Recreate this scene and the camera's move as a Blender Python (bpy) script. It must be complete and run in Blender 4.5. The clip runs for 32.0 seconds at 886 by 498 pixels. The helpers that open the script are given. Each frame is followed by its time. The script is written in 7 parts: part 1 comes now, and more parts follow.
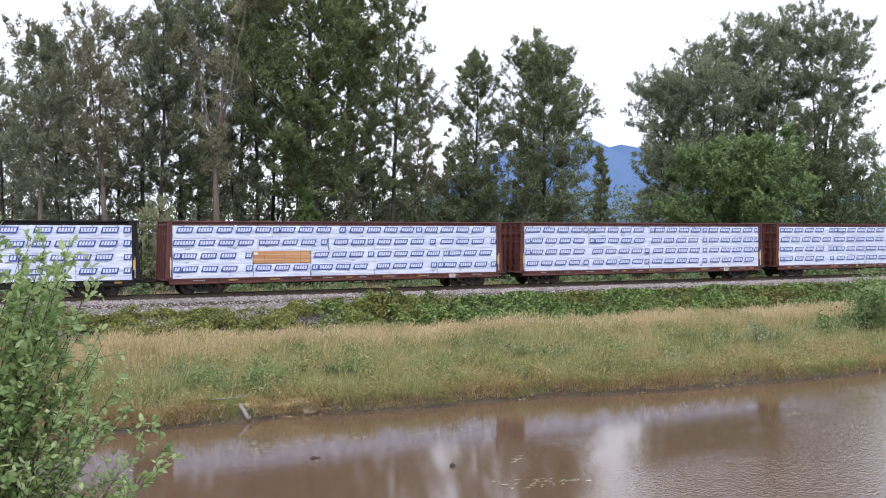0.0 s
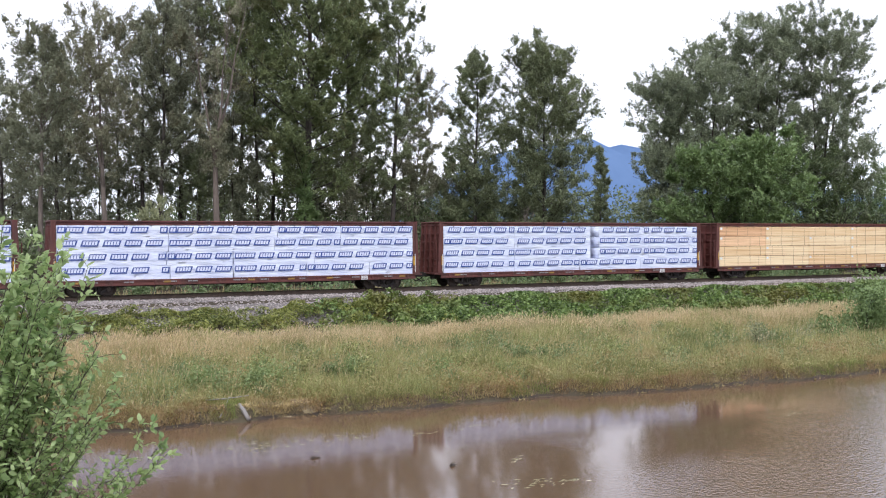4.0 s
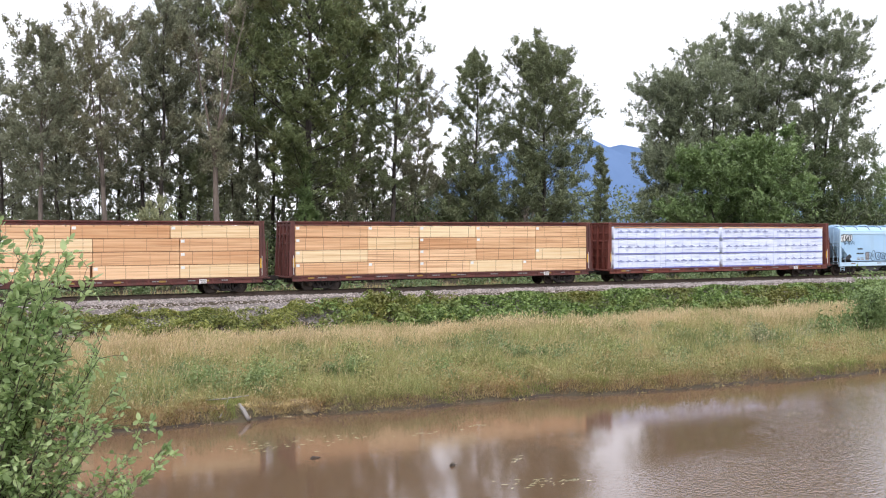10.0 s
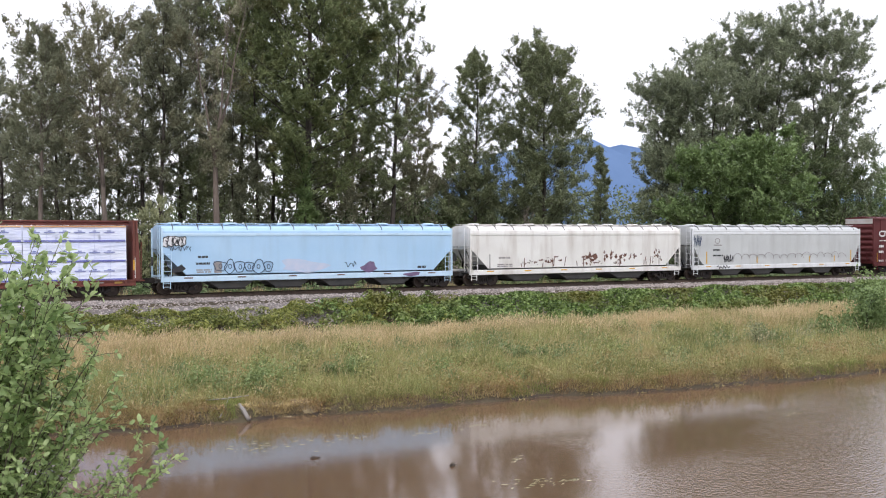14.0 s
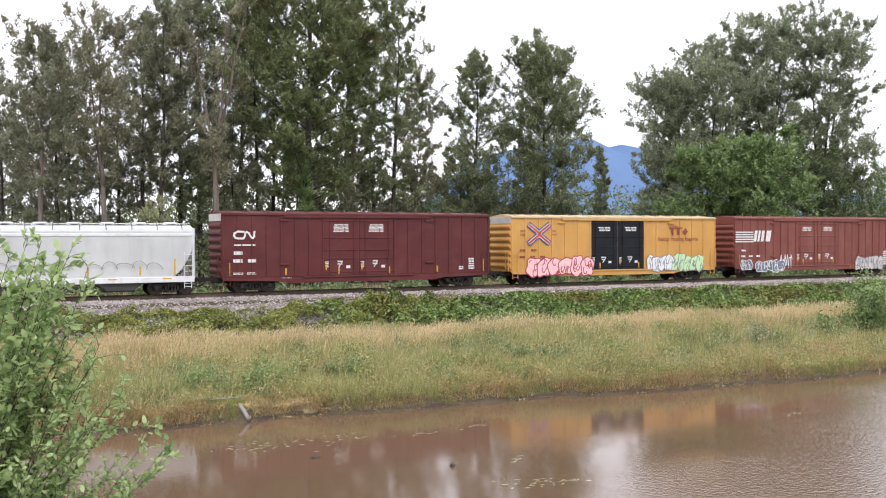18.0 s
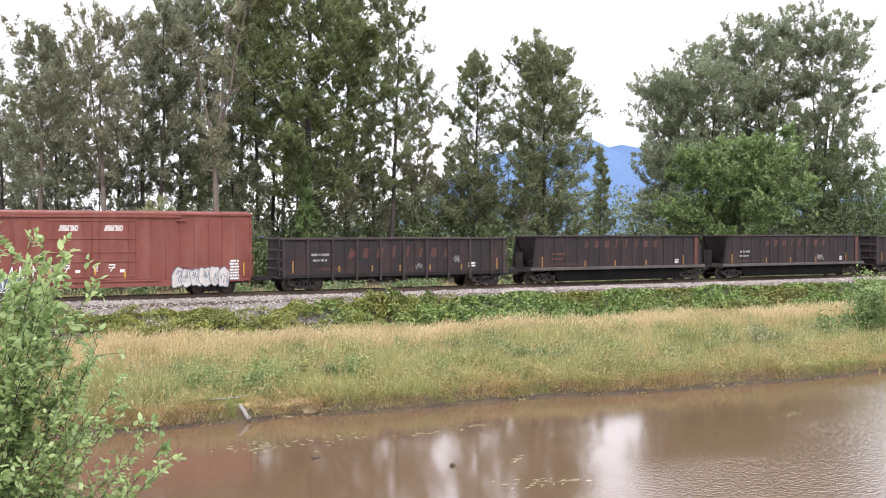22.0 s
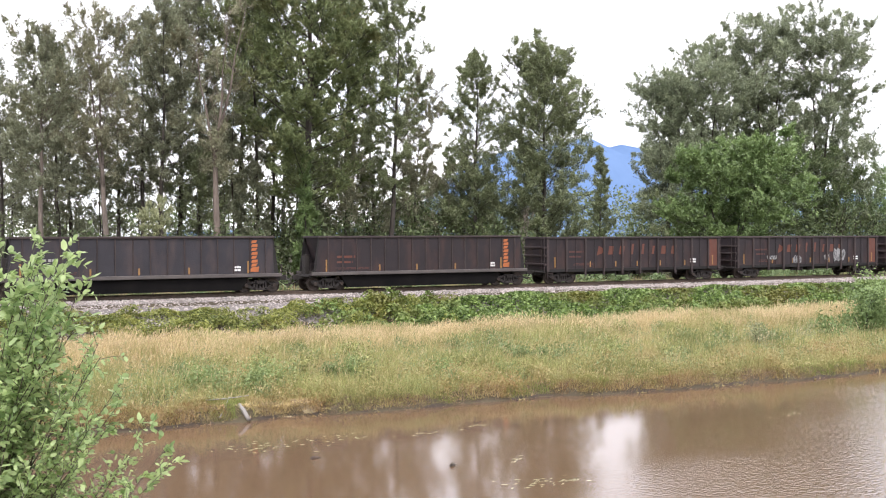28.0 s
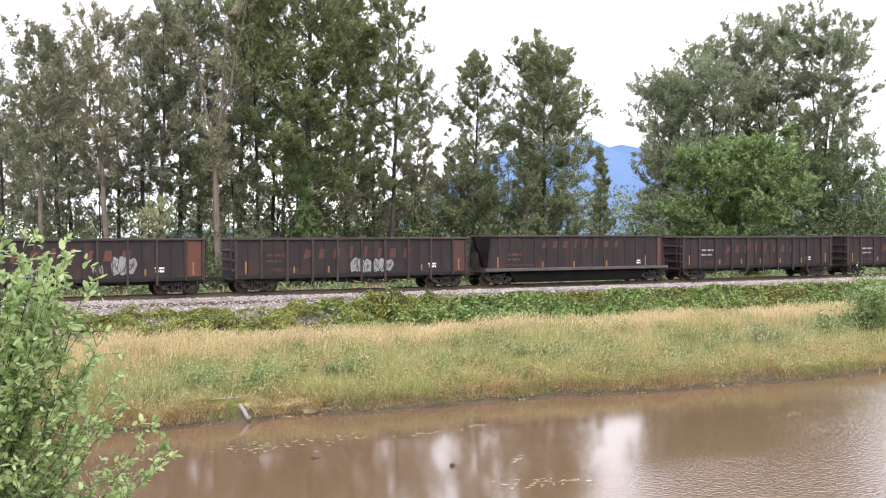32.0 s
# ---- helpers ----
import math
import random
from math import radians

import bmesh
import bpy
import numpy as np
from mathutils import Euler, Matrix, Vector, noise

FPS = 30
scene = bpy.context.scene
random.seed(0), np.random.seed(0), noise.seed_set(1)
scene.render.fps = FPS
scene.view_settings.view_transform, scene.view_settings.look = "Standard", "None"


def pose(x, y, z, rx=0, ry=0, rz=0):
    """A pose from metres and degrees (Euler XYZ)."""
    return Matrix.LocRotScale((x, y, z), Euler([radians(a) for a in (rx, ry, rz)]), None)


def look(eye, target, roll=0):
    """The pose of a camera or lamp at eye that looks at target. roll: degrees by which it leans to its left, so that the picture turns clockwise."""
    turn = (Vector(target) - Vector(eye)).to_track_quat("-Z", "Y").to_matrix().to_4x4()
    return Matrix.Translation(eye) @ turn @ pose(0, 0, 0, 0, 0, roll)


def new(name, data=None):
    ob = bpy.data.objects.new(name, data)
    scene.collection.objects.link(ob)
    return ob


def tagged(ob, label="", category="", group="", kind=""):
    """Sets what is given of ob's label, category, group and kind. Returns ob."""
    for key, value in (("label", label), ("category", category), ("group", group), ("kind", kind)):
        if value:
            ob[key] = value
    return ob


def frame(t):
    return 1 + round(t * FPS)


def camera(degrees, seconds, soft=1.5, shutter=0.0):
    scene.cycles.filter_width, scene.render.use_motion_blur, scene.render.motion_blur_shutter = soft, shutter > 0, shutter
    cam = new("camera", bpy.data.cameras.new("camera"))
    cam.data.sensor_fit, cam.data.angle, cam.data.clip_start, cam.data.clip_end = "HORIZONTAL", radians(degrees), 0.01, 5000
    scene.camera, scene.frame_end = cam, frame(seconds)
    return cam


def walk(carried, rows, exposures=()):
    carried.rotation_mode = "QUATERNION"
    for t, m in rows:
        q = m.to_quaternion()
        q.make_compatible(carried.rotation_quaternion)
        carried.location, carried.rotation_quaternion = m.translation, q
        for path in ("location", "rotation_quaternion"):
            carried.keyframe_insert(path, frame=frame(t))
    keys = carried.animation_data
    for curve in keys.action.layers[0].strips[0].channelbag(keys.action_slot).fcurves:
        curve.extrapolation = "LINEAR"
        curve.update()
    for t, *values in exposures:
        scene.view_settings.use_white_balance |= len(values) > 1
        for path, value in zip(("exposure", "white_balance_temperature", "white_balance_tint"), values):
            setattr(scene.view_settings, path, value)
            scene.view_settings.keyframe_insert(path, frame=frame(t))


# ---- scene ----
# The track runs along x with its rail heads at z = 0; the pond lies between it and the camera.
cam = camera(48.25, 32.0, soft=1.08)
EYE = pose(0, -60.91, 3.504, 90 - 0.76, 0, -27.23) @ pose(0, 0, 0, 0, 0, -0.16)
walk(cam, [(0.0, EYE), (32.0, EYE)], exposures=[(0.0, -0.1, 6050, 10), (3.0, -0.08, 6050, 10), (6.0, 0.0, 6200, 10), (9.0, 0.1, 6282, 10), (11.0, 0.05, 6314, 10), (13.0, -0.12, 6347, 10), (14.5, -0.1, 6372, 10), (17.0, 0.1, 6415, 10), (19.0, 0.28, 6450, 10), (21.0, 0.42, 6457, 10), (23.0, 0.6, 6465, 10), (32.0, 0.61, 6500, 10)])

# ---- sky and sun ----
world = bpy.data.worlds.new("overcast_sky")
scene.world = world
world.use_nodes = True
wn, wl = world.node_tree.nodes, world.node_tree.links
wn.clear()
SUN_EL, SUN_ROT = 52.0, 205.0
sky = wn.new("ShaderNodeTexSky")
sky.sky_type = "NISHITA"
sky.sun_disc = False
sky.sun_elevation, sky.sun_rotation = radians(SUN_EL), radians(SUN_ROT)
wco = wn.new("ShaderNodeTexCoord")
wmap = wn.new("ShaderNodeMapping")
wmap.inputs["Scale"].default_value = (1.0, 1.0, 3.0)
wl.new(wco.outputs["Generated"], wmap.inputs["Vector"])
wno = wn.new("ShaderNodeTexNoise")
wno.inputs["Scale"].default_value, wno.inputs["Detail"].default_value = 3.2, 6
wl.new(wmap.outputs["Vector"], wno.inputs["Vector"])
wr = wn.new("ShaderNodeValToRGB")
wr.color_ramp.elements[0].position, wr.color_ramp.elements[0].color = 0.36, (8.7, 9.2, 10.6, 1)
wr.color_ramp.elements[1].position, wr.color_ramp.elements[1].color = 0.52, (11.1, 10.75, 11.5, 1)
wl.new(wno.outputs["Fac"], wr.inputs["Fac"])
wmix = wn.new("ShaderNodeMixRGB")
wmix.inputs["Fac"].default_value = 0.88
wl.new(sky.outputs["Color"], wmix.inputs["Color1"])
wl.new(wr.outputs["Color"], wmix.inputs["Color2"])
wbg = wn.new("ShaderNodeBackground")
wbg.inputs["Strength"].default_value = 0.145
wl.new(wmix.outputs["Color"], wbg.inputs["Color"])
wout = wn.new("ShaderNodeOutputWorld")
wl.new(wbg.outputs["Background"], wout.inputs["Surface"])

sun = new("sun", bpy.data.lights.new("sun", "SUN"))
sun.data.energy, sun.data.angle, sun.data.color = 1.5, radians(14), (1.0, 0.96, 0.9)
sun_az, sun_el = radians(SUN_ROT), radians(SUN_EL)
sun_way = Vector((math.sin(sun_az) * math.cos(sun_el), math.cos(sun_az) * math.cos(sun_el), math.sin(sun_el)))
sun.matrix_world = look(sun_way * 200, (0, 0, 0))

# ---- materials ----


def mat(name, dark, light, scale=3.0, rough=0.7, metal=0.0, bump=0.0, bump_scale=30.0, fine=25.0, stretch=(1, 1, 1),
        island=0.0, obj_random=0.0, sheen=0.0, translucent=0.0, streak=None, spec=0.5, tint=None, coat=0.0):
    """A surface between two colours: broad stains, fine grain, optional streaks, and a fine relief."""
    m = bpy.data.materials.new(name)
    m.use_nodes = True
    n, l = m.node_tree.nodes, m.node_tree.links
    b = n["Principled BSDF"]
    co = n.new("ShaderNodeTexCoord")
    mp = n.new("ShaderNodeMapping")
    mp.inputs["Scale"].default_value = stretch
    l.new(co.outputs["Object"], mp.inputs["Vector"])
    big = n.new("ShaderNodeTexNoise")
    big.inputs["Scale"].default_value, big.inputs["Detail"].default_value = scale, 5
    small = n.new("ShaderNodeTexNoise")
    small.inputs["Scale"].default_value, small.inputs["Detail"].default_value = fine, 3
    for t in (big, small):
        l.new(mp.outputs["Vector"], t.inputs["Vector"])
    fac = n.new("ShaderNodeMath")
    fac.operation = "MULTIPLY_ADD"
    l.new(small.outputs["Fac"], fac.inputs[0])
    fac.inputs[1].default_value = 0.45
    half = n.new("ShaderNodeMath")
    half.operation = "MULTIPLY_ADD"
    l.new(big.outputs["Fac"], half.inputs[0])
    half.inputs[1].default_value, half.inputs[2].default_value = 1.5, -0.48
    l.new(half.outputs[0], fac.inputs[2])
    out = fac.outputs[0]
    if island or obj_random:
        src = n.new("ShaderNodeNewGeometry").outputs["Random Per Island"] if island else n.new("ShaderNodeObjectInfo").outputs["Random"]
        ad = n.new("ShaderNodeMath")
        ad.operation = "MULTIPLY_ADD"
        l.new(src, ad.inputs[0])
        ad.inputs[1].default_value = island or obj_random
        sh = n.new("ShaderNodeMath")
        sh.operation = "SUBTRACT"
        l.new(out, sh.inputs[0])
        sh.inputs[1].default_value = (island or obj_random) / 2
        l.new(sh.outputs[0], ad.inputs[2])
        out = ad.outputs[0]
    mix = n.new("ShaderNodeMixRGB")
    mix.use_clamp = False
    cl = n.new("ShaderNodeClamp")
    l.new(out, cl.inputs["Value"])
    l.new(cl.outputs[0], mix.inputs["Fac"])
    mix.inputs["Color1"].default_value, mix.inputs["Color2"].default_value = (*dark, 1), (*light, 1)
    colour = mix.outputs["Color"]
    if streak:
        rgb, amount, st_scale = streak
        sm = n.new("ShaderNodeMapping")
        sm.inputs["Scale"].default_value = st_scale
        l.new(co.outputs["Object"], sm.inputs["Vector"])
        sn = n.new("ShaderNodeTexNoise")
        sn.inputs["Scale"].default_value, sn.inputs["Detail"].default_value = 1.0, 6
        l.new(sm.outputs["Vector"], sn.inputs["Vector"])
        sr = n.new("ShaderNodeMapRange")
        sr.inputs["From Min"].default_value, sr.inputs["From Max"].default_value = 0.5, 0.72
        sr.inputs["To Max"].default_value = amount
        l.new(sn.outputs["Fac"], sr.inputs["Value"])
        m2 = n.new("ShaderNodeMixRGB")
        l.new(sr.outputs[0], m2.inputs["Fac"])
        l.new(colour, m2.inputs["Color1"])
        m2.inputs["Color2"].default_value = (*rgb, 1)
        colour = m2.outputs["Color"]
    if tint:
        rgb, t_scale, lo, hi = tint
        tn = n.new("ShaderNodeTexNoise")
        tn.inputs["Scale"].default_value, tn.inputs["Detail"].default_value = t_scale, 3
        l.new(co.outputs["Object"], tn.inputs["Vector"])
        tr = n.new("ShaderNodeMapRange")
        tr.inputs["From Min"].default_value, tr.inputs["From Max"].default_value = lo, hi
        l.new(tn.outputs["Fac"], tr.inputs["Value"])
        m3 = n.new("ShaderNodeMixRGB")
        l.new(tr.outputs[0], m3.inputs["Fac"])
        l.new(colour, m3.inputs["Color1"])
        m3.inputs["Color2"].default_value = (*rgb, 1)
        colour = m3.outputs["Color"]
    l.new(colour, b.inputs["Base Color"])
    b.inputs["Roughness"].default_value, b.inputs["Metallic"].default_value = rough, metal
    b.inputs["Specular IOR Level"].default_value = spec
    if coat:
        b.inputs["Coat Weight"].default_value = coat
    if bump:
        bn = n.new("ShaderNodeTexNoise")
        bn.inputs["Scale"].default_value, bn.inputs["Detail"].default_value = bump_scale, 4
        l.new(mp.outputs["Vector"], bn.inputs["Vector"])
        bp = n.new("ShaderNodeBump")
        bp.inputs["Strength"].default_value, bp.inputs["Distance"].default_value = bump, 0.05
        l.new(bn.outputs["Fac"], bp.inputs["Height"])
        l.new(bp.outputs["Normal"], b.inputs["Normal"])
    if translucent:
        tl = n.new("ShaderNodeBsdfTranslucent")
        l.new(colour, tl.inputs["Color"])
        ms = n.new("ShaderNodeMixShader")
        ms.inputs["Fac"].default_value = translucent
        l.new(b.outputs[0], ms.inputs[1])
        l.new(tl.outputs[0], ms.inputs[2])
        l.new(ms.outputs[0], n["Material Output"].inputs["Surface"])
    return m


# ---- mesh helpers ----


class Shape:
    """Collects vertices and faces of one part."""

    def __init__(self):
        self.v, self.f = [], []

    def add(self, verts, faces):
        k = len(self.v)
        self.v += [tuple(p) for p in verts]
        self.f += [tuple(i + k for i in q) for q in faces]
        return self

    def box(self, x0, x1, y0, y1, z0, z1, c=0.0):
        """A box with its long edges chamfered by c."""
        if c <= 0:
            p = [(x, y, z) for x in (x0, x1) for y in (y0, y1) for z in (z0, z1)]
            return self.add(p, [(0, 1, 3, 2), (4, 6, 7, 5), (0, 4, 5, 1), (2, 3, 7, 6), (0, 2, 6, 4), (1, 5, 7, 3)])
        dims = (x1 - x0, y1 - y0, z1 - z0)
        a = dims.index(max(dims))
        ring = lambda p0, p1, q0, q1: [(p0 + c, q0), (p1 - c, q0), (p1, q0 + c), (p1, q1 - c), (p1 - c, q1), (p0 + c, q1), (p0, q1 - c), (p0, q0 + c)]
        if a == 0:
            r = [(x, p, q) for x in (x0, x1) for p, q in ring(y0, y1, z0, z1)]
        elif a == 1:
            r = [(q, y, p) for y in (y0, y1) for p, q in ring(z0, z1, x0, x1)]
        else:
            r = [(p, q, z) for z in (z0, z1) for p, q in ring(x0, x1, y0, y1)]
        return self.add(r, [(7, 6, 5, 4, 3, 2, 1, 0), tuple(range(8, 16))] + [(i, (i + 1) % 8, 8 + (i + 1) % 8, 8 + i) for i in range(8)])

    def prism(self, outline, y0, y1):
        """An outline in x and z, drawn out from y0 to y1."""
        n = len(outline)
        return self.add([(x, y, z) for y in (y0, y1) for x, z in outline],
                        [tuple(range(n)), tuple(range(2 * n - 1, n - 1, -1))] + [(i, n + i, n + (i + 1) % n, (i + 1) % n) for i in range(n)])

    def along(self, outline, x0, x1):
        """An outline in y and z, drawn out along x."""
        n = len(outline)
        return self.add([(x, y, z) for x in (x0, x1) for y, z in outline],
                        [tuple(range(n - 1, -1, -1)), tuple(range(n, 2 * n))] + [(i, (i + 1) % n, n + (i + 1) % n, n + i) for i in range(n)])

    def tube(self, pts, radii, sides=8, caps=True):
        """A round tube through points."""
        pts = [Vector(p) for p in pts]
        if not hasattr(radii, "__len__"):
            radii = [radii] * len(pts)
        verts, faces = [], []
        for i, p in enumerate(pts):
            d = (pts[min(i + 1, len(pts) - 1)] - pts[max(i - 1, 0)]).normalized()
            u = d.cross(Vector((0, 0, 1)) if abs(d.z) < 0.9 else Vector((1, 0, 0))).normalized()
            w = d.cross(u)
            for k in range(sides):
                a = 2 * math.pi * k / sides
                verts.append(p + float(radii[i]) * (math.cos(a) * u + math.sin(a) * w))
        for i in range(len(pts) - 1):
            for k in range(sides):
                k2 = (k + 1) % sides
                faces.append((i * sides + k, i * sides + k2, (i + 1) * sides + k2, (i + 1) * sides + k))
        if caps:
            faces += [tuple(range(sides)), tuple(range(len(verts) - 1, len(verts) - 1 - sides, -1))]
        return self.add(verts, faces)

    def flat(self, pts, y, depth=0.006):
        """A thin painted shape on a side that faces the pond: an outline in x and z."""
        return self.prism(pts, y - depth, y)

    def mesh(self, name, material, smooth=False):
        m = bpy.data.meshes.new(name)
        m.from_pydata(self.v, [], self.f)
        m.update()
        bm = bmesh.new()
        bm.from_mesh(m)
        bmesh.ops.recalc_face_normals(bm, faces=bm.faces)
        bm.to_mesh(m)
        bm.free()
        if smooth:
            m.shade_smooth()
        m.materials.append(material)
        return m


def part(name, shape, material, parent, label="", at=None, smooth=False):
    """Links a shape, or a ready mesh, as one mesh object under a thing or a part."""
    data = shape if isinstance(shape, bpy.types.Mesh) else shape.mesh(name, material, smooth)
    ob = new(name, data)
    ob.parent = parent
    if at is not None:
        ob.matrix_basis = at
    if label:
        ob["label"] = label
    return ob


def fast_mesh(name, verts, faces, material, smooth=False):
    """A mesh from arrays: verts (n, 3), faces (m, 3) or (m, 4)."""
    verts, faces = np.asarray(verts, np.float32), np.asarray(faces, np.int32)
    m = bpy.data.meshes.new(name)
    k = faces.shape[1]
    m.vertices.add(len(verts))
    m.vertices.foreach_set("co", verts.ravel())
    m.loops.add(faces.size)
    m.loops.foreach_set("vertex_index", faces.ravel())
    m.polygons.add(len(faces))
    m.polygons.foreach_set("loop_start", np.arange(0, faces.size, k, dtype=np.int32))
    m.update(calc_edges=True)
    if smooth:
        m.shade_smooth()
    m.materials.append(material)
    return m


def leaves(rng, pts, size, tilt=0.75, long=1.5):
    """Folded leaf sprays at points: two triangles each, hinged along the midrib, lying more or less level."""
    n = len(pts)
    nrm = rng.normal(size=(n, 3)) * tilt + np.array([0.0, 0.0, 1.0])
    nrm /= np.linalg.norm(nrm, axis=1)[:, None]
    d = rng.normal(size=(n, 3))
    d -= (d * nrm).sum(1)[:, None] * nrm
    d /= np.linalg.norm(d, axis=1)[:, None]
    e = np.cross(nrm, d)
    s = (size * rng.uniform(0.6, 1.3, n))[:, None]
    a, b = pts - d * s * long / 2, pts + d * s * long / 2 - nrm * s * 0.12
    mid = pts - d * s * 0.15
    c1, c2 = mid + e * s * 0.5 + nrm * s * 0.2, mid - e * s * 0.5 + nrm * s * 0.2
    v = np.stack([a, c1, b, c2], 1).reshape(-1, 3)
    base = np.arange(n)[:, None] * 4
    f = np.concatenate([base + [0, 1, 2], base + [0, 2, 3]])
    return v, f
# ---- ground, water and track ----
SOIL = mat("soil", (0.045, 0.034, 0.022), (0.10, 0.08, 0.045), 0.5, 0.95, bump=0.6, bump_scale=9)
STONE = mat("ballast", (0.19, 0.155, 0.14), (0.55, 0.485, 0.455), 1.2, 0.9, bump=0.5, bump_scale=16, island=1.0)
BALLAST_BED = mat("ballast_bed", (0.10, 0.088, 0.08), (0.30, 0.275, 0.26), 7.0, 0.95, bump=1.0, bump_scale=14)
RAIL = mat("rail_steel", (0.07, 0.048, 0.036), (0.16, 0.115, 0.085), 4, 0.65, 0.3, bump=0.2)
TIE = mat("creosoted_tie", (0.05, 0.04, 0.033), (0.13, 0.11, 0.095), 4, 0.9, bump=0.5, stretch=(1, 0.2, 1), obj_random=0.6)

SHORE = -25.5


def ground_z(x, y):
    """Height of the land: pond bed, bank, meadow, embankment and the ground beyond."""
    ys = [-400, -64, -60, -57.5, -48, -45, -28.5, -26.0, -25.25, -24.9, -20, -13, -7.5, -5.2, -2.7, -1.9, 1.9, 2.8, 5.5, 9, 60, 4000]
    zs = [2.6, 2.1, 1.9, 1.5, -3.3, -4.4, -4.6, -3.6, -3.25, -2.9, -2.68, -2.42, -2.02, -1.35, -0.32, -0.235, -0.235, -0.35, -0.95, -1.1, -1.4, -1.4]
    return np.interp(y, ys, zs)


def shore_y(x):
    return SHORE + 0.35 * np.sin(x * 0.21 + 1.0) + 0.22 * np.sin(x * 0.63 + 0.4) + 0.1 * np.sin(x * 1.7) + np.interp(x, (18, 24, 31, 44, 70), (0.0, -0.7, -2.3, -2.0, -2.6))


def build_ground():
    """One sheet from the near bank to the horizon, finer where it is near."""
    xs = np.concatenate([np.linspace(-4000, -60, 14), np.arange(-50, 110, 0.8), np.linspace(120, 4200, 16)])
    ys = np.concatenate([np.linspace(-900, -70, 8), np.arange(-66, -30, 1.0), np.arange(-30, 10, 0.4), np.arange(10.5, 60, 2.5), np.linspace(70, 4300, 18)])
    gx, gy = np.meshgrid(xs, ys)
    shift = np.where((gy < -14) & (gy > -30), shore_y(gx) - SHORE, 0)
    gz = ground_z(gx, gy - shift)
    bumps = 0.05 * np.sin(gx * 1.3 + gy * 0.7) + 0.04 * np.sin(gx * 2.9 - gy * 1.9) + 0.03 * np.sin(gx * 5.1 + gy * 4.3)
    gz = gz + np.where((gy > 2.2) | (gy < -6), bumps, 0)
    v = np.stack([gx, gy, gz], -1).reshape(-1, 3)
    r, c = gx.shape
    i = (np.arange(r - 1)[:, None] * c + np.arange(c - 1)).reshape(-1, 1)
    tagged(new("ground", fast_mesh("ground", v, i + [0, 1, c + 1, c], SOIL, True)), "grassy earth ground with a bank sloping down to a pond", "ground", kind="structure")


build_ground()


def water_material():
    m = bpy.data.materials.new("muddy_water")
    m.use_nodes = True
    n, l = m.node_tree.nodes, m.node_tree.links
    b = n["Principled BSDF"]
    b.inputs["Base Color"].default_value = (0.138, 0.087, 0.053, 1)
    b.inputs["Roughness"].default_value = 0.07
    b.inputs["IOR"].default_value = 1.46
    co = n.new("ShaderNodeTexCoord")
    mp = n.new("ShaderNodeMapping")
    mp.inputs["Rotation"].default_value = (0, 0, radians(-20))
    mp.inputs["Scale"].default_value = (1.0, 1.6, 1.0)
    l.new(co.outputs["Object"], mp.inputs["Vector"])
    fine = n.new("ShaderNodeTexNoise")
    fine.inputs["Scale"].default_value, fine.inputs["Detail"].default_value = 6.2, 2
    l.new(mp.outputs["Vector"], fine.inputs["Vector"])
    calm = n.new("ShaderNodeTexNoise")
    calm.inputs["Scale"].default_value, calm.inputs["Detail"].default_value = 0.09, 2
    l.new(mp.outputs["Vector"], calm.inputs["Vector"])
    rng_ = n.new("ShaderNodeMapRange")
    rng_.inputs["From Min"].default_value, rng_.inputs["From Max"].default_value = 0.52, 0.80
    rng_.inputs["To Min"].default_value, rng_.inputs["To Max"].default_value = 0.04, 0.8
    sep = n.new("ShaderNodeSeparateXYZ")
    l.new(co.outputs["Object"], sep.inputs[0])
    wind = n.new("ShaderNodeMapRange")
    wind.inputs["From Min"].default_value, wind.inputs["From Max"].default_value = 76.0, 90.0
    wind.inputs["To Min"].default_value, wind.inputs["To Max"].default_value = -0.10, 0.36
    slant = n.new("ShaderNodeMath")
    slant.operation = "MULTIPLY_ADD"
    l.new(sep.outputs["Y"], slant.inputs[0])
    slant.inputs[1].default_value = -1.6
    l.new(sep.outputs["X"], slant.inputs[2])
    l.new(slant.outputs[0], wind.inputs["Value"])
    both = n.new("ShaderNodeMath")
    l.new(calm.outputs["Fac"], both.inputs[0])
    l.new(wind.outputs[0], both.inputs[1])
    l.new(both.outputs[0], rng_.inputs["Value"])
    bp = n.new("ShaderNodeBump")
    bp.inputs["Distance"].default_value = 0.024
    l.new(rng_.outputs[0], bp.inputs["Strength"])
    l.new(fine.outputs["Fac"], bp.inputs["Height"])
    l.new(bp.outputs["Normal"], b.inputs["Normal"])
    return m


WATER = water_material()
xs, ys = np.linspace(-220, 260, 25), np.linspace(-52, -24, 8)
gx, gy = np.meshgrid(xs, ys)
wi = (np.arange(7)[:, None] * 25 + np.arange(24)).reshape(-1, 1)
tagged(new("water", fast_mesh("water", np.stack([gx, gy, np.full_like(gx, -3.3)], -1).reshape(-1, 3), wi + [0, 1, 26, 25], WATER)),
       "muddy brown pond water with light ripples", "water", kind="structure")


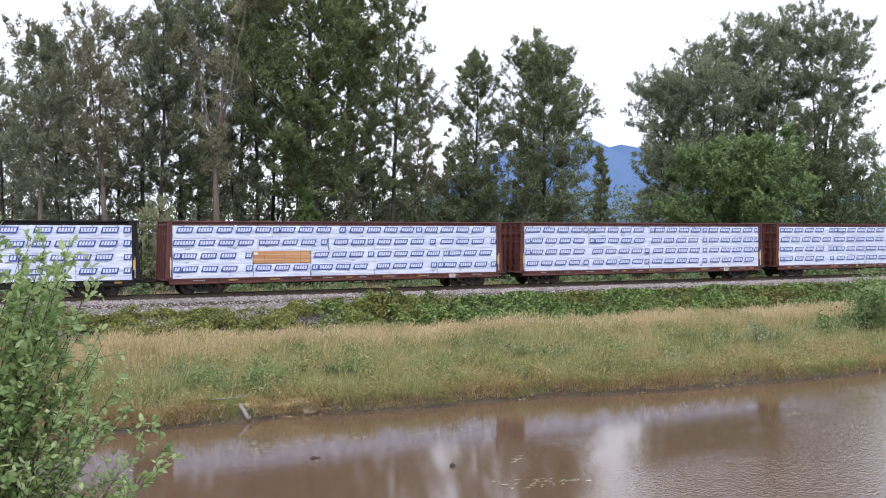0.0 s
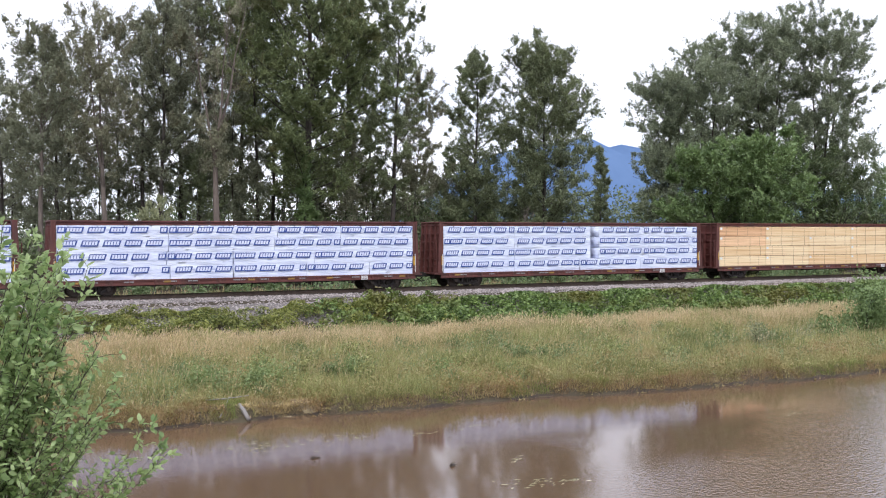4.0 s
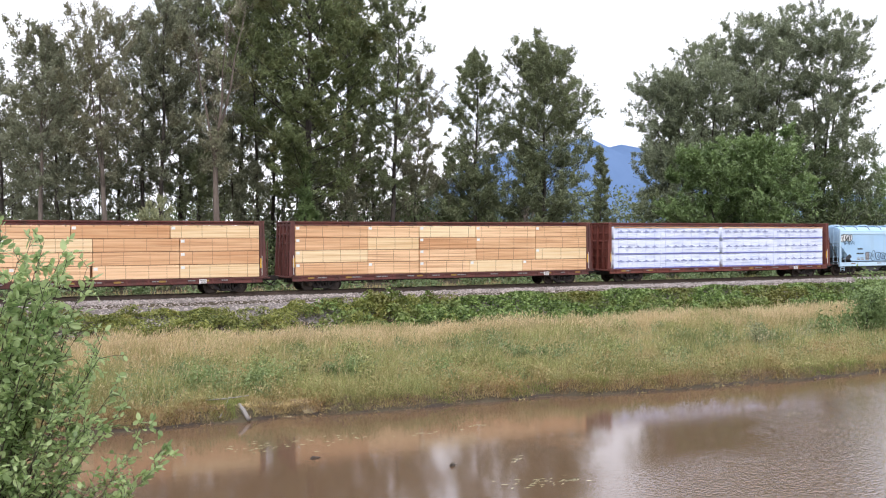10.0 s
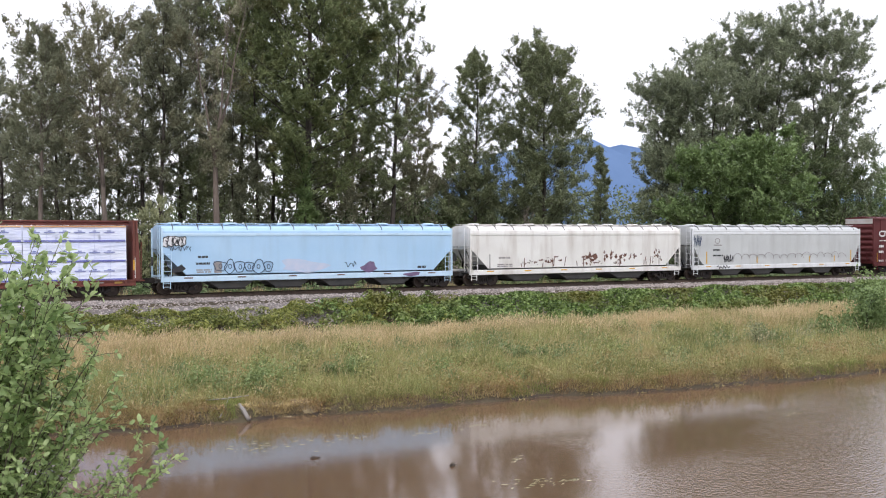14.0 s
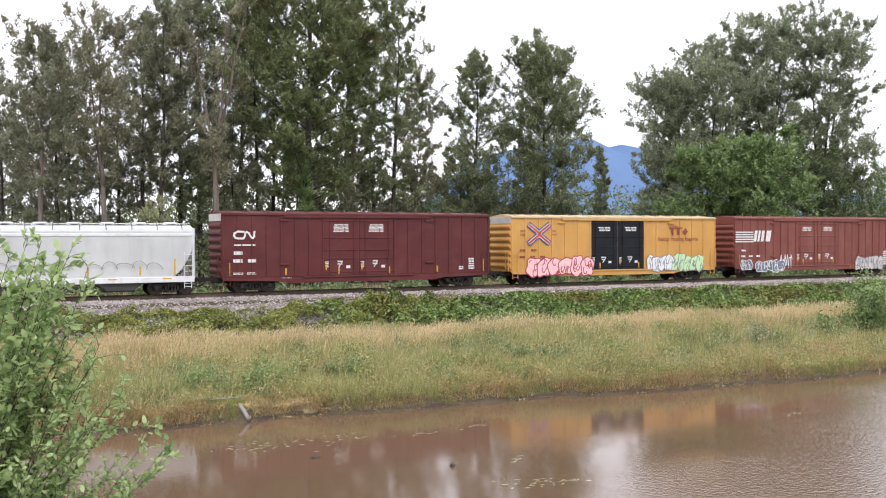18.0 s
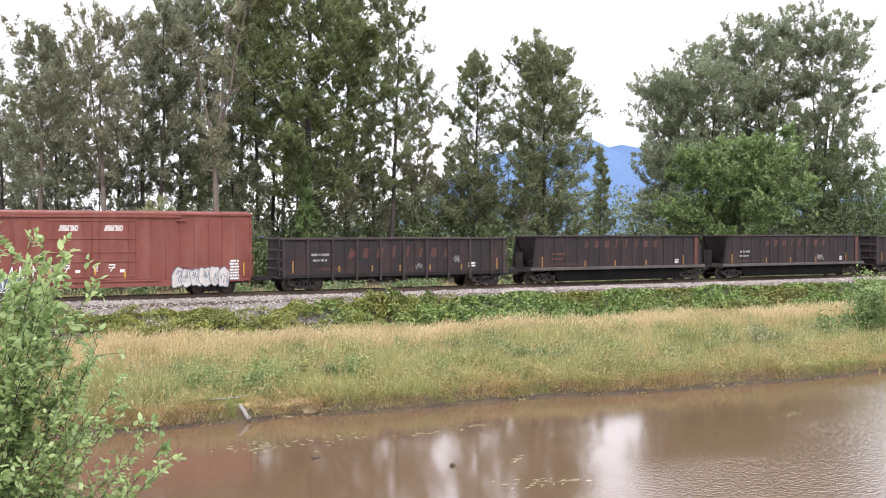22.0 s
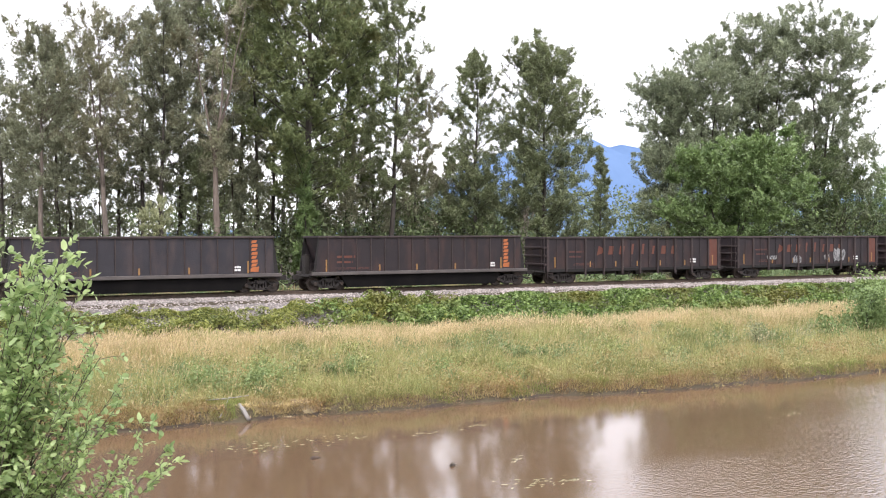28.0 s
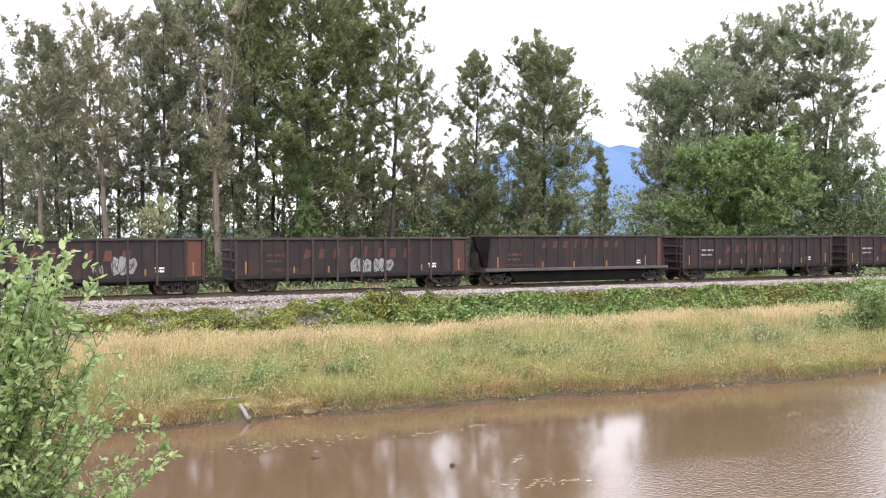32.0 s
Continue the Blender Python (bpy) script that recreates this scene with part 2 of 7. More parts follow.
def build_track():
    prof = [(-0.07, -0.172), (0.07, -0.172), (0.07, -0.155), (0.012, -0.135), (0.012, -0.045), (0.036, -0.03), (0.036, -0.006), (0.028, 0.0), (-0.028, 0.0), (-0.036, -0.006), (-0.036, -0.03), (-0.012, -0.045), (-0.012, -0.135), (-0.07, -0.155)]
    for y in (-0.755, 0.755):
        s = Shape().along([(y + p, q) for p, q in prof], -300, 420)
        tagged(new("rail", s.mesh("rail", RAIL)), "rusty brown steel rail on wooden ties", "rail", "rails of the track", "structure")
    bed = tagged(new("ballast_bed", Shape().along([(-2.6, -0.32), (-1.85, -0.225), (1.85, -0.225), (2.6, -0.32), (2.6, -0.5), (-2.6, -0.5)], -300, 420).mesh("ballast_bed", BALLAST_BED)),
                 "crushed grey stone ballast bed under the rails", "ballast", kind="structure")
    tagged(new("ballast_slope", Shape().along([(-1.84, -0.23), (-2.6, -0.30), (-3.6, -0.675), (-4.6, -1.085), (-5.2, -1.33), (-6.0, -1.58), (-6.0, -1.8), (-1.84, -0.6)], -300, 420).mesh("ballast_slope", BALLAST_BED)),
           "grey stone slope of the track embankment", "ballast", kind="structure")
    tie = Shape().box(-0.11, 0.11, -1.3, 1.3, -0.33, -0.175, 0.012).mesh("tie", TIE)
    for i in range(150):
        ob = new("tie", tie)
        ob.parent = bed
        ob.matrix_basis = pose(-12 + 0.53 * i + random.uniform(-0.03, 0.03), random.uniform(-0.03, 0.03), random.uniform(-0.01, 0.008), 0, 0, random.uniform(-1, 1))


build_track()


def build_stones():
    """Loose crushed stone on the shoulder that faces the pond."""
    rng = np.random.default_rng(5)
    n = 36000
    x = -8 + 98 * rng.uniform(0, 1, n) ** 1.35
    y = -1.35 - np.where((x < 32) & (rng.uniform(0, 1, n) < 0.3), rng.uniform(4.6, 7.8, n), rng.uniform(0, 4.6, n))
    z = ground_z(x, y) + rng.uniform(0.0, 0.05, n)
    s = rng.uniform(0.045, 0.095, n)
    octa = np.array([(1, 0, 0), (-1, 0, 0), (0, 1, 0), (0, -1, 0), (0, 0, 0.8), (0, 0, -0.8)])
    oc = octa[None] * s[:, None, None] * rng.uniform(0.6, 1.25, (n, 6, 1))
    a = rng.uniform(0, 6.28, n)
    ca, sa = np.cos(a)[:, None], np.sin(a)[:, None]
    v = np.stack([oc[..., 0] * ca - oc[..., 1] * sa + x[:, None], oc[..., 0] * sa + oc[..., 1] * ca + y[:, None], oc[..., 2] + z[:, None]], -1).reshape(-1, 3)
    tri = np.array([(0, 2, 4), (2, 1, 4), (1, 3, 4), (3, 0, 4)])
    f = (np.arange(n)[:, None, None] * 6 + tri[None]).reshape(-1, 3)
    tagged(new("ballast_stones", fast_mesh("ballast_stones", v, f, STONE)), "loose pale grey crushed stones on the track shoulder", "gravel", kind="stuff")


build_stones()
# ---- trees and undergrowth behind the track ----
BARK = mat("bark", (0.026, 0.021, 0.018), (0.085, 0.07, 0.058), 3, 0.95, bump=0.8, bump_scale=8, stretch=(1, 1, 0.25))
PALE_BARK = mat("pale_bark", (0.085, 0.066, 0.055), (0.22, 0.18, 0.15), 3, 0.95, bump=0.8, bump_scale=8, stretch=(1, 1, 0.25))
BLEACHED = mat("bleached_bark", (0.095, 0.072, 0.058), (0.22, 0.175, 0.145), 3, 0.95, bump=0.6, bump_scale=8, stretch=(1, 1, 0.25))
LEAF_DARK = mat("cottonwood_leaf", (0.138, 0.149, 0.095), (0.380, 0.391, 0.256), 0.35, 0.55, island=0.6, translucent=0.38, tint=((0.22, 0.185, 0.10), 0.22, 0.56, 0.75))
LEAF_OLIVE = mat("olive_cottonwood_leaf", (0.165, 0.160, 0.102), (0.407, 0.396, 0.256), 0.35, 0.55, island=0.6, translucent=0.4)
LEAF_MID = mat("poplar_leaf", (0.135, 0.155, 0.082), (0.35, 0.39, 0.205), 0.35, 0.5, island=0.6, translucent=0.35)
LEAF_BROAD = mat("broad_tree_leaf", (0.149, 0.174, 0.113), (0.396, 0.435, 0.269), 0.35, 0.5, island=0.6, translucent=0.38)
LEAF_LIGHT = mat("maple_leaf", (0.115, 0.165, 0.072), (0.30, 0.39, 0.175), 0.5, 0.5, island=0.7, translucent=0.25)
LEAF_DEEP = mat("deep_cottonwood_leaf", (0.105, 0.135, 0.056), (0.30, 0.345, 0.15), 0.35, 0.55, island=0.6, translucent=0.36, tint=((0.22, 0.21, 0.09), 0.22, 0.54, 0.72))
LEAF_MAPLE = mat("fresh_maple_leaf", (0.105, 0.16, 0.06), (0.295, 0.395, 0.15), 0.5, 0.5, island=0.7, translucent=0.28)
LEAF_PALE = mat("willow_leaf", (0.22, 0.235, 0.12), (0.46, 0.47, 0.27), 0.8, 0.6, island=0.7, translucent=0.3)
LEAF_BRUSH = mat("brush_leaf", (0.06, 0.088, 0.038), (0.19, 0.235, 0.095), 0.3, 0.6, island=0.8, translucent=0.3)
OUTLINES = {"tall": (0.70, 1.0, 1.0, 0.75, 0.22), "column": (0.95, 1.0, 0.9, 0.55, 0.06), "round": (0.80, 1.0, 1.0, 0.80, 0.35), "cone": (1.0, 0.80, 0.50, 0.26, 0.06), "vase": (0.35, 0.75, 1.0, 0.95, 0.50)}


def sprigs(rng, pts, dirs, size, tilt, slim):
    """Small leaves, one pointed triangle each, growing out along their twigs and lying more or less level."""
    n = len(pts)
    d = dirs + rng.normal(size=(n, 3)) * 0.55
    d /= np.linalg.norm(d, axis=1)[:, None]
    nrm = rng.normal(size=(n, 3)) * tilt + np.array([0.0, 0.0, 1.0])
    e = np.cross(nrm, d)
    e /= np.linalg.norm(e, axis=1)[:, None] + 1e-9
    s = (size * rng.uniform(0.6, 1.35, n))[:, None]
    v = np.stack([pts - d * s * 0.35 + e * s * slim, pts - d * s * 0.35 - e * s * slim, pts + d * s * 0.75], 1).reshape(-1, 3)
    return v, np.arange(3 * n).reshape(-1, 3)


def unit(a):
    return a / (np.linalg.norm(a, axis=-1, keepdims=True) + 1e-9)


def sticks(wood, a, b, r0, r1, sides=3):
    """Thin straight twigs, tapered, without end caps."""
    n = len(a)
    d = unit(b - a)
    u = unit(np.cross(d, np.array([0.3, 0.9, 0.2])))
    w = np.cross(d, u)
    ang = np.arange(sides) * 2 * math.pi / sides
    ring = np.cos(ang)[None, :, None] * u[:, None] + np.sin(ang)[None, :, None] * w[:, None]
    v = np.stack([a[:, None] + ring * np.reshape(r0, (-1, 1, 1)), b[:, None] + ring * np.reshape(r1, (-1, 1, 1))], 1).reshape(-1, 3)
    base = (np.arange(n) * 2 * sides)[:, None, None]
    k = np.arange(sides)
    k2 = (k + 1) % sides
    q = (base + np.stack([k, k2, sides + k2, sides + k], -1)[None]).reshape(-1, 4)
    wood.add(v.tolist(), q.tolist())


def tree(name, x, y, height, radius, base, count, seed, leaf, bark, label, category="tree", size=0.2, rise=38, outline="tall", lean=0.0, girth=None, limbs=None, trunks=1, fork=0.0, spread=0.42, dead=0.0, fine_wood=True, curl=0.14, twig=0.62, tilt=0.85, slim=0.3, uneven=0.8, group=""):
    """A tapered trunk, or several that part at the fork; limbs that rise from it, branches on them, twigs on those, and the leaves along the twigs."""
    rng = np.random.default_rng(seed)
    root = new(name)
    root.matrix_basis = pose(x, y, float(ground_z(x, y)) - 0.1)
    wood = Shape()
    girth = girth or height * 0.009
    at, way, long, full = [], [], [], []
    n_limb = limbs or int(height * 2.2)
    drift = np.cumsum(rng.normal(0, 0.10, (11, 2)), axis=0)
    for stem in range(trunks):
        az0 = stem * 6.28 / trunks + rng.uniform(0, 1.2)
        off = np.array([math.cos(az0), 0.6 * math.sin(az0)]) * (0.0 if trunks == 1 else radius * spread)
        top = height * (1 if stem == 0 else rng.uniform(0.84, 0.97))
        us = np.linspace(0, 1, 11)
        part_ = np.clip((us - fork) / (1 - fork), 0, 1) ** 0.85
        spine = np.stack([off[0] * part_ + lean * top * us + drift[:, 0], off[1] * part_ + drift[:, 1], top * 0.96 * us], -1)
        thick = girth * (1.2 - 1.14 * us) * np.where((us > fork) & (trunks > 1), 0.72, 1.0)
        k0 = 0 if stem == 0 else int(fork * 10)
        wood.tube(spine[k0:].tolist(), thick[k0:].tolist(), 8)
        own = radius * (1.0 if trunks == 1 else 1.0 - 0.75 * spread)
        w = ((np.arange(n_limb) + rng.uniform(0, 0.9, n_limb)) / n_limb) ** 0.92
        u = max(base, fork * 0.8 if stem else 0) + (0.99 - max(base, fork * 0.8 if stem else 0)) * w
        reach = own * np.interp(w, (0, 0.25, 0.6, 0.85, 1), OUTLINES[outline]) * rng.uniform(0.45, 1.12, n_limb)
        p = np.stack([np.interp(u, us, spine[:, k]) for k in range(3)], -1)
        az = np.arange(n_limb) * 2.4 + rng.uniform(-0.5, 0.5, n_limb)
        el = np.radians(np.clip(rise + rng.uniform(-15, 15, n_limb) + 40 * (w - 0.45), -10, 80))
        d = np.stack([np.cos(az) * np.cos(el), np.sin(az) * np.cos(el), np.sin(el)], -1)
        ln = reach / np.maximum(0.42, np.cos(el))
        ln = np.minimum(ln, np.maximum(0.7, (top * rng.uniform(0.9, 1.02, n_limb) - p[:, 2]) / np.maximum(0.25, d[:, 2] + curl)))
        sag = curl + rng.uniform(-0.16, 0.16, n_limb)
        r0 = girth * 0.22 * (1.15 - 0.78 * u) * np.clip(ln / radius, 0.35, 1)
        pos = lambda i, s: p[i] + d[i] * (ln[i] * s)[:, None] + np.array([0, 0, 1.0]) * (sag[i] * ln[i] * s * s)[:, None]
        idx = np.arange(n_limb)
        a = p
        for s0, s1 in ((0, 0.35), (0.35, 0.7), (0.7, 1.0)):
            b = pos(idx, np.full(n_limb, s1))
            sticks(wood, a, b, r0 * (1 - 0.85 * s0), r0 * (1 - 0.85 * s1), 4 if fine_wood else 3)
            a = b
        # branches
        n2 = np.maximum(3, (ln * 2.3 / twig * 0.62).astype(int))
        i2 = np.repeat(idx, n2)
        s = rng.uniform(0.18, 1.0, len(i2)) ** 0.8
        q = pos(i2, s)
        tang = unit(d[i2] + np.array([0, 0, 1.0]) * (2 * sag[i2] * s)[:, None])
        d2 = unit(tang * 0.7 + unit(rng.normal(size=(len(i2), 3)) * np.array([1, 1, 0.6])) * 0.85 + np.array([0, 0, 0.28]))
        l2 = np.clip(ln[i2] * rng.uniform(0.2, 0.46, len(i2)) * (1.2 - 0.75 * s), 0.3, 2.4) * (twig / 0.62)
        e2 = q + d2 * l2[:, None] + np.array([0, 0, 0.10]) * l2[:, None]
        if fine_wood:
            sticks(wood, q, e2, np.maximum(0.014, r0[i2] * 0.36), 0.007)
        gone = (w > 1 - dead) & (rng.uniform(0, 1, n_limb) < 0.9) if dead else np.zeros(n_limb, bool)
        rich = rng.uniform(1 - uneven, 1 + uneven, n_limb) * np.clip(ln / radius, 0.12, 1.3) / np.maximum(n2, 1) * 6
        # twigs
        i3 = np.repeat(np.arange(len(i2)), 5)
        t = rng.uniform(0.15, 1.0, len(i3))
        a3 = q[i3] + (e2 - q)[i3] * t[:, None]
        d3 = unit(d2[i3] * 0.65 + rng.normal(size=(len(i3), 3)) * 0.42 + np.array([0, 0, 0.30]))
        l3 = twig * rng.uniform(0.5, 1.25, len(i3))
        live = ~gone[i2[i3]]
        bare = np.flatnonzero(~live)[::2]
        if len(bare):
            sticks(wood, a3[bare], a3[bare] + d3[bare] * l3[bare, None], 0.016, 0.006)
        shown = np.flatnonzero(live)[::12 if fine_wood else 40]
        sticks(wood, a3[shown], a3[shown] + d3[shown] * l3[shown, None], 0.011, 0.004)
        at.append(a3[live]), way.append(d3[live]), long.append(l3[live])
        full.append((rich[i2] * rng.uniform(0.35, 1.3, len(i2)))[i3][live])
    at, way, long, full = np.concatenate(at), np.concatenate(way), np.concatenate(long), np.concatenate(full)
    pick = rng.choice(len(at), count, p=full / full.sum())
    pts = at[pick] + way[pick] * (long[pick] * rng.uniform(0.0, 1.05, count))[:, None] + np.clip(rng.normal(size=(count, 3)), -1.8, 1.8) * (0.11 * twig / 0.62)
    v, f = sprigs(rng, pts, way[pick], size, tilt, slim)
    part("trunk", wood, bark, root, smooth=True)
    crown = new("crown", fast_mesh("crown", v, f, leaf))
    crown.parent = root
    tagged(root, label, category, group)
    return root, crown


TALL = "tall dark green cottonwood with a ragged crown behind the track"
SWAYING = []
for x, y, h, r, b, n, seed, leaf, kw in [
        (5.2, 34, 20.8, 3.9, 0.25, 17200, 1, LEAF_DARK, {}),
        (7.8, 28, 22.5, 3.9, 0.34, 24400, 2, LEAF_DARK, {"bark": PALE_BARK, "girth": 0.22}),
        (10.2, 37, 23.0, 3.5, 0.22, 17200, 3, LEAF_DARK, {}),
        (12.3, 44, 22.8, 3.5, 0.25, 12200, 4, LEAF_DARK, {}),
        (13.3, 27, 25.2, 4.5, 0.42, 19300, 5, LEAF_OLIVE, {"bark": PALE_BARK, "lean": -0.055, "trunks": 2, "fork": 0.45, "spread": 0.3, "limbs": 34, "girth": 0.25, "uneven": 0.9}),
        (16.2, 40, 22.2, 3.2, 0.22, 15300, 6, LEAF_DARK, {}),
        (17.7, 36, 25.3, 3.4, 0.30, 22300, 7, LEAF_DARK, {"lean": 0.009}),
        (19.2, 33, 27.1, 3.6, 0.34, 27400, 8, LEAF_DARK, {"lean": 0.022}),
        (22.3, 41, 29.6, 3.8, 0.28, 33900, 9, LEAF_DARK, {"lean": 0.026}),
        (25.5, 45, 32.5, 4.1, 0.26, 33900, 10, LEAF_DARK, {}),
        (30.1, 47, 34.7, 4.6, 0.30, 33900, 11, LEAF_DARK, {}),
        (29.9, 40, 33.6, 4.6, 0.46, 31300, 12, LEAF_DEEP, {"girth": 0.2}),
        (32.2, 43, 35.9, 4.6, 0.42, 31300, 13, LEAF_DEEP, {"size": 0.22, "girth": 0.2}),
        (32.1, 30, 38.4, 7.8, 0.20, 114800, 14, LEAF_DEEP, {"size": 0.25, "rise": 28, "girth": 0.42, "limbs": 110, "twig": 0.7}),
        (40.5, 41, 36.5, 5.7, 0.22, 57400, 15, LEAF_DEEP, {"size": 0.23, "lean": 0.025}),
        (41.5, 32, 30.0, 4.2, 0.24, 33900, 16, LEAF_MID, {"lean": 0.045, "limbs": 48, "uneven": 0.9}),
        (45.0, 44, 24.0, 4.1, 0.2, 14400, 17, LEAF_DARK, {"lean": 0.02, "limbs": 40})]:
    kw = {"bark": BARK, **kw}
    SWAYING.append(tree("cottonwood_tree", x, y, h, r, b, n, seed, leaf, kw.pop("bark"), TALL, **kw))

# the half-dead one with bare pale limbs above its fork
tree("cottonwood_tree", 22.1, 24, 26.4, 3.6, 0.36, 4200, 28, LEAF_OLIVE, BLEACHED, "half-dead cottonwood with a pale trunk and bare upper limbs", rise=44, limbs=22, dead=0.72, girth=0.30, lean=-0.04, trunks=3, fork=0.5, spread=0.85, twig=0.75)
tree("sapling_tree", 49.4, 42, 24.4, 4.0, 0.22, 24000, 21, LEAF_OLIVE, BARK, "thin sparse tree with an open see-through crown", limbs=34, lean=0.035, trunks=2, fork=0.5, spread=0.4, girth=0.15)
SWAYING.append(tree("poplar_tree", 57.2, 42, 27.6, 4.4, 0.04, 58000, 22, LEAF_MID, BARK, "slender poplar with an open green crown", outline="column", rise=36, limbs=110, twig=0.6, uneven=0.55))
SWAYING.append(tree("poplar_tree", 62.7, 36, 27.6, 5.7, 0.03, 135000, 23, LEAF_MID, BARK, "full dense poplar with dark green leaves", limbs=190, outline="column", rise=36, twig=0.62, uneven=0.6))
tree("spruce_tree", 75.2, 42, 16.6, 2.5, 0.02, 42000, 24, LEAF_MID, BARK, "small pointed conifer beyond the track", rise=34, outline="cone", limbs=110, twig=0.42, slim=0.2)
BROAD = "broad dark green tree with an open rounded crown"
for x, y, h, r, b, n, seed, ln, fk in [(88.4, 44, 28.0, 6.6, 0.2, 42000, 33, 0.0, 0.25), (92.6, 42, 30.6, 10.2, 0.18, 86000, 25, -0.08, 0.2), (101.0, 45, 37.0, 7.8, 0.2, 46000, 26, 0.0, 0.3), (101.6, 40, 36.6, 8.2, 0.22, 66000, 27, 0.03, 0.35), (108.9, 37, 36.8, 8.6, 0.12, 88000, 28, 0.05, 0.25)]:
    SWAYING.append(tree("maple_tree", x, y, h, r, b, n, seed, LEAF_BROAD, BARK, BROAD, trunks=3, fork=fk, rise=22, size=0.26, outline="round", limbs=40, lean=ln, twig=0.85, uneven=0.55))
tree("bigleaf_maple", 78.4, 22, 15.5, 11.2, 0.03, 90000, 29, LEAF_MAPLE, BARK, "low round fresh green maple with a dense leafy crown", rise=14, outline="round", size=0.25, trunks=3, fork=0.1, twig=0.72, limbs=34, tilt=0.45, slim=0.44, lean=0.04, uneven=0.95)
tree("willow_shrub", 14.5, 14, 7.4, 1.7, 0.1, 6500, 30, LEAF_PALE, BARK, "pale yellow-green willow shrub beside the track", "shrub", size=0.16, trunks=2, twig=0.4, outline="round", fork=0.15)
tree("snag_sapling", 52.6, 24, 7.6, 0.9, 0.3, 60, 31, LEAF_PALE, PALE_BARK, "thin bare pale sapling beside the track", "sapling", limbs=14, dead=0.95, girth=0.07, rise=58, twig=0.4, trunks=2, fork=0.3)
tree("ivy_column", 31.5, 28.8, 13.0, 1.7, 0.02, 17000, 32, LEAF_MAPLE, BARK, "bright green ivy climbing a cottonwood trunk", "ivy", size=0.2, outline="cone", rise=40, limbs=60, twig=0.5, slim=0.4)


for i, (x, y, h, r, n, leaf) in enumerate([(6.5, 40, 17, 4.0, 5300, LEAF_DARK), (9.0, 48, 19, 4.2, 5300, LEAF_DARK), (14.0, 38, 15, 3.8, 5300, LEAF_DARK), (18.5, 42, 16, 3.8, 5300, LEAF_DARK), (23.0, 36, 13, 2.8, 6200, LEAF_MID), (26.0, 38, 18, 3.0, 9000, LEAF_DARK), (28.0, 34, 12, 2.4, 6800, LEAF_DARK), (34.5, 36, 18, 3.4, 10500, LEAF_MID), (37.5, 34, 16, 3.2, 9800, LEAF_OLIVE), (112.0, 33, 19, 5.6, 15000, LEAF_BROAD), (64.8, 46, 19, 5.0, 13500, LEAF_MID), (59.0, 48, 17, 4.2, 10500, LEAF_MID), (53.8, 46, 13, 4.0, 9000, LEAF_OLIVE), (47.8, 40, 13, 3.4, 9000, LEAF_OLIVE), (34.6, 46, 27, 4.4, 16500, LEAF_DARK), (26.5, 36, 22, 3.2, 12800, LEAF_DARK), (2.5, 44, 12, 4.1, 5000, LEAF_DARK), (4.5, 56, 16, 4.3, 5800, LEAF_DARK), (11, 58, 17, 4.3, 5800, LEAF_DARK), (31, 54, 18, 4.3, 7000, LEAF_DARK), (38, 38, 13, 3.8, 7000, LEAF_DARK), (62, 50, 13, 4.3, 8100, LEAF_MID), (56.5, 50, 12, 4.3, 8100, LEAF_MID), (52, 54, 12, 4.3, 6100, LEAF_MID), (6, 46, 14, 3.8, 5500, LEAF_DARK), (9.2, 42, 12, 3.5, 5000, LEAF_DARK), (12.2, 46, 15, 3.8, 5500, LEAF_DARK), (15.2, 44, 13, 3.5, 5000, LEAF_DARK), (20.5, 46, 15, 3.8, 5800, LEAF_DARK),
                                            (24.0, 40, 14, 3.2, 5800, LEAF_MID), (26.5, 44, 15, 3.8, 7000, LEAF_DARK), (35.0, 42, 15, 4.1, 8100, LEAF_DARK), (36, 48, 17, 4.1, 8100, LEAF_DARK), (39, 44, 15, 3.8, 7600, LEAF_OLIVE), (43.0, 40, 12, 3.8, 7000, LEAF_OLIVE), (46.0, 46, 11, 3.8, 6100, LEAF_MID), (50, 48, 9, 3.8, 5600, LEAF_MID),
                                            # the four LEAF_BRUSH alders below carry their shade as a darker leaf colour
                                            (54, 46, 12, 4.1, 7000, LEAF_MID), (59.5, 46, 13, 4.1, 8100, LEAF_MID), (66, 44, 10, 4.1, 7000, LEAF_MID), (86, 44, 10, 5.4, 10100, LEAF_MID), (93.5, 34, 14, 6.2, 13200, LEAF_BRUSH), (99, 34, 15, 6.2, 15200, LEAF_BRUSH), (105, 34, 16, 6.2, 16200, LEAF_BRUSH),
                                            (111, 38, 17, 6.2, 15200, LEAF_BRUSH), (117, 34, 13, 5.7, 12200, LEAF_LIGHT), (123, 38, 15, 6.2, 10100, LEAF_LIGHT), (110, 24, 9, 4.9, 10100, LEAF_LIGHT)]):
    tree("alder_tree", x, y, h, r, 0.06, n, 200 + i, leaf, BARK, "young bushy alder under the taller trees", size=0.225, rise=30, limbs=34, girth=0.09, fine_wood=False)


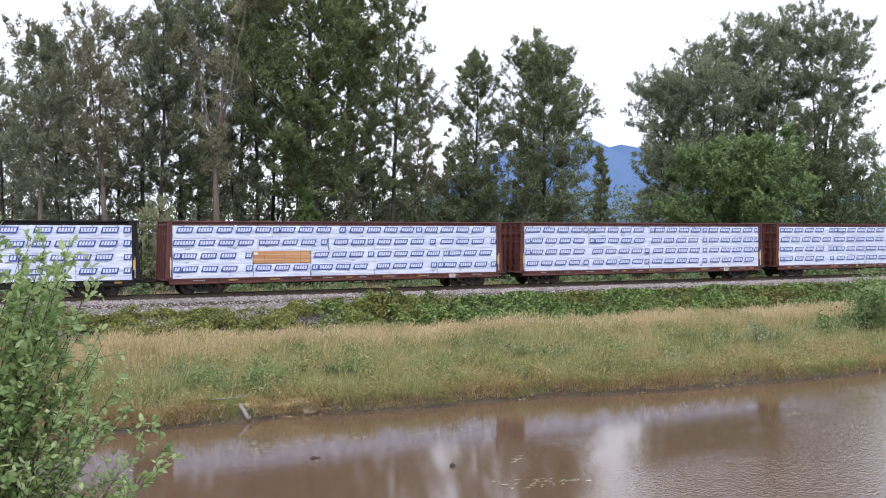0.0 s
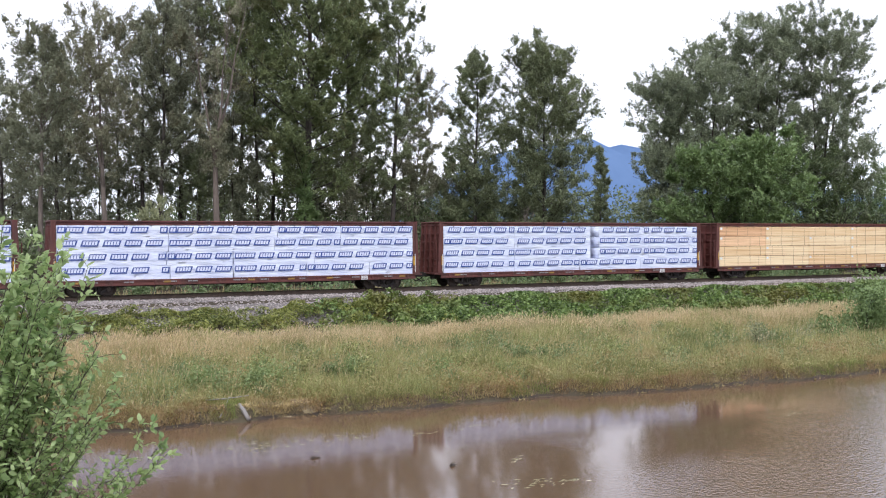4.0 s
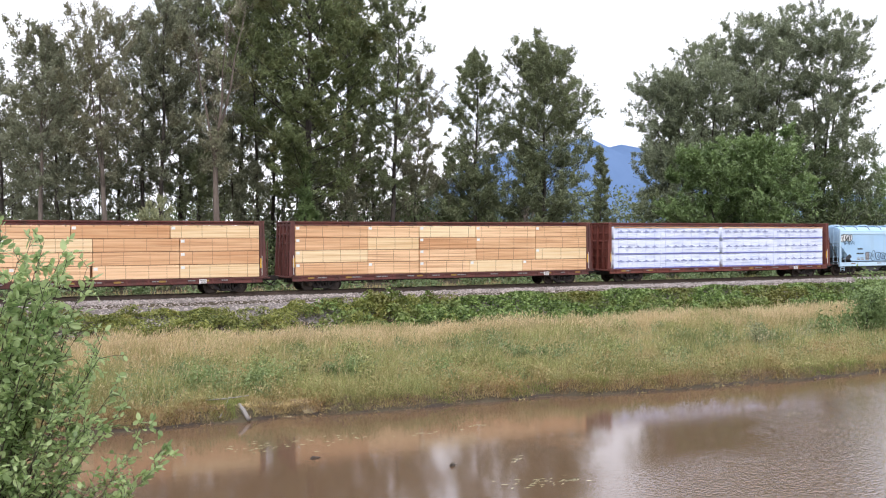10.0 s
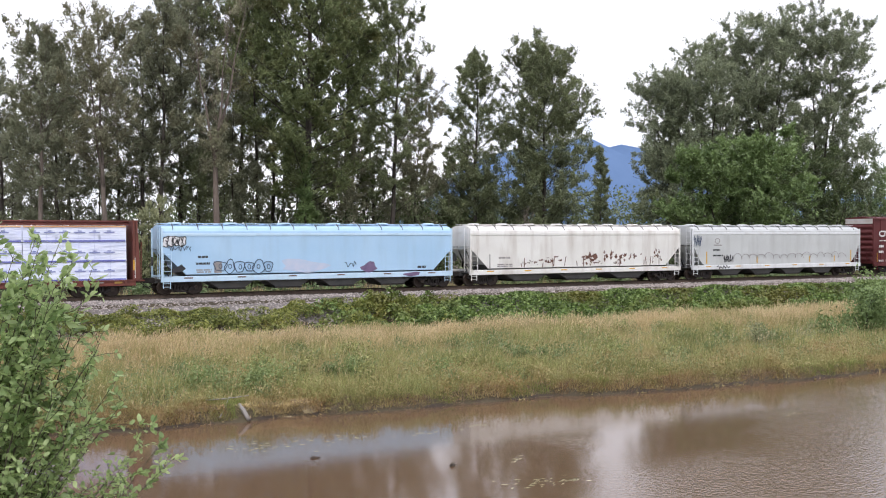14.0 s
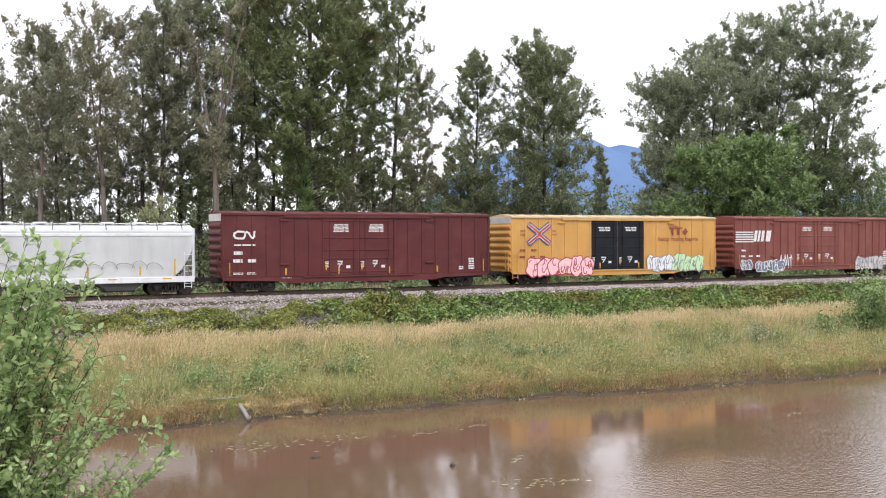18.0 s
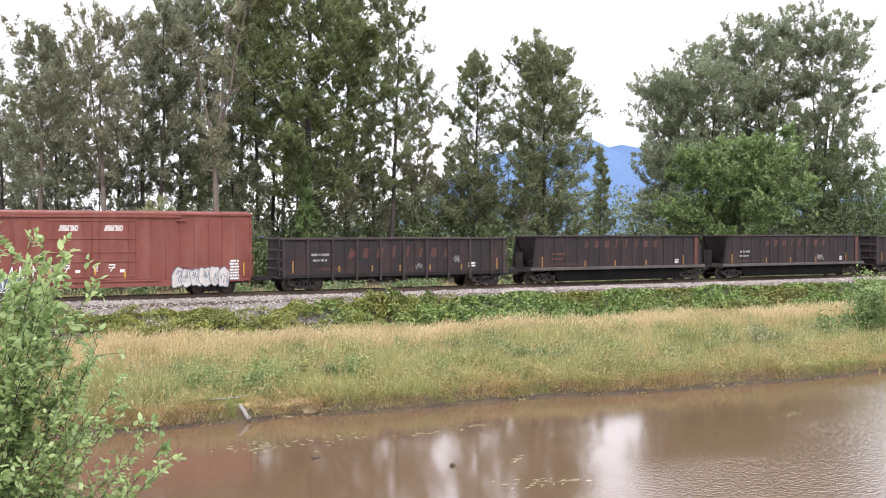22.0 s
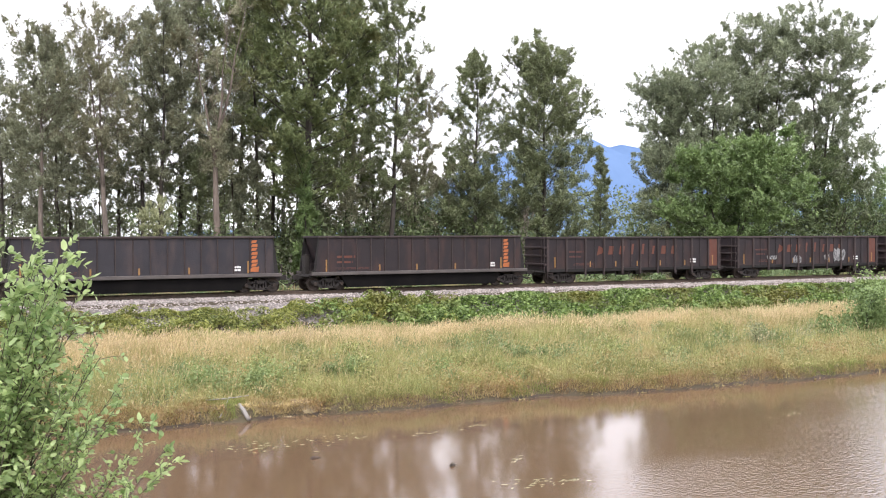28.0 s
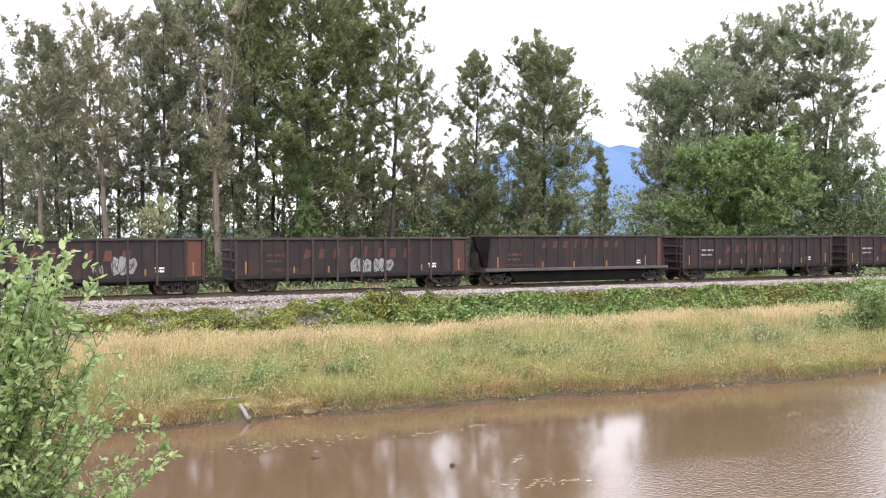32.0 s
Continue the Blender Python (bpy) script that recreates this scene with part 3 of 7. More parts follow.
def thicket(name, rows, leaf, label, seed, size=0.3, group="undergrowth behind the track"):
    """Brush in mounds: each one stems and a leafy top."""
    rng = np.random.default_rng(seed)
    for x, y, h, r, n in rows:
        root = new(name)
        root.matrix_basis = pose(x, y, float(ground_z(x, y)) - 0.1)
        wood = Shape()
        tips = []
        for i in range(9):
            a, e = rng.uniform(0, 6.28), rng.uniform(0.2, 1.0)
            tip = Vector((math.cos(a) * r * e, math.sin(a) * r * e, h * rng.uniform(0.5, 1.0) * (1.1 - 0.45 * e)))
            line = [(0, 0, 0), tip * 0.5 + Vector((0, 0, 0.2 * h)), tip]
            if group == "growth on the bank":
                part("stem", Shape().tube(line, [0.012 * h, 0.007 * h, 0.003 * h], 5, False), BARK, root)
            else:
                wood.tube(line, [0.012 * h, 0.007 * h, 0.003 * h], 5, False)
            tips += [tip * u for u in (0.35, 0.55, 0.75, 0.9, 1.0)]
        tips = np.array([tuple(t) for t in tips])
        pts = tips[rng.integers(0, len(tips), n)] + rng.normal(size=(n, 3)) * r * 0.24
        pts[:, 2] = np.abs(pts[:, 2])
        v, f = sprigs(rng, pts, rng.normal(size=(n, 3)), size * 1.25, 0.8, 0.42)
        if wood.v:
            part("stem", wood, BARK, root)
        part("crown", fast_mesh("crown", v, f, leaf), leaf, root)
        tagged(root, label, "shrub", group)


rng0 = np.random.default_rng(77)
rows = []
for i in range(46):
    x = -2 + i * 2.9 + rng0.uniform(-1, 1)
    far = x > 44
    rows.append((x, rng0.uniform(20, 40), rng0.uniform(4.0, 6.5) if far else rng0.uniform(3.5, 7.0), rng0.uniform(2.2, 3.6), 1500))
rows += [(x, y, h, r, 1500) for x, y, h, r in [(52.0, 44, 11, 4), (57.0, 40, 9, 3.6), (60.5, 46, 11, 4), (67.0, 46, 7.0, 3.2), (70.5, 44, 5.5, 3), (79.5, 50, 6.5, 3.4), (84.0, 46, 9, 4), (68.0, 34, 6, 3.0),
                                               (100.0, 44, 15, 5), (108.0, 32, 13, 5), (113.0, 42, 15, 5.5), (118.0, 34, 14, 5), (123.0, 40, 16, 5.5), (104.0, 30, 11, 4), (30.0, 40, 8, 3), (33.5, 44, 9, 3.2), (36.0, 40, 9, 3.4), (39.0, 46, 10, 3.6), (42.5, 40, 9, 3.2), (45.5, 46, 11, 3.8), (48.0, 40, 9, 3.4), (37.5, 32, 7.5, 3), (44.0, 34, 8, 3),  (95.0, 50, 13, 5), (114.0, 28, 10, 4)]]
thicket("bush", rows, LEAF_BRUSH, "dark green brush under the trees behind the track", 78, 0.24)
thicket("bush", [(x, 8.5 + rng0.uniform(-1, 2.5), rng0.uniform(1.0, 2.0), rng0.uniform(1.0, 1.9), 700) for x in np.arange(0, 105, 3.2)], LEAF_LIGHT, "low fresh green bush beside the track", 79, 0.16)


def far_woods():
    """A distant belt of woods that closes the view between the trunks."""
    rng = np.random.default_rng(90)
    n = 64000
    x = rng.uniform(-60, 420, n)
    top = np.interp(x, (20, 37, 52, 58, 78, 84, 93, 100, 125), (8, 8, 9, 15, 15, 10, 10, 16, 12)) + 3.5 * np.sin(x * 0.05) + 2 * np.sin(x * 0.13 + 1) + 1.2 * np.sin(x * 0.41)
    z = -1.4 + top * rng.uniform(0, 1, n) ** 0.7
    pts = np.stack([x, 150 + rng.normal(0, 10, n), z], -1)
    v, f = sprigs(rng, pts, rng.normal(size=(n, 3)), 0.62, 0.8, 0.42)
    tagged(new("far_woods", fast_mesh("far_woods", v, f, LEAF_BRUSH)), "distant belt of dark green woods", "woods", kind="stuff")


far_woods()


def mountains():
    # distance haze is put into the blue base colour
    m = mat("haze_tinted_mountain", (0.105, 0.17, 0.30), (0.14, 0.215, 0.37), 0.004, 1.0, fine=0.02, spec=0.0)
    xs = np.linspace(600, 4800, 160)
    ridge = np.interp(xs, [600, 1310, 1532, 1620, 1805, 2060, 2212, 2300, 2395, 2600, 3000, 4800], [20, 40, 120, 225, 310, 355, 372, 347, 357, 320, 230, 120]) + 4 * np.sin(xs * 0.03) + 3 * np.sin(xs * 0.083)
    v, f = [], []
    for k, (dy, s) in enumerate([(0, 0.0), (160, 0.45), (330, 0.8), (520, 1.0), (1100, 0.0)]):
        for x, h in zip(xs, ridge):
            v.append((x, 2500 + dy + 20 * math.sin(x * 0.021 + k), -5 + h * s))
    n = len(xs)
    for k in range(4):
        for i in range(n - 1):
            f.append((k * n + i, k * n + i + 1, (k + 1) * n + i + 1, (k + 1) * n + i))
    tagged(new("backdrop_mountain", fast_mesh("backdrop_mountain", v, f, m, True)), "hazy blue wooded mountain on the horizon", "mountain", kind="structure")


mountains()
# ---- the train ----
CARS, WHEELS_A, WHEELS_B = [], [], []
OXIDE = mat("oxide_red_paint", (0.075, 0.022, 0.018), (0.17, 0.055, 0.045), 0.9, 0.6, bump=0.15, streak=((0.05, 0.03, 0.025), 0.6, (2.5, 1, 0.35)))
OXIDE_BRIGHT = mat("brick_red_paint", (0.11, 0.026, 0.018), (0.20, 0.055, 0.038), 0.9, 0.6, bump=0.15, streak=((0.08, 0.04, 0.03), 0.5, (2.5, 1, 0.35)))
BLACK_STEEL = mat("black_steel", (0.010, 0.009, 0.009), (0.028, 0.025, 0.024), 1.5, 0.75, bump=0.2, spec=0.25)
GRIME = mat("grimy_steel", (0.013, 0.0105, 0.0095), (0.036, 0.028, 0.025), 2.5, 0.8, 0.0, bump=0.4)
WHEEL = mat("worn_wheel_steel", (0.03, 0.022, 0.018), (0.075, 0.055, 0.045), 3, 0.5, 0.5, bump=0.2)
TREAD = mat("polished_tread", (0.35, 0.33, 0.31), (0.6, 0.58, 0.55), 5, 0.25, 1.0)
WRAP = mat("white_plastic_wrap", (0.68, 0.73, 0.98), (0.91, 0.94, 1.0), 0.8, 0.38, bump=1.0, bump_scale=4.5, fine=7, stretch=(0.6, 1, 1.8), streak=((0.40, 0.44, 0.62), 0.7, (0.6, 1, 9)))
WRAP_BLUE = mat("blue_print", (0.03, 0.06, 0.24), (0.06, 0.105, 0.36), 2, 0.45)
WRAP_PALE = mat("pale_print", (0.60, 0.64, 0.84), (0.78, 0.80, 0.92), 2, 0.45)
# blue-grey of the straps and of the shade painted along wrap creases
WRAP_SHADE = mat("strap_and_crease_shade", (0.46, 0.50, 0.70), (0.62, 0.66, 0.84), 3, 0.45)
WRAP_FADED = mat("faded_blue_print", (0.16, 0.19, 0.42), (0.30, 0.34, 0.58), 3, 0.45)
WRAP_BAND = mat("blue_band_print", (0.08, 0.09, 0.36), (0.22, 0.24, 0.58), 1.5, 0.45)
LUMBER = mat("sawn_lumber", (0.62, 0.325, 0.155), (0.92, 0.62, 0.37), 0.9, 0.75, bump=0.35, bump_scale=6, fine=2.2, stretch=(0.3, 1, 9), obj_random=0.95, streak=((0.34, 0.13, 0.045), 0.75, (0.22, 1, 13)))
LUMBER_GREY = mat("weathered_lumber", (0.44, 0.30, 0.205), (0.66, 0.48, 0.345), 0.9, 0.8, bump=0.35, bump_scale=6, fine=3, stretch=(0.3, 1, 9))
LUMBER_PALE = mat("fresh_pale_lumber", (0.78, 0.52, 0.27), (0.95, 0.77, 0.50), 0.9, 0.75, bump=0.35, bump_scale=6, fine=2.2, stretch=(0.3, 1, 9), obj_random=0.6, streak=((0.55, 0.30, 0.13), 0.6, (0.22, 1, 13)))
STRAP = mat("dark_strap", (0.20, 0.10, 0.05), (0.34, 0.19, 0.10), 3, 0.6)
TAG = mat("white_tag", (0.7, 0.7, 0.68), (0.85, 0.85, 0.83), 4, 0.6)
YELLOW_MARK = mat("yellow_reflector", (0.50, 0.27, 0.02), (0.72, 0.42, 0.05), 4, 0.5)
OCHRE_MARK = mat("dirty_reflector", (0.22, 0.12, 0.03), (0.42, 0.25, 0.06), 4, 0.6)
WHITE_PAINT = mat("white_stencil", (0.60, 0.58, 0.56), (0.82, 0.81, 0.8), 5, 0.6)
GREY_STENCIL = mat("grey_stencil", (0.22, 0.20, 0.20), (0.36, 0.34, 0.33), 5, 0.7)
DARK_STENCIL = mat("dark_stencil", (0.03, 0.03, 0.04), (0.07, 0.07, 0.08), 5, 0.7)


def tied(shape, x, z0, z1, y=-1.5):
    return shape.box(x - 0.02, x + 0.02, y - 0.02, y + 0.02, z0, z1)


RIBBONS = [0]


def ribbon(shape, pts, w, y=-1.51):
    """A flat painted stroke along points in x and z."""
    for k, ((x0, z0), (x1, z1)) in enumerate(zip(pts, pts[1:])):
        RIBBONS[0] += 1
        lift = 0.0009 * (RIBBONS[0] % 5)
        d = math.hypot(x1 - x0, z1 - z0) or 1e-6
        nx, nz = -(z1 - z0) / d * w / 2, (x1 - x0) / d * w / 2
        ex, ez = (x1 - x0) / d * w * 0.3, (z1 - z0) / d * w * 0.3
        shape.prism([(x0 - ex + nx, z0 - ez + nz), (x1 + ex + nx, z1 + ez + nz), (x1 + ex - nx, z1 + ez - nz), (x0 - ex - nx, z0 - ez - nz)], y - 0.004 - lift, y)
    return shape


def bars(shape, x0, x1, z0, z1, rows, seed, y=-1.505, cut=0.75):
    """Lines of unreadable small writing as plain bars."""
    rng = random.Random(seed)
    h = (z1 - z0) / rows
    for r in range(rows):
        x = x0 + rng.uniform(0, 0.12) * (x1 - x0)
        while x < x1 - 0.03:
            w = min(x1 - x, rng.uniform(0.12, 0.5) * (x1 - x0) + 0.03)
            shape.box(x, x + w * 0.86, y - 0.005, y, z1 - (r + cut) * h, z1 - (r + 0.12) * h)
            x += w
    return shape


def build_wheelset():
    s = Shape()
    for sy in (-1, 1):
        prof = [(0.457, 0.0), (0.457, 0.10), (0.485, 0.115), (0.485, 0.14), (0.40, 0.145), (0.36, 0.085), (0.20, 0.075), (0.16, 0.17), (0.09, 0.17), (0.09, 0.27), (0.08, 0.29), (0.03, 0.29)]
        prof = [(0.09, -0.02), (0.38, 0.005)] + prof[:4] + prof[4:]
        n = 28
        v = []
        for k in range(n):
            a = 2 * math.pi * k / n
            for r, w in [(0.09, 0.04), (0.2, 0.045), (0.37, 0.03), (0.40, -0.005), (0.457, 0.0), (0.457, 0.10), (0.485, 0.115), (0.485, 0.14), (0.39, 0.14), (0.2, 0.10), (0.09, 0.14)]:
                v.append((r * math.cos(a), sy * (0.83 - w), r * math.sin(a)))
        m = 11
        s.add(v, [(k * m + j, k * m + (j + 1) % m, ((k + 1) % n) * m + (j + 1) % m, ((k + 1) % n) * m + j) for k in range(n) for j in range(m)])
    s.tube([(0, -1.16, 0), (0, 1.16, 0)], 0.085, 12)
    for sy in (-1, 1):
        s.tube([(0, sy * 1.10, 0), (0, sy * 1.21, 0)], [0.13, 0.12], 12)
        for k in range(3):
            a = 2.094 * k
            s.box(0.07 * math.cos(a) - 0.02, 0.07 * math.cos(a) + 0.02, min(sy * 1.2, sy * 1.225), max(sy * 1.2, sy * 1.225), 0.07 * math.sin(a) - 0.02, 0.07 * math.sin(a) + 0.02)
    return s.mesh("wheelset", WHEEL)


def build_truck():
    s = Shape()
    for sy in (-1.05, 1.05):
        y0, y1 = sy - 0.08, sy + 0.08
        s.prism([(-1.18, 0.62), (-0.62, 0.66), (-0.36, 0.80), (0.36, 0.80), (0.62, 0.66), (1.18, 0.62), (1.18, 0.53), (0.60, 0.54), (0.34, 0.68), (-0.34, 0.68), (-0.60, 0.54), (-1.18, 0.53)], y0, y1)
        s.prism([(-1.10, 0.54), (-0.70, 0.54), (-0.40, 0.30), (0.40, 0.30), (0.70, 0.54), (1.10, 0.54), (0.78, 0.36), (0.46, 0.17), (-0.46, 0.17), (-0.78, 0.36)], y0, y1)
        for x in (-0.36, 0.36):
            s.box(x - 0.06, x + 0.06, y0, y1, 0.2, 0.72)
        for x in (-0.2, 0.0, 0.2):
            s.tube([(x, sy, 0.3), (x, sy, 0.56)], 0.075, 8)
        for x in (-0.89, 0.89):
            s.box(x - 0.19, x + 0.19, sy - 0.1, sy + 0.1, 0.42, 0.66, 0.03)
    s.box(-0.24, 0.24, -1.2, 1.2, 0.56, 0.74, 0.03)
    s.box(-0.12, 0.12, -0.15, 0.15, 0.74, 0.9)
    for x in (-0.42, 0.42):
        s.box(x - 0.05, x + 0.05, -0.9, 0.9, 0.32, 0.46)
    return s.mesh("truck", GRIME)


def build_coupler():
    s = Shape()
    s.box(-0.75, 0.0, -0.11, 0.11, 0.76, 0.98, 0.03)
    s.prism([(0.0, 0.72), (0.34, 0.72), (0.42, 0.8), (0.42, 0.94), (0.34, 1.02), (0.0, 1.02)], -0.16, 0.1)
    s.tube([(-0.3, -0.35, 0.85), (0.0, -0.35, 0.6), (0.3, -0.33, 0.42), (0.6, -0.3, 0.5)], 0.035, 6)
    return s.mesh("coupler", GRIME)


WHEELSET, TRUCK, COUPLER = build_wheelset(), build_truck(), build_coupler()


def running_gear(root, tc, end, gap):
    """Two trucks with their wheelsets, and the couplers."""
    for x in (-tc, tc):
        tr = part("truck", TRUCK, None, root, "grimy cast steel truck", pose(x, 0, 0))
        WHEELS_A.append(part("wheelset", WHEELSET, None, tr, at=pose(-0.89, 0, 0.457)))
        WHEELS_B.append(part("wheelset", WHEELSET, None, tr, at=pose(0.89, 0, 0.457)))
    for sx in (-1, 1):
        part("coupler", COUPLER, None, root, at=pose(sx * (end + gap - 0.3), 0, 0, 0, 0, 0 if sx > 0 else 180))


def ladder(root, x0, x1, z0, z1, material, y=-1.55, rungs=5, name="ladder"):
    s = Shape()
    for x in (x0, x1):
        s.tube([(x, y, z0), (x, y, z1)], 0.022, 6)
    for i in range(rungs):
        z = z0 + (z1 - z0) * (i + 0.5) / rungs
        s.tube([(x0, y, z), (x1, y, z)], 0.017, 6)
    return part(name, s, material, root)


def end_ladder(root, x, y0, y1, z0, z1, material, rungs=6):
    s = Shape()
    for y in (y0, y1):
        s.tube([(x, y, z0), (x, y, z1)], 0.022, 6)
    for i in range(rungs):
        z = z0 + (z1 - z0) * (i + 0.5) / rungs
        s.tube([(x, y0, z), (x, y1, z)], 0.017, 6)
    return part("end_ladder", s, material, root)


def brake_gear(root, reach, seed):
    rng = random.Random(seed)
    s = Shape()
    s.tube([(-1.2, -0.5, 0.72), (0.0, -0.5, 0.72)], 0.2, 10)
    s.box(0.4, 0.9, -0.75, -0.35, 0.55, 0.85, 0.03)
    s.tube([(-reach, -0.2, 0.75), (reach, -0.2, 0.75)], 0.03, 6)
    part("brake_cylinder", s, GRIME, root)
    for i in range(6):
        x = -reach + 2 * reach * (i + 0.5) / 6 + rng.uniform(-0.3, 0.3)
        part("bracket", Shape().box(x - 0.025, x + 0.025, -1.38, -1.34, 0.42 + rng.uniform(0, 0.12), 0.95), GRIME, root)


TEXTS = {}


def words(text, size, x, z, parent, material, y=-1.512, label="", name="lettering", wide=1.0):
    """Readable writing on a side that faces the pond."""
    if (text, size) not in TEXTS:
        cu = bpy.data.curves.new("lettering", "FONT")
        cu.body, cu.size, cu.extrude = text, size, 0.002
        cu.align_x, cu.align_y = "CENTER", "CENTER"
        ob = new("lettering_source", cu)
        me = bpy.data.meshes.new_from_object(ob.evaluated_get(bpy.context.evaluated_depsgraph_get()))
        bpy.data.objects.remove(ob)
        me.materials.clear()
        me.materials.append(material)
        TEXTS[(text, size)] = me
    return part(name, TEXTS[(text, size)], None, parent, label, pose(x, y, z, 90, 0, 0) @ Matrix.Diagonal((wide, 1, 1, 1)))


def blob(rng, cx, cz, rx, rz, n=14, wob=0.16):
    ph = rng.uniform(0, 6.28)
    return [(cx + rx * math.cos(a) * (1 + wob * math.sin(3 * a + ph)), cz + rz * math.sin(a) * (1 + wob * math.cos(2 * a + ph))) for a in [2 * math.pi * i / n for i in range(n)]]


def tagging(root, x0, x1, z0, z1, letters, seed, fill, line, y=-1.51, w=0.05, label="", inner=True):
    """Fat overlapping spray-paint forms, each with an outline and a few inner strokes, no readable signs."""
    rng = random.Random(seed)
    step, tall = (x1 - x0) / letters, z1 - z0
    for i in range(letters):
        cx, cz = x0 + (i + 0.5) * step, (z0 + z1) / 2 + rng.uniform(-0.06, 0.06) * tall
        deep = y - 0.0095 * i
        if not fill:
            # rounded outlines that overlap one another
            ls = Shape()
            o = blob(rng, cx, cz, step * 0.55 * rng.uniform(0.75, 1.2), tall * 0.46 * rng.uniform(0.8, 1.05), 18, 0.2 if inner else 0.07)
            ribbon(ls, o[:10] if not inner else o + o[:1], w, deep)
            if inner:
                o = blob(rng, cx + rng.uniform(-0.08, 0.08) * step, cz, step * 0.16, tall * 0.16, 9, 0.1)
                ribbon(ls, o + o[:1], w * 0.8, deep)
            part("graffiti_outline", ls, line, root)
            continue
        slant, p1, p2, p3 = rng.uniform(-0.1, 0.3), rng.uniform(0, 6.28), rng.uniform(0, 6.28), rng.uniform(0.8, 1.05)
        rx, rz = step * 0.62 * rng.uniform(0.85, 1.1), tall * 0.5 * p3

        def form(grow):
            pts = []
            for k in range(26):
                t = 2 * math.pi * k / 26
                r = (abs(math.cos(t)) ** 3.2 + abs(math.sin(t)) ** 3.2) ** (-1 / 3.2) * (1 + 0.07 * math.sin(2 * t + p1) + 0.09 * math.sin(5 * t + p2))
                pts.append((cx + (rx * r + grow) * math.cos(t) + slant * rz * math.sin(t), cz + (rz * r + grow) * math.sin(t)))
            return pts

        part("graffiti_outline", Shape().prism(form(w), deep - 0.004, deep), line, root)
        part("graffiti_letter", Shape().prism(form(0), deep - 0.0085, deep - 0.0042), fill, root, label)
        for k in range(6 if inner else 3):
            ux, uz, t0 = cx + rng.uniform(-0.35, 0.35) * step, cz + rng.uniform(-0.3, 0.3) * tall, rng.uniform(0, 6.28)
            arc = [(ux + 0.17 * step * math.cos(t0 + q * 0.7) + slant * 0.2 * tall * math.sin(t0 + q * 0.7), uz + 0.2 * tall * math.sin(t0 + q * 0.7)) for q in range(rng.choice((3, 5, 6)))]
            part("graffiti_stroke", ribbon(Shape(), arc, w * 0.8, deep - 0.0088), line, root)


def scrawl(root, x0, x1, z0, z1, seed, line, y=-1.512, w=0.045, n=22):
    rng = random.Random(seed)
    s, p = Shape(), []
    for i in range(n):
        u = i / (n - 1)
        p.append((x0 + (x1 - x0) * (u + rng.uniform(-0.06, 0.06)), z0 + (z1 - z0) * (0.5 + 0.5 * math.sin(i * 2.3 + rng.uniform(-0.5, 0.5)))))
    part("graffiti", ribbon(s, p, w, y), line, root, "scrawled spray paint")


# -- lumber cars --


def wrapped_bundle(x0, x1, y0, y1, z0, z1, seed):
    """A bundle in plastic: the side that shows is slack and wrinkled."""
    rng = np.random.default_rng(seed)
    nx, nz = max(3, int((x1 - x0) / 0.28)), 6
    gx, gz = np.meshgrid(np.linspace(x0, x1, nx + 1), np.linspace(z0, z1, nz + 1))
    w = np.clip(rng.normal(0, 0.017, gx.shape), -0.03, 0.03) + 0.014 * np.sin(gx * 2.1 + gz * 4 + seed)
    w[0] = w[-1] = 0.012
    w[:, 0] = w[:, -1] = 0.015
    v = np.stack([gx, y0 + w, gz], -1).reshape(-1, 3).tolist()
    c = nx + 1
    s = Shape().add(v, [(r * c + i, r * c + i + 1, (r + 1) * c + i + 1, (r + 1) * c + i) for r in range(nz) for i in range(nx)])
    s.box(x0 + 0.01, x1 - 0.01, y0 + 0.03, y1, z0 + 0.005, z1 - 0.005)
    return s


LOGO = Shape().prism([(-0.53, -0.18), (0.42, -0.18), (0.55, 0.18), (-0.40, 0.18)], -0.006, 0).mesh("printed_mark", WRAP_BLUE)
HALF_LOGO = Shape().prism([(-0.24, -0.18), (0.20, -0.18), (0.24, 0.18), (-0.20, 0.18)], -0.006, 0).mesh("printed_mark", WRAP_BLUE)


def comb(x0, teeth):
    """Unreadable letters as a row of slanted bars on one thin line."""
    o = [(x0, -0.095)]
    o += [(x0 + 0.165 * teeth - 0.04, -0.095)]
    for q in reversed(range(teeth)):
        x = x0 + 0.165 * q
        o += [(x + 0.125, -0.075), (x + 0.17, 0.125), (x + 0.045, 0.125), (x, -0.075)]
    return Shape().prism(o, -0.011, -0.006)


LOGO_BAR = comb(-0.40, 5).mesh("print_line", WRAP_PALE)
HALF_BAR = comb(-0.17, 2).mesh("print_line", WRAP_PALE)


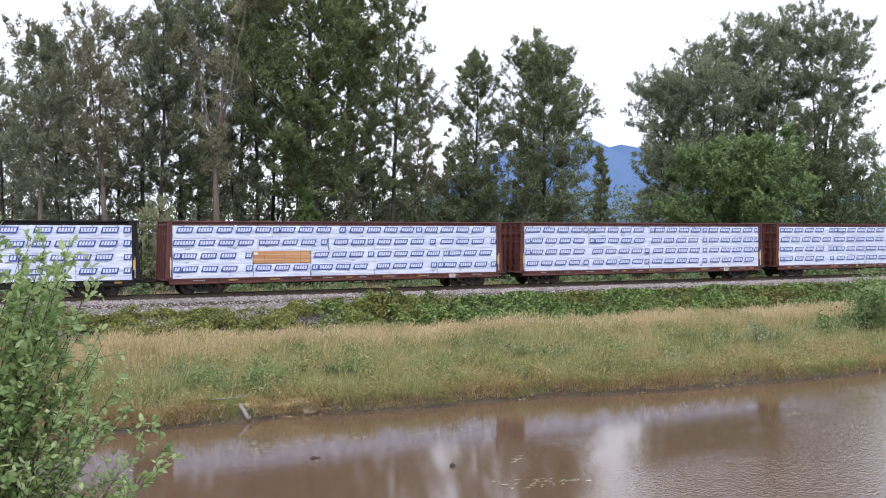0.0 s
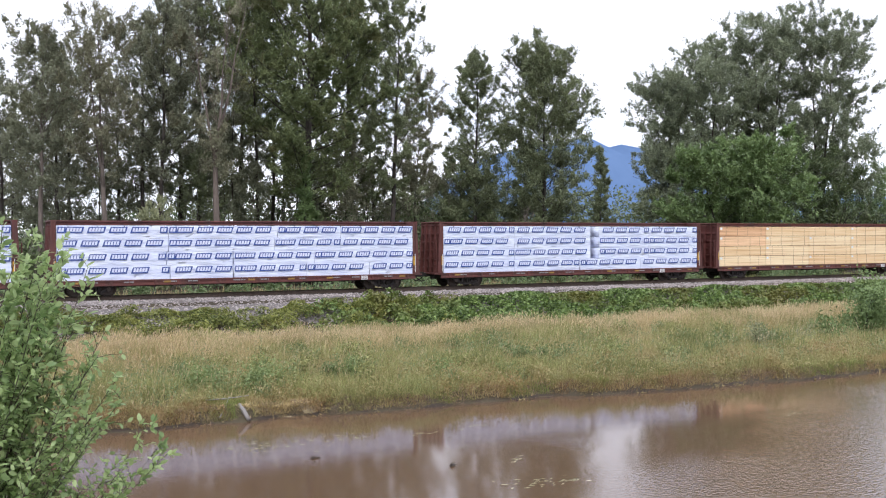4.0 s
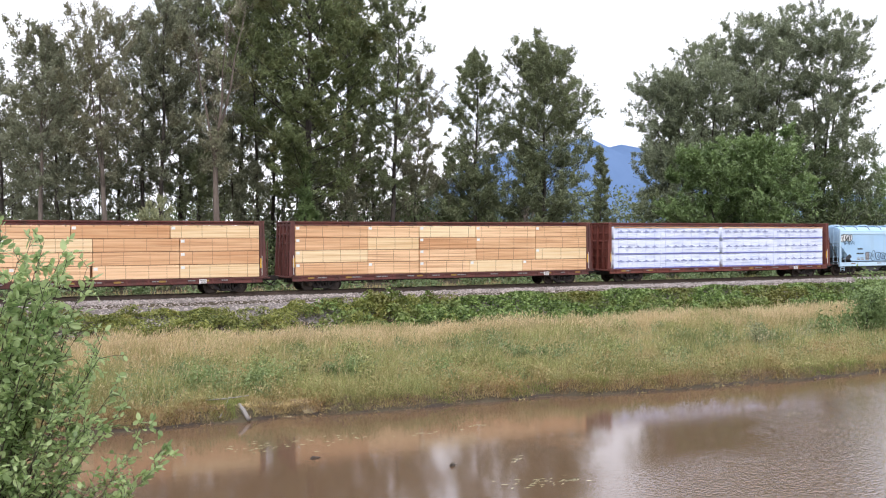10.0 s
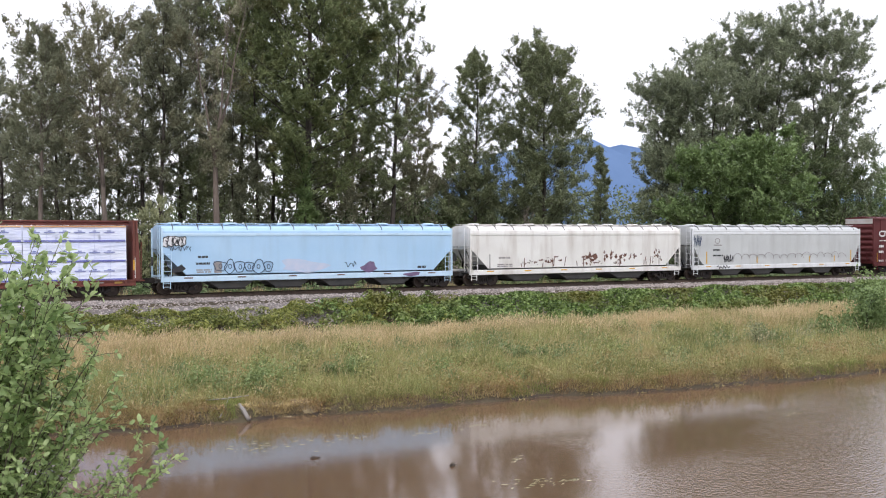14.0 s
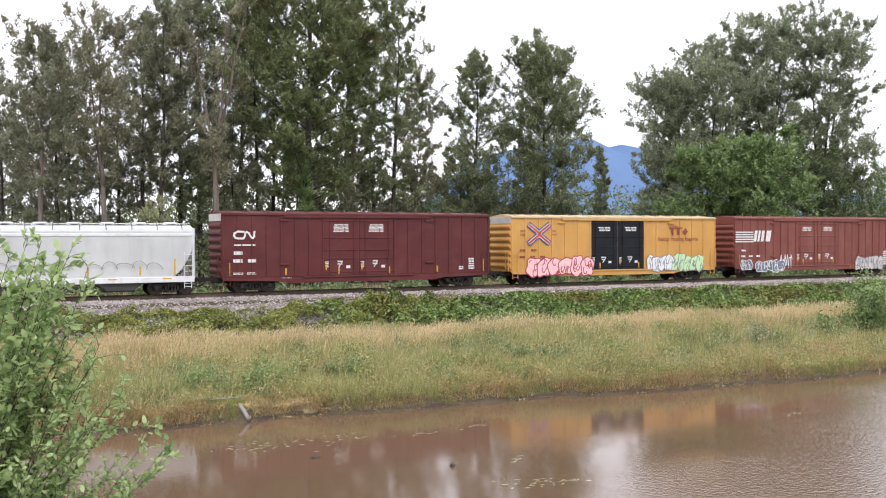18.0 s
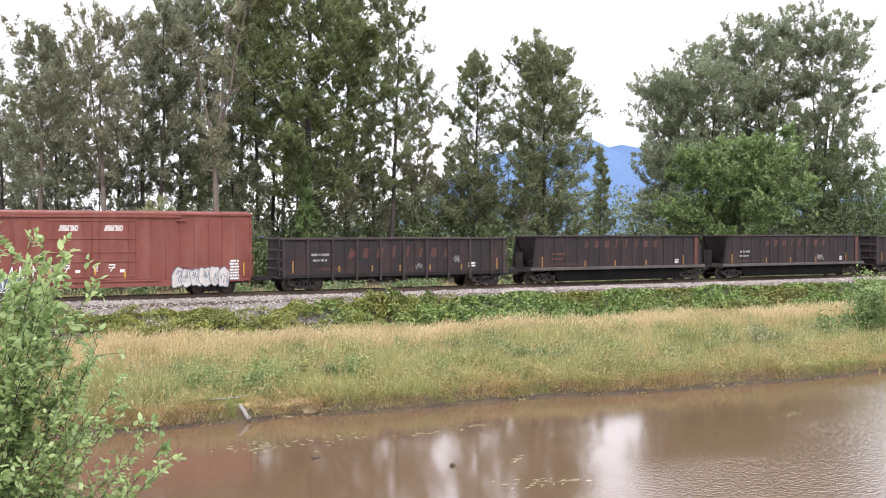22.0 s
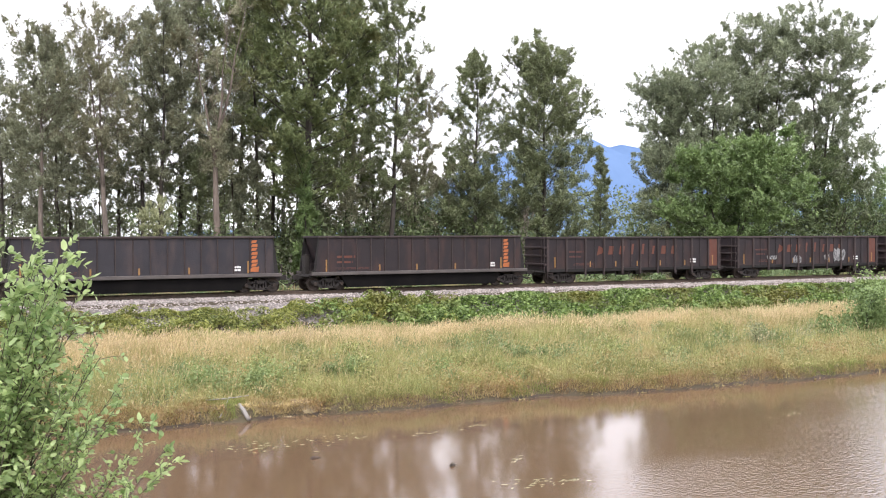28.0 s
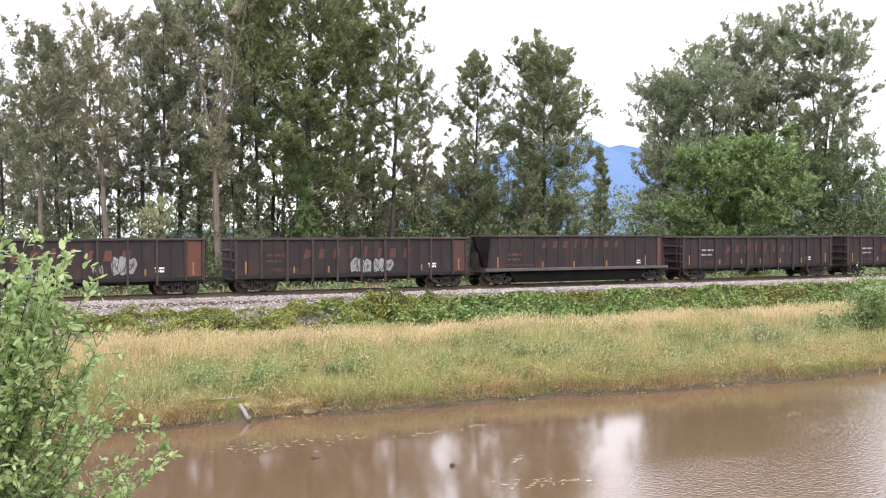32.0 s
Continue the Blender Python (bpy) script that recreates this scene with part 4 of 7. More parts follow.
def lumber_car(name, x, paint, kind, tiers, label, seed, gaps=(), bare=()):
    """A flat car with end bulkheads and a centre beam, loaded with bundles on both sides.
    tiers: from the bottom, the heights and the breaks along the car of each row of bundles."""
    rng = random.Random(seed)
    root = new(name)
    h = 11.3
    part("deck", Shape().box(-h, h, -1.42, 1.42, 0.86, 0.99, 0.02), paint, root)
    for y in (-1, 1):
        sill = Shape().along([(y * 1.36, 0.66), (y * 1.44, 0.66), (y * 1.44, 0.74), (y * 1.39, 0.76), (y * 1.39, 0.92), (y * 1.46, 0.94), (y * 1.46, 1.0), (y * 1.36, 1.0)], -h, h)
        for i in range(18):
            px = -h + 0.6 + i * 1.26
            sill.box(px - 0.07, px + 0.07, min(y * 1.36, y * 1.45), max(y * 1.36, y * 1.45), 0.7, 0.95, 0.02)
        part("side_sill", sill, paint, root)
    part("centre_sill", Shape().box(-h, h, -0.3, 0.3, 0.55, 0.86, 0.03), GRIME, root)
    beam = Shape().along([(-0.22, 4.2), (0.22, 4.2), (0.22, 4.26), (0.07, 4.3), (0.07, 4.38), (0.24, 4.4), (0.24, 4.46), (-0.24, 4.46), (-0.24, 4.4), (-0.07, 4.38), (-0.07, 4.3), (-0.22, 4.26)], -h, h)
    part("centre_beam", beam, paint, root)
    for i in range(14):
        px = -h + 0.8 + i * (2 * h - 1.6) / 13
        part("beam_post", Shape().box(px - 0.08, px + 0.08, -0.1, 0.1, 0.99, 4.2, 0.02), paint, root)
    for sx in (-1, 1):
        b = Shape()
        x0, x1 = sorted((sx * h, sx * (h - 0.16)))
        b.box(x0, x1, -1.42, 1.42, 1.0, 4.36, 0.02)
        bulk = part("bulkhead", b, paint, root)
        for y in (-1.38, -0.72, 0.0, 0.72, 1.38):
            xr0, xr1 = sorted((sx * h, sx * (h + 0.26)))
            part("bulkhead_post", Shape().prism([(xr0 if sx > 0 else xr1, 1.0), (xr1 if sx > 0 else xr0, 1.0), (sx * (h + 0.2), 2.6), (sx * (h + 0.1), 4.36), (xr0 if sx > 0 else xr1, 4.36)], y - 0.07, y + 0.07), paint, bulk)
        for i in range(6):
            z = 1.25 + i * 0.58
            xr0, xr1 = sorted((sx * h, sx * (h + 0.08)))
            part("bulkhead_rib", Shape().box(xr0, xr1, -1.31, 1.31, z, z + 0.14, 0.02), paint, bulk)
        part("bulkhead_cap", Shape().box(*sorted((sx * (h - 0.2), sx * (h + 0.14))), -1.45, 1.45, 4.36, 4.46, 0.03), paint, bulk)
        end_ladder(root, sx * (h + 0.34), -1.38, -0.95, 1.0, 3.2, paint)
        part("end_platform", Shape().box(*sorted((sx * h, sx * (h + 0.5))), -1.4, 1.4, 0.9, 0.98, 0.02), paint, root)
        part("reflector", Shape().box(sx * (h - 0.08) - 0.07, sx * (h - 0.08) + 0.07, -1.436, -1.425, 1.55, 2.15), YELLOW_MARK, root)
        part("grab_iron", Shape().tube([(sx * (h - 0.05), -1.5, 1.1), (sx * (h - 0.05), -1.5, 2.3)], 0.02, 6), WHITE_PAINT, root)
    for i in range(9):
        px = -h + 1.0 + i * 2.55
        if rng.random() < 0.75:
            part("reflector", Shape().box(px, px + 0.42, -1.475, -1.462, 0.80, 0.91), OCHRE_MARK, root)
    bars_s = Shape()
    for i in range(10):
        px = -9.8 + i * 2.1 + rng.uniform(-0.4, 0.4)
        bars(bars_s, px, px + rng.uniform(0.4, 0.9), 0.80, 0.91, 1, seed + i, -1.463)
    part("stencils", bars_s, GREY_STENCIL, root)
    plate = part("data_plate", Shape().box(7.38, 7.82, -1.49, -1.465, 0.68, 0.93, 0.01), WHITE_PAINT, root)
    part("plate_print", bars(Shape(), 7.43, 7.78, 0.71, 0.9, 2, seed + 50, -1.492), GREY_STENCIL, plate)
    for ti, (z0, z1, cuts) in enumerate(tiers):
        for bi, (c0, c1) in enumerate(zip(cuts, cuts[1:])):
            x0, x1 = c0 + 0.012 + rng.uniform(0, 0.01), c1 - 0.012 - rng.uniform(0, 0.02)
            for ga, gb, gz0, gz1 in gaps:
                if gz0 < (z0 + z1) / 2 < gz1:
                    if x0 < gb < x1 and x0 > ga - 0.4:
                        x0 = gb
                    if x0 < ga < x1 and x1 < gb + 0.4:
                        x1 = ga
            for side in (-1, 1):
                ya, yb = sorted((side * 1.40, side * 0.2))
                as_bare = kind == "lumber" or any(ba - 0.3 < x0 and x1 < bb + 0.3 and bz == ti for ba, bb, bz in bare)
                if as_bare:
                    material = LUMBER_GREY if (kind == "lumber" and (ti, bi) in ((2, 0), (2, 1)) and seed == 32) else LUMBER_PALE if (seed == 31 and (ti < 2 or bi > 0)) or (seed > 31 and (ti * 3 + bi * 5 + seed) % 4 == 0) else LUMBER
                    b = part("lumber_pack", Shape().box(x0, x1, ya, yb, z0 + 0.03, z1 - 0.006, 0.012), material, root, "stack of bare sawn boards tied with straps" if side < 0 else "")
                    if side < 0:
                        n = max(2, int((x1 - x0) / 1.15))
                        for k in range(n):
                            px = x0 + (x1 - x0) * (k + 0.5 + rng.uniform(-0.12, 0.12)) / n
                            part("strap", Shape().box(px - 0.009, px + 0.009, -1.408, -1.398, z0 + 0.03, z1 - 0.004), STRAP, b)
                        part("bearer", Shape().box(x0 + 0.1, x1 - 0.1, -1.36, -0.3, z0 - 0.004, z0 + 0.03), STRAP, b)
                        if rng.random() < 0.85:
                            part("tag", Shape().box(x0 + 0.05, x0 + 0.27, -1.412, -1.401, z1 - 0.24, z1 - 0.07), TAG, b)
                else:
                    b = part("wrapped_pack", wrapped_bundle(x0, x1, -1.40, -0.2, z0, z1 - 0.012, seed * 40 + ti * 9 + bi) if side < 0 else Shape().box(x0, x1, ya, yb, z0, z1 - 0.01, 0.02), WRAP, root, smooth=side < 0)
                    if side < 0 and kind == "printed":
                        px = x0 + rng.uniform(0.56, 1.0)
                        if px - x0 > 0.80:
                            m = part("printed_mark", HALF_LOGO, None, b, at=pose(x0 + 0.25, -1.446, z1 - 0.27))
                            part("print_line", HALF_BAR, None, b, at=m.matrix_basis)
                        last = px + 1.2 * int((x1 - 0.56 - px) / 1.2)
                        if x1 - last > 1.06:
                            m = part("printed_mark", HALF_LOGO, None, b, at=pose(x1 - 0.25, -1.446, z1 - 0.27))
                            part("print_line", HALF_BAR, None, b, at=m.matrix_basis)
                        while px < x1 - 0.54:
                            m = part("printed_mark", LOGO, None, b, at=pose(px, -1.446, z1 - 0.27, 0, rng.uniform(-1, 1), 0))
                            part("print_line", LOGO_BAR, None, b, at=m.matrix_basis)
                            px += 1.2
                    elif side < 0:
                        line = Shape().box(x0 + 0.05, x1 - 0.05, -1.446, -1.43, z0 + 0.02, z0 + 0.11)
                        part("printed_band", line, WRAP_BAND, b)
                        dash = Shape()
                        px = x0 + 0.3
                        while px < x1 - 0.7:
                            dash.box(px, px + 0.6, -1.446, -1.436, z0 + 0.52, z0 + 0.58)
                            dash.box(px + 0.2, px + 0.4, -1.446, -1.436, z0 + 0.60, z0 + 0.66)
                            px += 0.8
                        part("printed_dashes", dash, WRAP_FADED, b)
                        for k in range(int((x1 - x0) / 0.85)):
                            px = x0 + 0.4 + k * 0.85
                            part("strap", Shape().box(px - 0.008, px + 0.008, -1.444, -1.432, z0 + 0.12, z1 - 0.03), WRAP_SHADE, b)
                        if ti == len(tiers) - 1:
                            part("exposed_boards", Shape().box(x0 + 0.02, x1 - 0.02, -1.446, -1.41, z1 - 0.11, z1 - 0.02), LUMBER, b, "strip of bare boards above the torn wrap")
                    if side < 0:
                        # slack folds of the plastic: their shade painted on as thin flat strokes
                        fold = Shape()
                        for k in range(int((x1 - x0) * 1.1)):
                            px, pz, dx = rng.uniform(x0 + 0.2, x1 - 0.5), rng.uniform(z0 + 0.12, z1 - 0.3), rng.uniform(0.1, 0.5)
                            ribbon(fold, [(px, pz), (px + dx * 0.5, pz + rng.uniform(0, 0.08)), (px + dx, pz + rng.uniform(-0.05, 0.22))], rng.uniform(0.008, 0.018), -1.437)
                        part("fold_shade", fold, WRAP_SHADE, b)
    z1 = tiers[-1][1]
    for i in range(15):
        px = -10.4 + i * 1.48 + rng.uniform(-0.1, 0.1)
        part("tie_down", Shape().tube([(px, -1.425, z1 - 0.1), (px, -1.415, z1 + 0.01), (px + 0.05, -0.2, z1 + 0.05)], 0.022, 5), BLACK_STEEL, root)
    brake_gear(root, 8, seed)
    running_gear(root, 9.15, h, 0.97)
    tagged(root, label, "lumber car", "rail cars of the train")
    CARS.append((root, x))


E1 = 11.12
FOUR = [1.0, 1.81, 2.6, 3.39, 4.17]


def four(*cuts):
    return [(FOUR[i], FOUR[i + 1], [-E1, *c, E1]) for i, c in enumerate(cuts)]


LAB = "lumber flatcar loaded with white plastic-wrapped bundles"
lumber_car("lumber_flatcar", -0.85, BLACK_STEEL, "printed", four((-6.2, -1.3, 5.0, 8), (-6.2, -1.3, 5.0), (-5.5, 0.2, 5.5), (-5.5, 0.2, 5.5)), "black " + LAB, 21)
lumber_car("lumber_flatcar", 23.69, OXIDE, "printed", four((-6.2, -2.47, 1.9, 6.5), (-6.22, -2.49, 1.9, 6.9), (-5.9, -1.28, 1.9, 6.4), (-5.0, -0.07, 5.4)), "dark red " + LAB, 22, gaps=[(-1.33, -1.23, 2.6, 3.4), (-2.52, -2.44, 1.0, 2.6)], bare=[(-6.22, -2.49, 1)])
lumber_car("lumber_flatcar", 48.23, OXIDE, "printed", four((-5.6, 0.0, 5.7), (-5.6, 0.0, 5.7), (-5.6, 0.0, 5.7), (-5.6, 0.0, 5.7)), "dark red " + LAB, 23)
lumber_car("lumber_flatcar", 72.77, OXIDE, "printed", four((-4.8, -1.0, 3.7, 8), (-5.0, -1.0, 4.2), (-4.9, 1.6, 6), (-4.9, 1.8, 6)), "dark red " + LAB, 24, gaps=[(-1.05, -0.95, 1.0, 2.6)])
lumber_car("lumber_flatcar", 97.31, OXIDE, "printed", four((-5.5, 0.05, 5.6), (-5.5, 1.4, 6.4), (-5.5, 1.4, 6.4), (-5.5, 1.4, 6.4)), "dark red " + LAB, 25, gaps=[(1.0, 1.8, 1.8, 4.2), (0.0, 0.1, 1.0, 1.8)])
LAB = "lumber flatcar loaded with bare strapped lumber"
lumber_car("lumber_flatcar", 121.85, OXIDE, "lumber", four((-6.17, -1.3, 3.7, 8.6), (-6.17, -1.3, 3.7, 8.6), (-6.17, -1.3, 3.7, 8.6), (-6.17, -1.3, 3.7, 8.6)), "dark red " + LAB, 31)
lumber_car("lumber_flatcar", 146.39, OXIDE, "lumber", four((-6.78, -3.13, 1.25, 6.25), (-6.78, -3.61, 1.31, 6.25), (-6.78, -3.61, 1.31, 6.25), (-5.53, 0.13, 5.70)), "dark red " + LAB, 32, gaps=[(1.17, 1.31, 1.0, 1.8), (-6.86, -6.75, 1.8, 3.4)])
lumber_car("lumber_flatcar", 170.93, OXIDE, "lumber", four((-6.17, -2.45, 1.40, 5.65), (-6.17, -2.45, 1.9, 6.72), (-6.17, -2.45, 1.9, 6.72), (-6.18, -2.47, 1.87, 6.72)), "dark red " + LAB, 33, gaps=[(-2.5, -2.42, 1, 4.2)])
lumber_car("lumber_flatcar", 195.47, OXIDE_BRIGHT, "banded", [(0.99, 2.05, [-10.95, -6.5, -0.4, 5.2, 10.8]), (2.06, 3.2, [-10.95, -6.5, -0.4, 5.2, 10.8]), (3.21, 4.16, [-10.95, -6.5, -0.4, 5.2, 10.8])],
           "bright red lumber flatcar with bundles in white wrap with blue bands", 34, gaps=[(-0.62, -0.28, 1.0, 3.2), (-0.62, -0.5, 3.2, 4.2)])

# -- covered hoppers --
SKY_BLUE = mat("sky_blue_paint", (0.36, 0.56, 0.78), (0.47, 0.66, 0.86), 0.5, 0.42, bump=0.05, streak=((0.34, 0.48, 0.62), 0.35, (1.5, 1, 0.25)))
CREAM = mat("faded_cream_paint", (0.6912, 0.6660, 0.6328), (0.8640, 0.8547, 0.8249), 0.5, 0.5, bump=0.06, streak=((0.40, 0.33, 0.28), 0.45, (1.5, 1, 0.25)))
PALE_GREY = mat("pale_grey_paint", (0.46, 0.47, 0.47), (0.62, 0.63, 0.63), 0.5, 0.45, bump=0.05, streak=((0.36, 0.36, 0.35), 0.4, (1.5, 1, 0.25)))
PALE_SILL = mat("white_sill_paint", (0.62, 0.63, 0.65), (0.78, 0.79, 0.80), 0.8, 0.45, streak=((0.45, 0.40, 0.37), 0.4, (2, 1, 0.6)))
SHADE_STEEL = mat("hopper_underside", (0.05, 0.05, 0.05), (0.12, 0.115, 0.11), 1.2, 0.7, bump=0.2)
BLUE_SILL = mat("pale_blue_sill", (0.48, 0.66, 0.82), (0.60, 0.76, 0.90), 0.8, 0.45, streak=((0.4, 0.5, 0.6), 0.4, (2, 1, 0.6)))
PINKISH = mat("faded_pink_spray", (0.40, 0.52, 0.70), (0.60, 0.60, 0.72), 2, 0.6)
PLUM = mat("plum_spray", (0.10, 0.07, 0.15), (0.22, 0.15, 0.26), 4, 0.6)
INK = mat("black_spray", (0.015, 0.016, 0.02), (0.04, 0.042, 0.05), 3, 0.5)
NAVY_INK = mat("navy_spray", (0.02, 0.04, 0.09), (0.05, 0.08, 0.15), 3, 0.5)
WHITE_SPRAY = mat("white_spray", (0.62, 0.62, 0.64), (0.82, 0.82, 0.83), 3, 0.55)
RUST_SPOT = mat("rust_patch", (0.06, 0.028, 0.022), (0.21, 0.105, 0.075), 5, 0.85, bump=0.3)


def hopper_car(x, half, paint, sill_paint, label, seed, hatch_style, round_end, outlets):
    rng = random.Random(seed)
    root = new("covered_hopper")
    # side sheets: the slope sheet cuts the lower corners
    lo, hi = 1.12, 3.62
    n = 8
    if round_end:
        cut = [(half - 1.45 + 1.3 * (i / n) ** 0.9, lo + 1.55 * (i / n) ** 1.8) for i in range(n + 1)]
    else:
        cut = [(half - 1.45, lo + 0.12), (half - 0.12, lo + 1.45)]
    outline = [(-half + 0.08, hi), *[(-a, b) for a, b in reversed(cut)], *cut, (half - 0.08, hi)]
    body = part("body", Shape().prism(outline, -1.5, 1.5), paint, root)
    roof = [(-1.5, hi), (-1.49, hi + 0.2), (-1.38, hi + 0.37), (-1.1, hi + 0.5), (-0.6, hi + 0.58), (0, hi + 0.6), (0.6, hi + 0.58), (1.1, hi + 0.5), (1.38, hi + 0.37), (1.49, hi + 0.2), (1.5, hi)]
    part("roof", Shape().along(roof, -half + 0.08, half - 0.08), paint, root, smooth=False)
    part("roof_rail", Shape().box(-half + 0.05, half - 0.05, -1.535, -1.495, hi - 0.08, hi + 0.09, 0.012), sill_paint, root)
    part("roof_rail", Shape().box(-half + 0.05, half - 0.05, 1.495, 1.535, hi - 0.08, hi + 0.09, 0.012), sill_paint, root)
    for y in (-1, 1):
        part("side_sill", Shape().box(-half, half, *sorted((y * 1.38, y * 1.545)), 0.80, 1.14, 0.025), sill_paint, root)
    part("centre_sill", Shape().box(-half - 0.1, half + 0.1, -0.3, 0.3, 0.7, 1.0, 0.03), SHADE_STEEL, root)
    # end frames: posts, shear plate and slope supports
    for sx in (-1, 1):
        for y in (-1.47, 1.47):
            part("end_post", Shape().box(*sorted((sx * half, sx * (half - 0.11))), y - 0.06, y + 0.06, 1.14, hi + 0.4, 0.015), sill_paint, root)
        part("end_sheet", Shape().box(*sorted((sx * (half - 0.06), sx * (half - 0.1))), -1.42, 1.42, 2.75, hi + 0.3), paint, root)
        part("end_sheet_cap", Shape().along([(-1.42, hi + 0.3), (-1.2, hi + 0.45), (0, hi + 0.56), (1.2, hi + 0.45), (1.42, hi + 0.3)], *sorted((sx * (half - 0.06), sx * (half - 0.1)))), paint, root)
        part("slope_sheet", Shape().add([(sx * (half - 0.1), -1.44, 2.75), (sx * (half - 0.1), 1.44, 2.75), (sx * (half - 1.5), 1.44, 1.15), (sx * (half - 1.5), -1.44, 1.15),
                                         (sx * (half - 0.14), -1.44, 2.70), (sx * (half - 0.14), 1.44, 2.70), (sx * (half - 1.54), 1.44, 1.10), (sx * (half - 1.54), -1.44, 1.10)],
                                        [(0, 1, 2, 3), (4, 5, 6, 7), (0, 1, 5, 4), (2, 3, 7, 6), (1, 2, 6, 5), (0, 3, 7, 4)]), SHADE_STEEL, root)
        part("end_platform", Shape().box(*sorted((sx * (half - 1.4), sx * (half + 0.05))), -1.36, 1.36, 0.92, 1.0, 0.02), SHADE_STEEL, root)
        for y in (-0.55, 0.55):
            part("end_brace", Shape().tube([(sx * (half - 0.12), y, 2.75), (sx * (half - 0.9), y, 1.0)], 0.05, 6), SHADE_STEEL, root)
        xa = sx * (half - 0.12) if sx < 0 else half - 0.58
        ladder(root, xa, xa + 0.46, 0.95, 2.6, sill_paint, -1.56, 5)
        ladder(root, xa, xa + 0.42, 0.42, 0.82, sill_paint, -1.5, 2, "step")
        end_ladder(root, sx * (half + 0.06), -1.35, -0.85, 1.0, hi + 0.4, sill_paint, 7)
    part("brake_wheel", Shape().tube([(-half - 0.1, 0.5, 2.0), (-half - 0.16, 0.5, 2.0)], 0.28, 14), SHADE_STEEL, root)
    # running boards and hatches on the roof
    walkway = Shape()
    for y in (-0.62, 0.62):
        walkway.box(-half + 0.1, half - 0.1, y - 0.22, y + 0.22, hi + 0.65, hi + 0.68)
    for i in range(13):
        px = -half + 0.7 + i * (2 * half - 1.4) / 12
        walkway.box(px - 0.03, px + 0.03, -0.85, 0.85, hi + 0.56, hi + 0.65)
    part("running_board", walkway, sill_paint, root)
    for i in range(13):
        px = -half + 0.7 + i * (2 * half - 1.4) / 12
        part("roof_bracket", Shape().tube([(px, -1.46, hi + 0.3), (px + 0.02, -1.3, hi + 0.48), (px + 0.04, -0.85, hi + 0.65)], 0.025, 5), SHADE_STEEL, root)
    for i in range(hatch_style):
        px = -half + 1.1 + i * (2 * half - 2.2) / (hatch_style - 1)
        part("roof_hatch", Shape().tube([(px, 0, hi + 0.57), (px, 0, hi + 0.72), (px, 0, hi + 0.75)], [0.42, 0.42, 0.3], 14), sill_paint, root)
    # outlets
    for i in range(outlets):
        px = (i - (outlets - 1) / 2) * (2 * half - 5.0) / outlets
        w = (2 * half - 5.4) / outlets / 2
        part("hopper_outlet", Shape().prism([(px - w, 0.98), (px + w, 0.98), (px + w * 0.45, 0.36), (px - w * 0.45, 0.36)], -1.15, 1.15), SHADE_STEEL, root)
        part("outlet_gate", Shape().box(px - w * 0.5, px + w * 0.5, -1.2, 1.2, 0.28, 0.37, 0.02), GRIME, root)
    for i in range(6):
        px = -half + 1.6 + i * (2 * half - 3.2) / 5
        part("reflector", Shape().box(px - 0.26, px + 0.26, -1.553, -1.546, 1.0, 1.07), YELLOW_MARK if seed != 41 else RUST_SPOT, root)
    running_gear(root, half - 1.25, half, 0.42)
    tagged(root, label, "hopper car", "rail cars of the train")
    CARS.append((root, x))
    return root


h1 = hopper_car(217.9, 9.7, SKY_BLUE, BLUE_SILL, "long pale blue covered hopper car with spray paint", 41, 6, False, 4)
tagging(h1, -9.55, -8.3, 2.95, 3.5, 4, 1, WHITE_SPRAY, INK, w=0.06, label="small white bubble graffiti")
part("reporting_marks", bars(bars(Shape(), -7.55, -6.9, 2.17, 2.37, 1, 3, -1.509), -7.68, -6.8, 1.77, 1.97, 1, 4), INK, h1)
part("stencils", bars(Shape(), -7.7, -6.7, 1.3, 1.55, 2, 5), GREY_STENCIL, h1)
part("graffiti_patch", Shape().box(-6.55, -6.1, -1.506, -1.5, 1.3, 2.0), GREY_STENCIL, h1)
tagging(h1, -6.5, -2.9, 1.22, 2.1, 6, 2, None, NAVY_INK, w=0.05)
part("faded_graffiti", Shape().prism(blob(random.Random(3), -1.0, 1.65, 1.5, 0.42, 18, 0.3), -1.505, -1.5), PINKISH, h1)
part("graffiti", Shape().prism(blob(random.Random(5), 3.6, 1.5, 0.55, 0.3, 12, 0.3), -1.505, -1.5), PLUM, h1)
part("graffiti", Shape().prism(blob(random.Random(6), 6.7, 0.98, 0.6, 0.14, 12, 0.3), -1.56, -1.55), PLUM, h1)
part("stencils", bars(Shape(), 7.0, 7.7, 1.3, 1.55, 1, 6), INK, h1)
part("bearing_stencil", Shape().prism([(-9.4, 1.35), (-8.5, 1.4), (-8.25, 1.6), (-8.5, 1.85)], -1.506, -1.5), INK, h1)
scrawl(h1, 1.9, 2.7, 1.5, 1.9, 8, NAVY_INK, n=8)
scrawl(h1, -9.3, -7.9, 2.65, 2.95, 81, NAVY_INK, w=0.03, n=24)

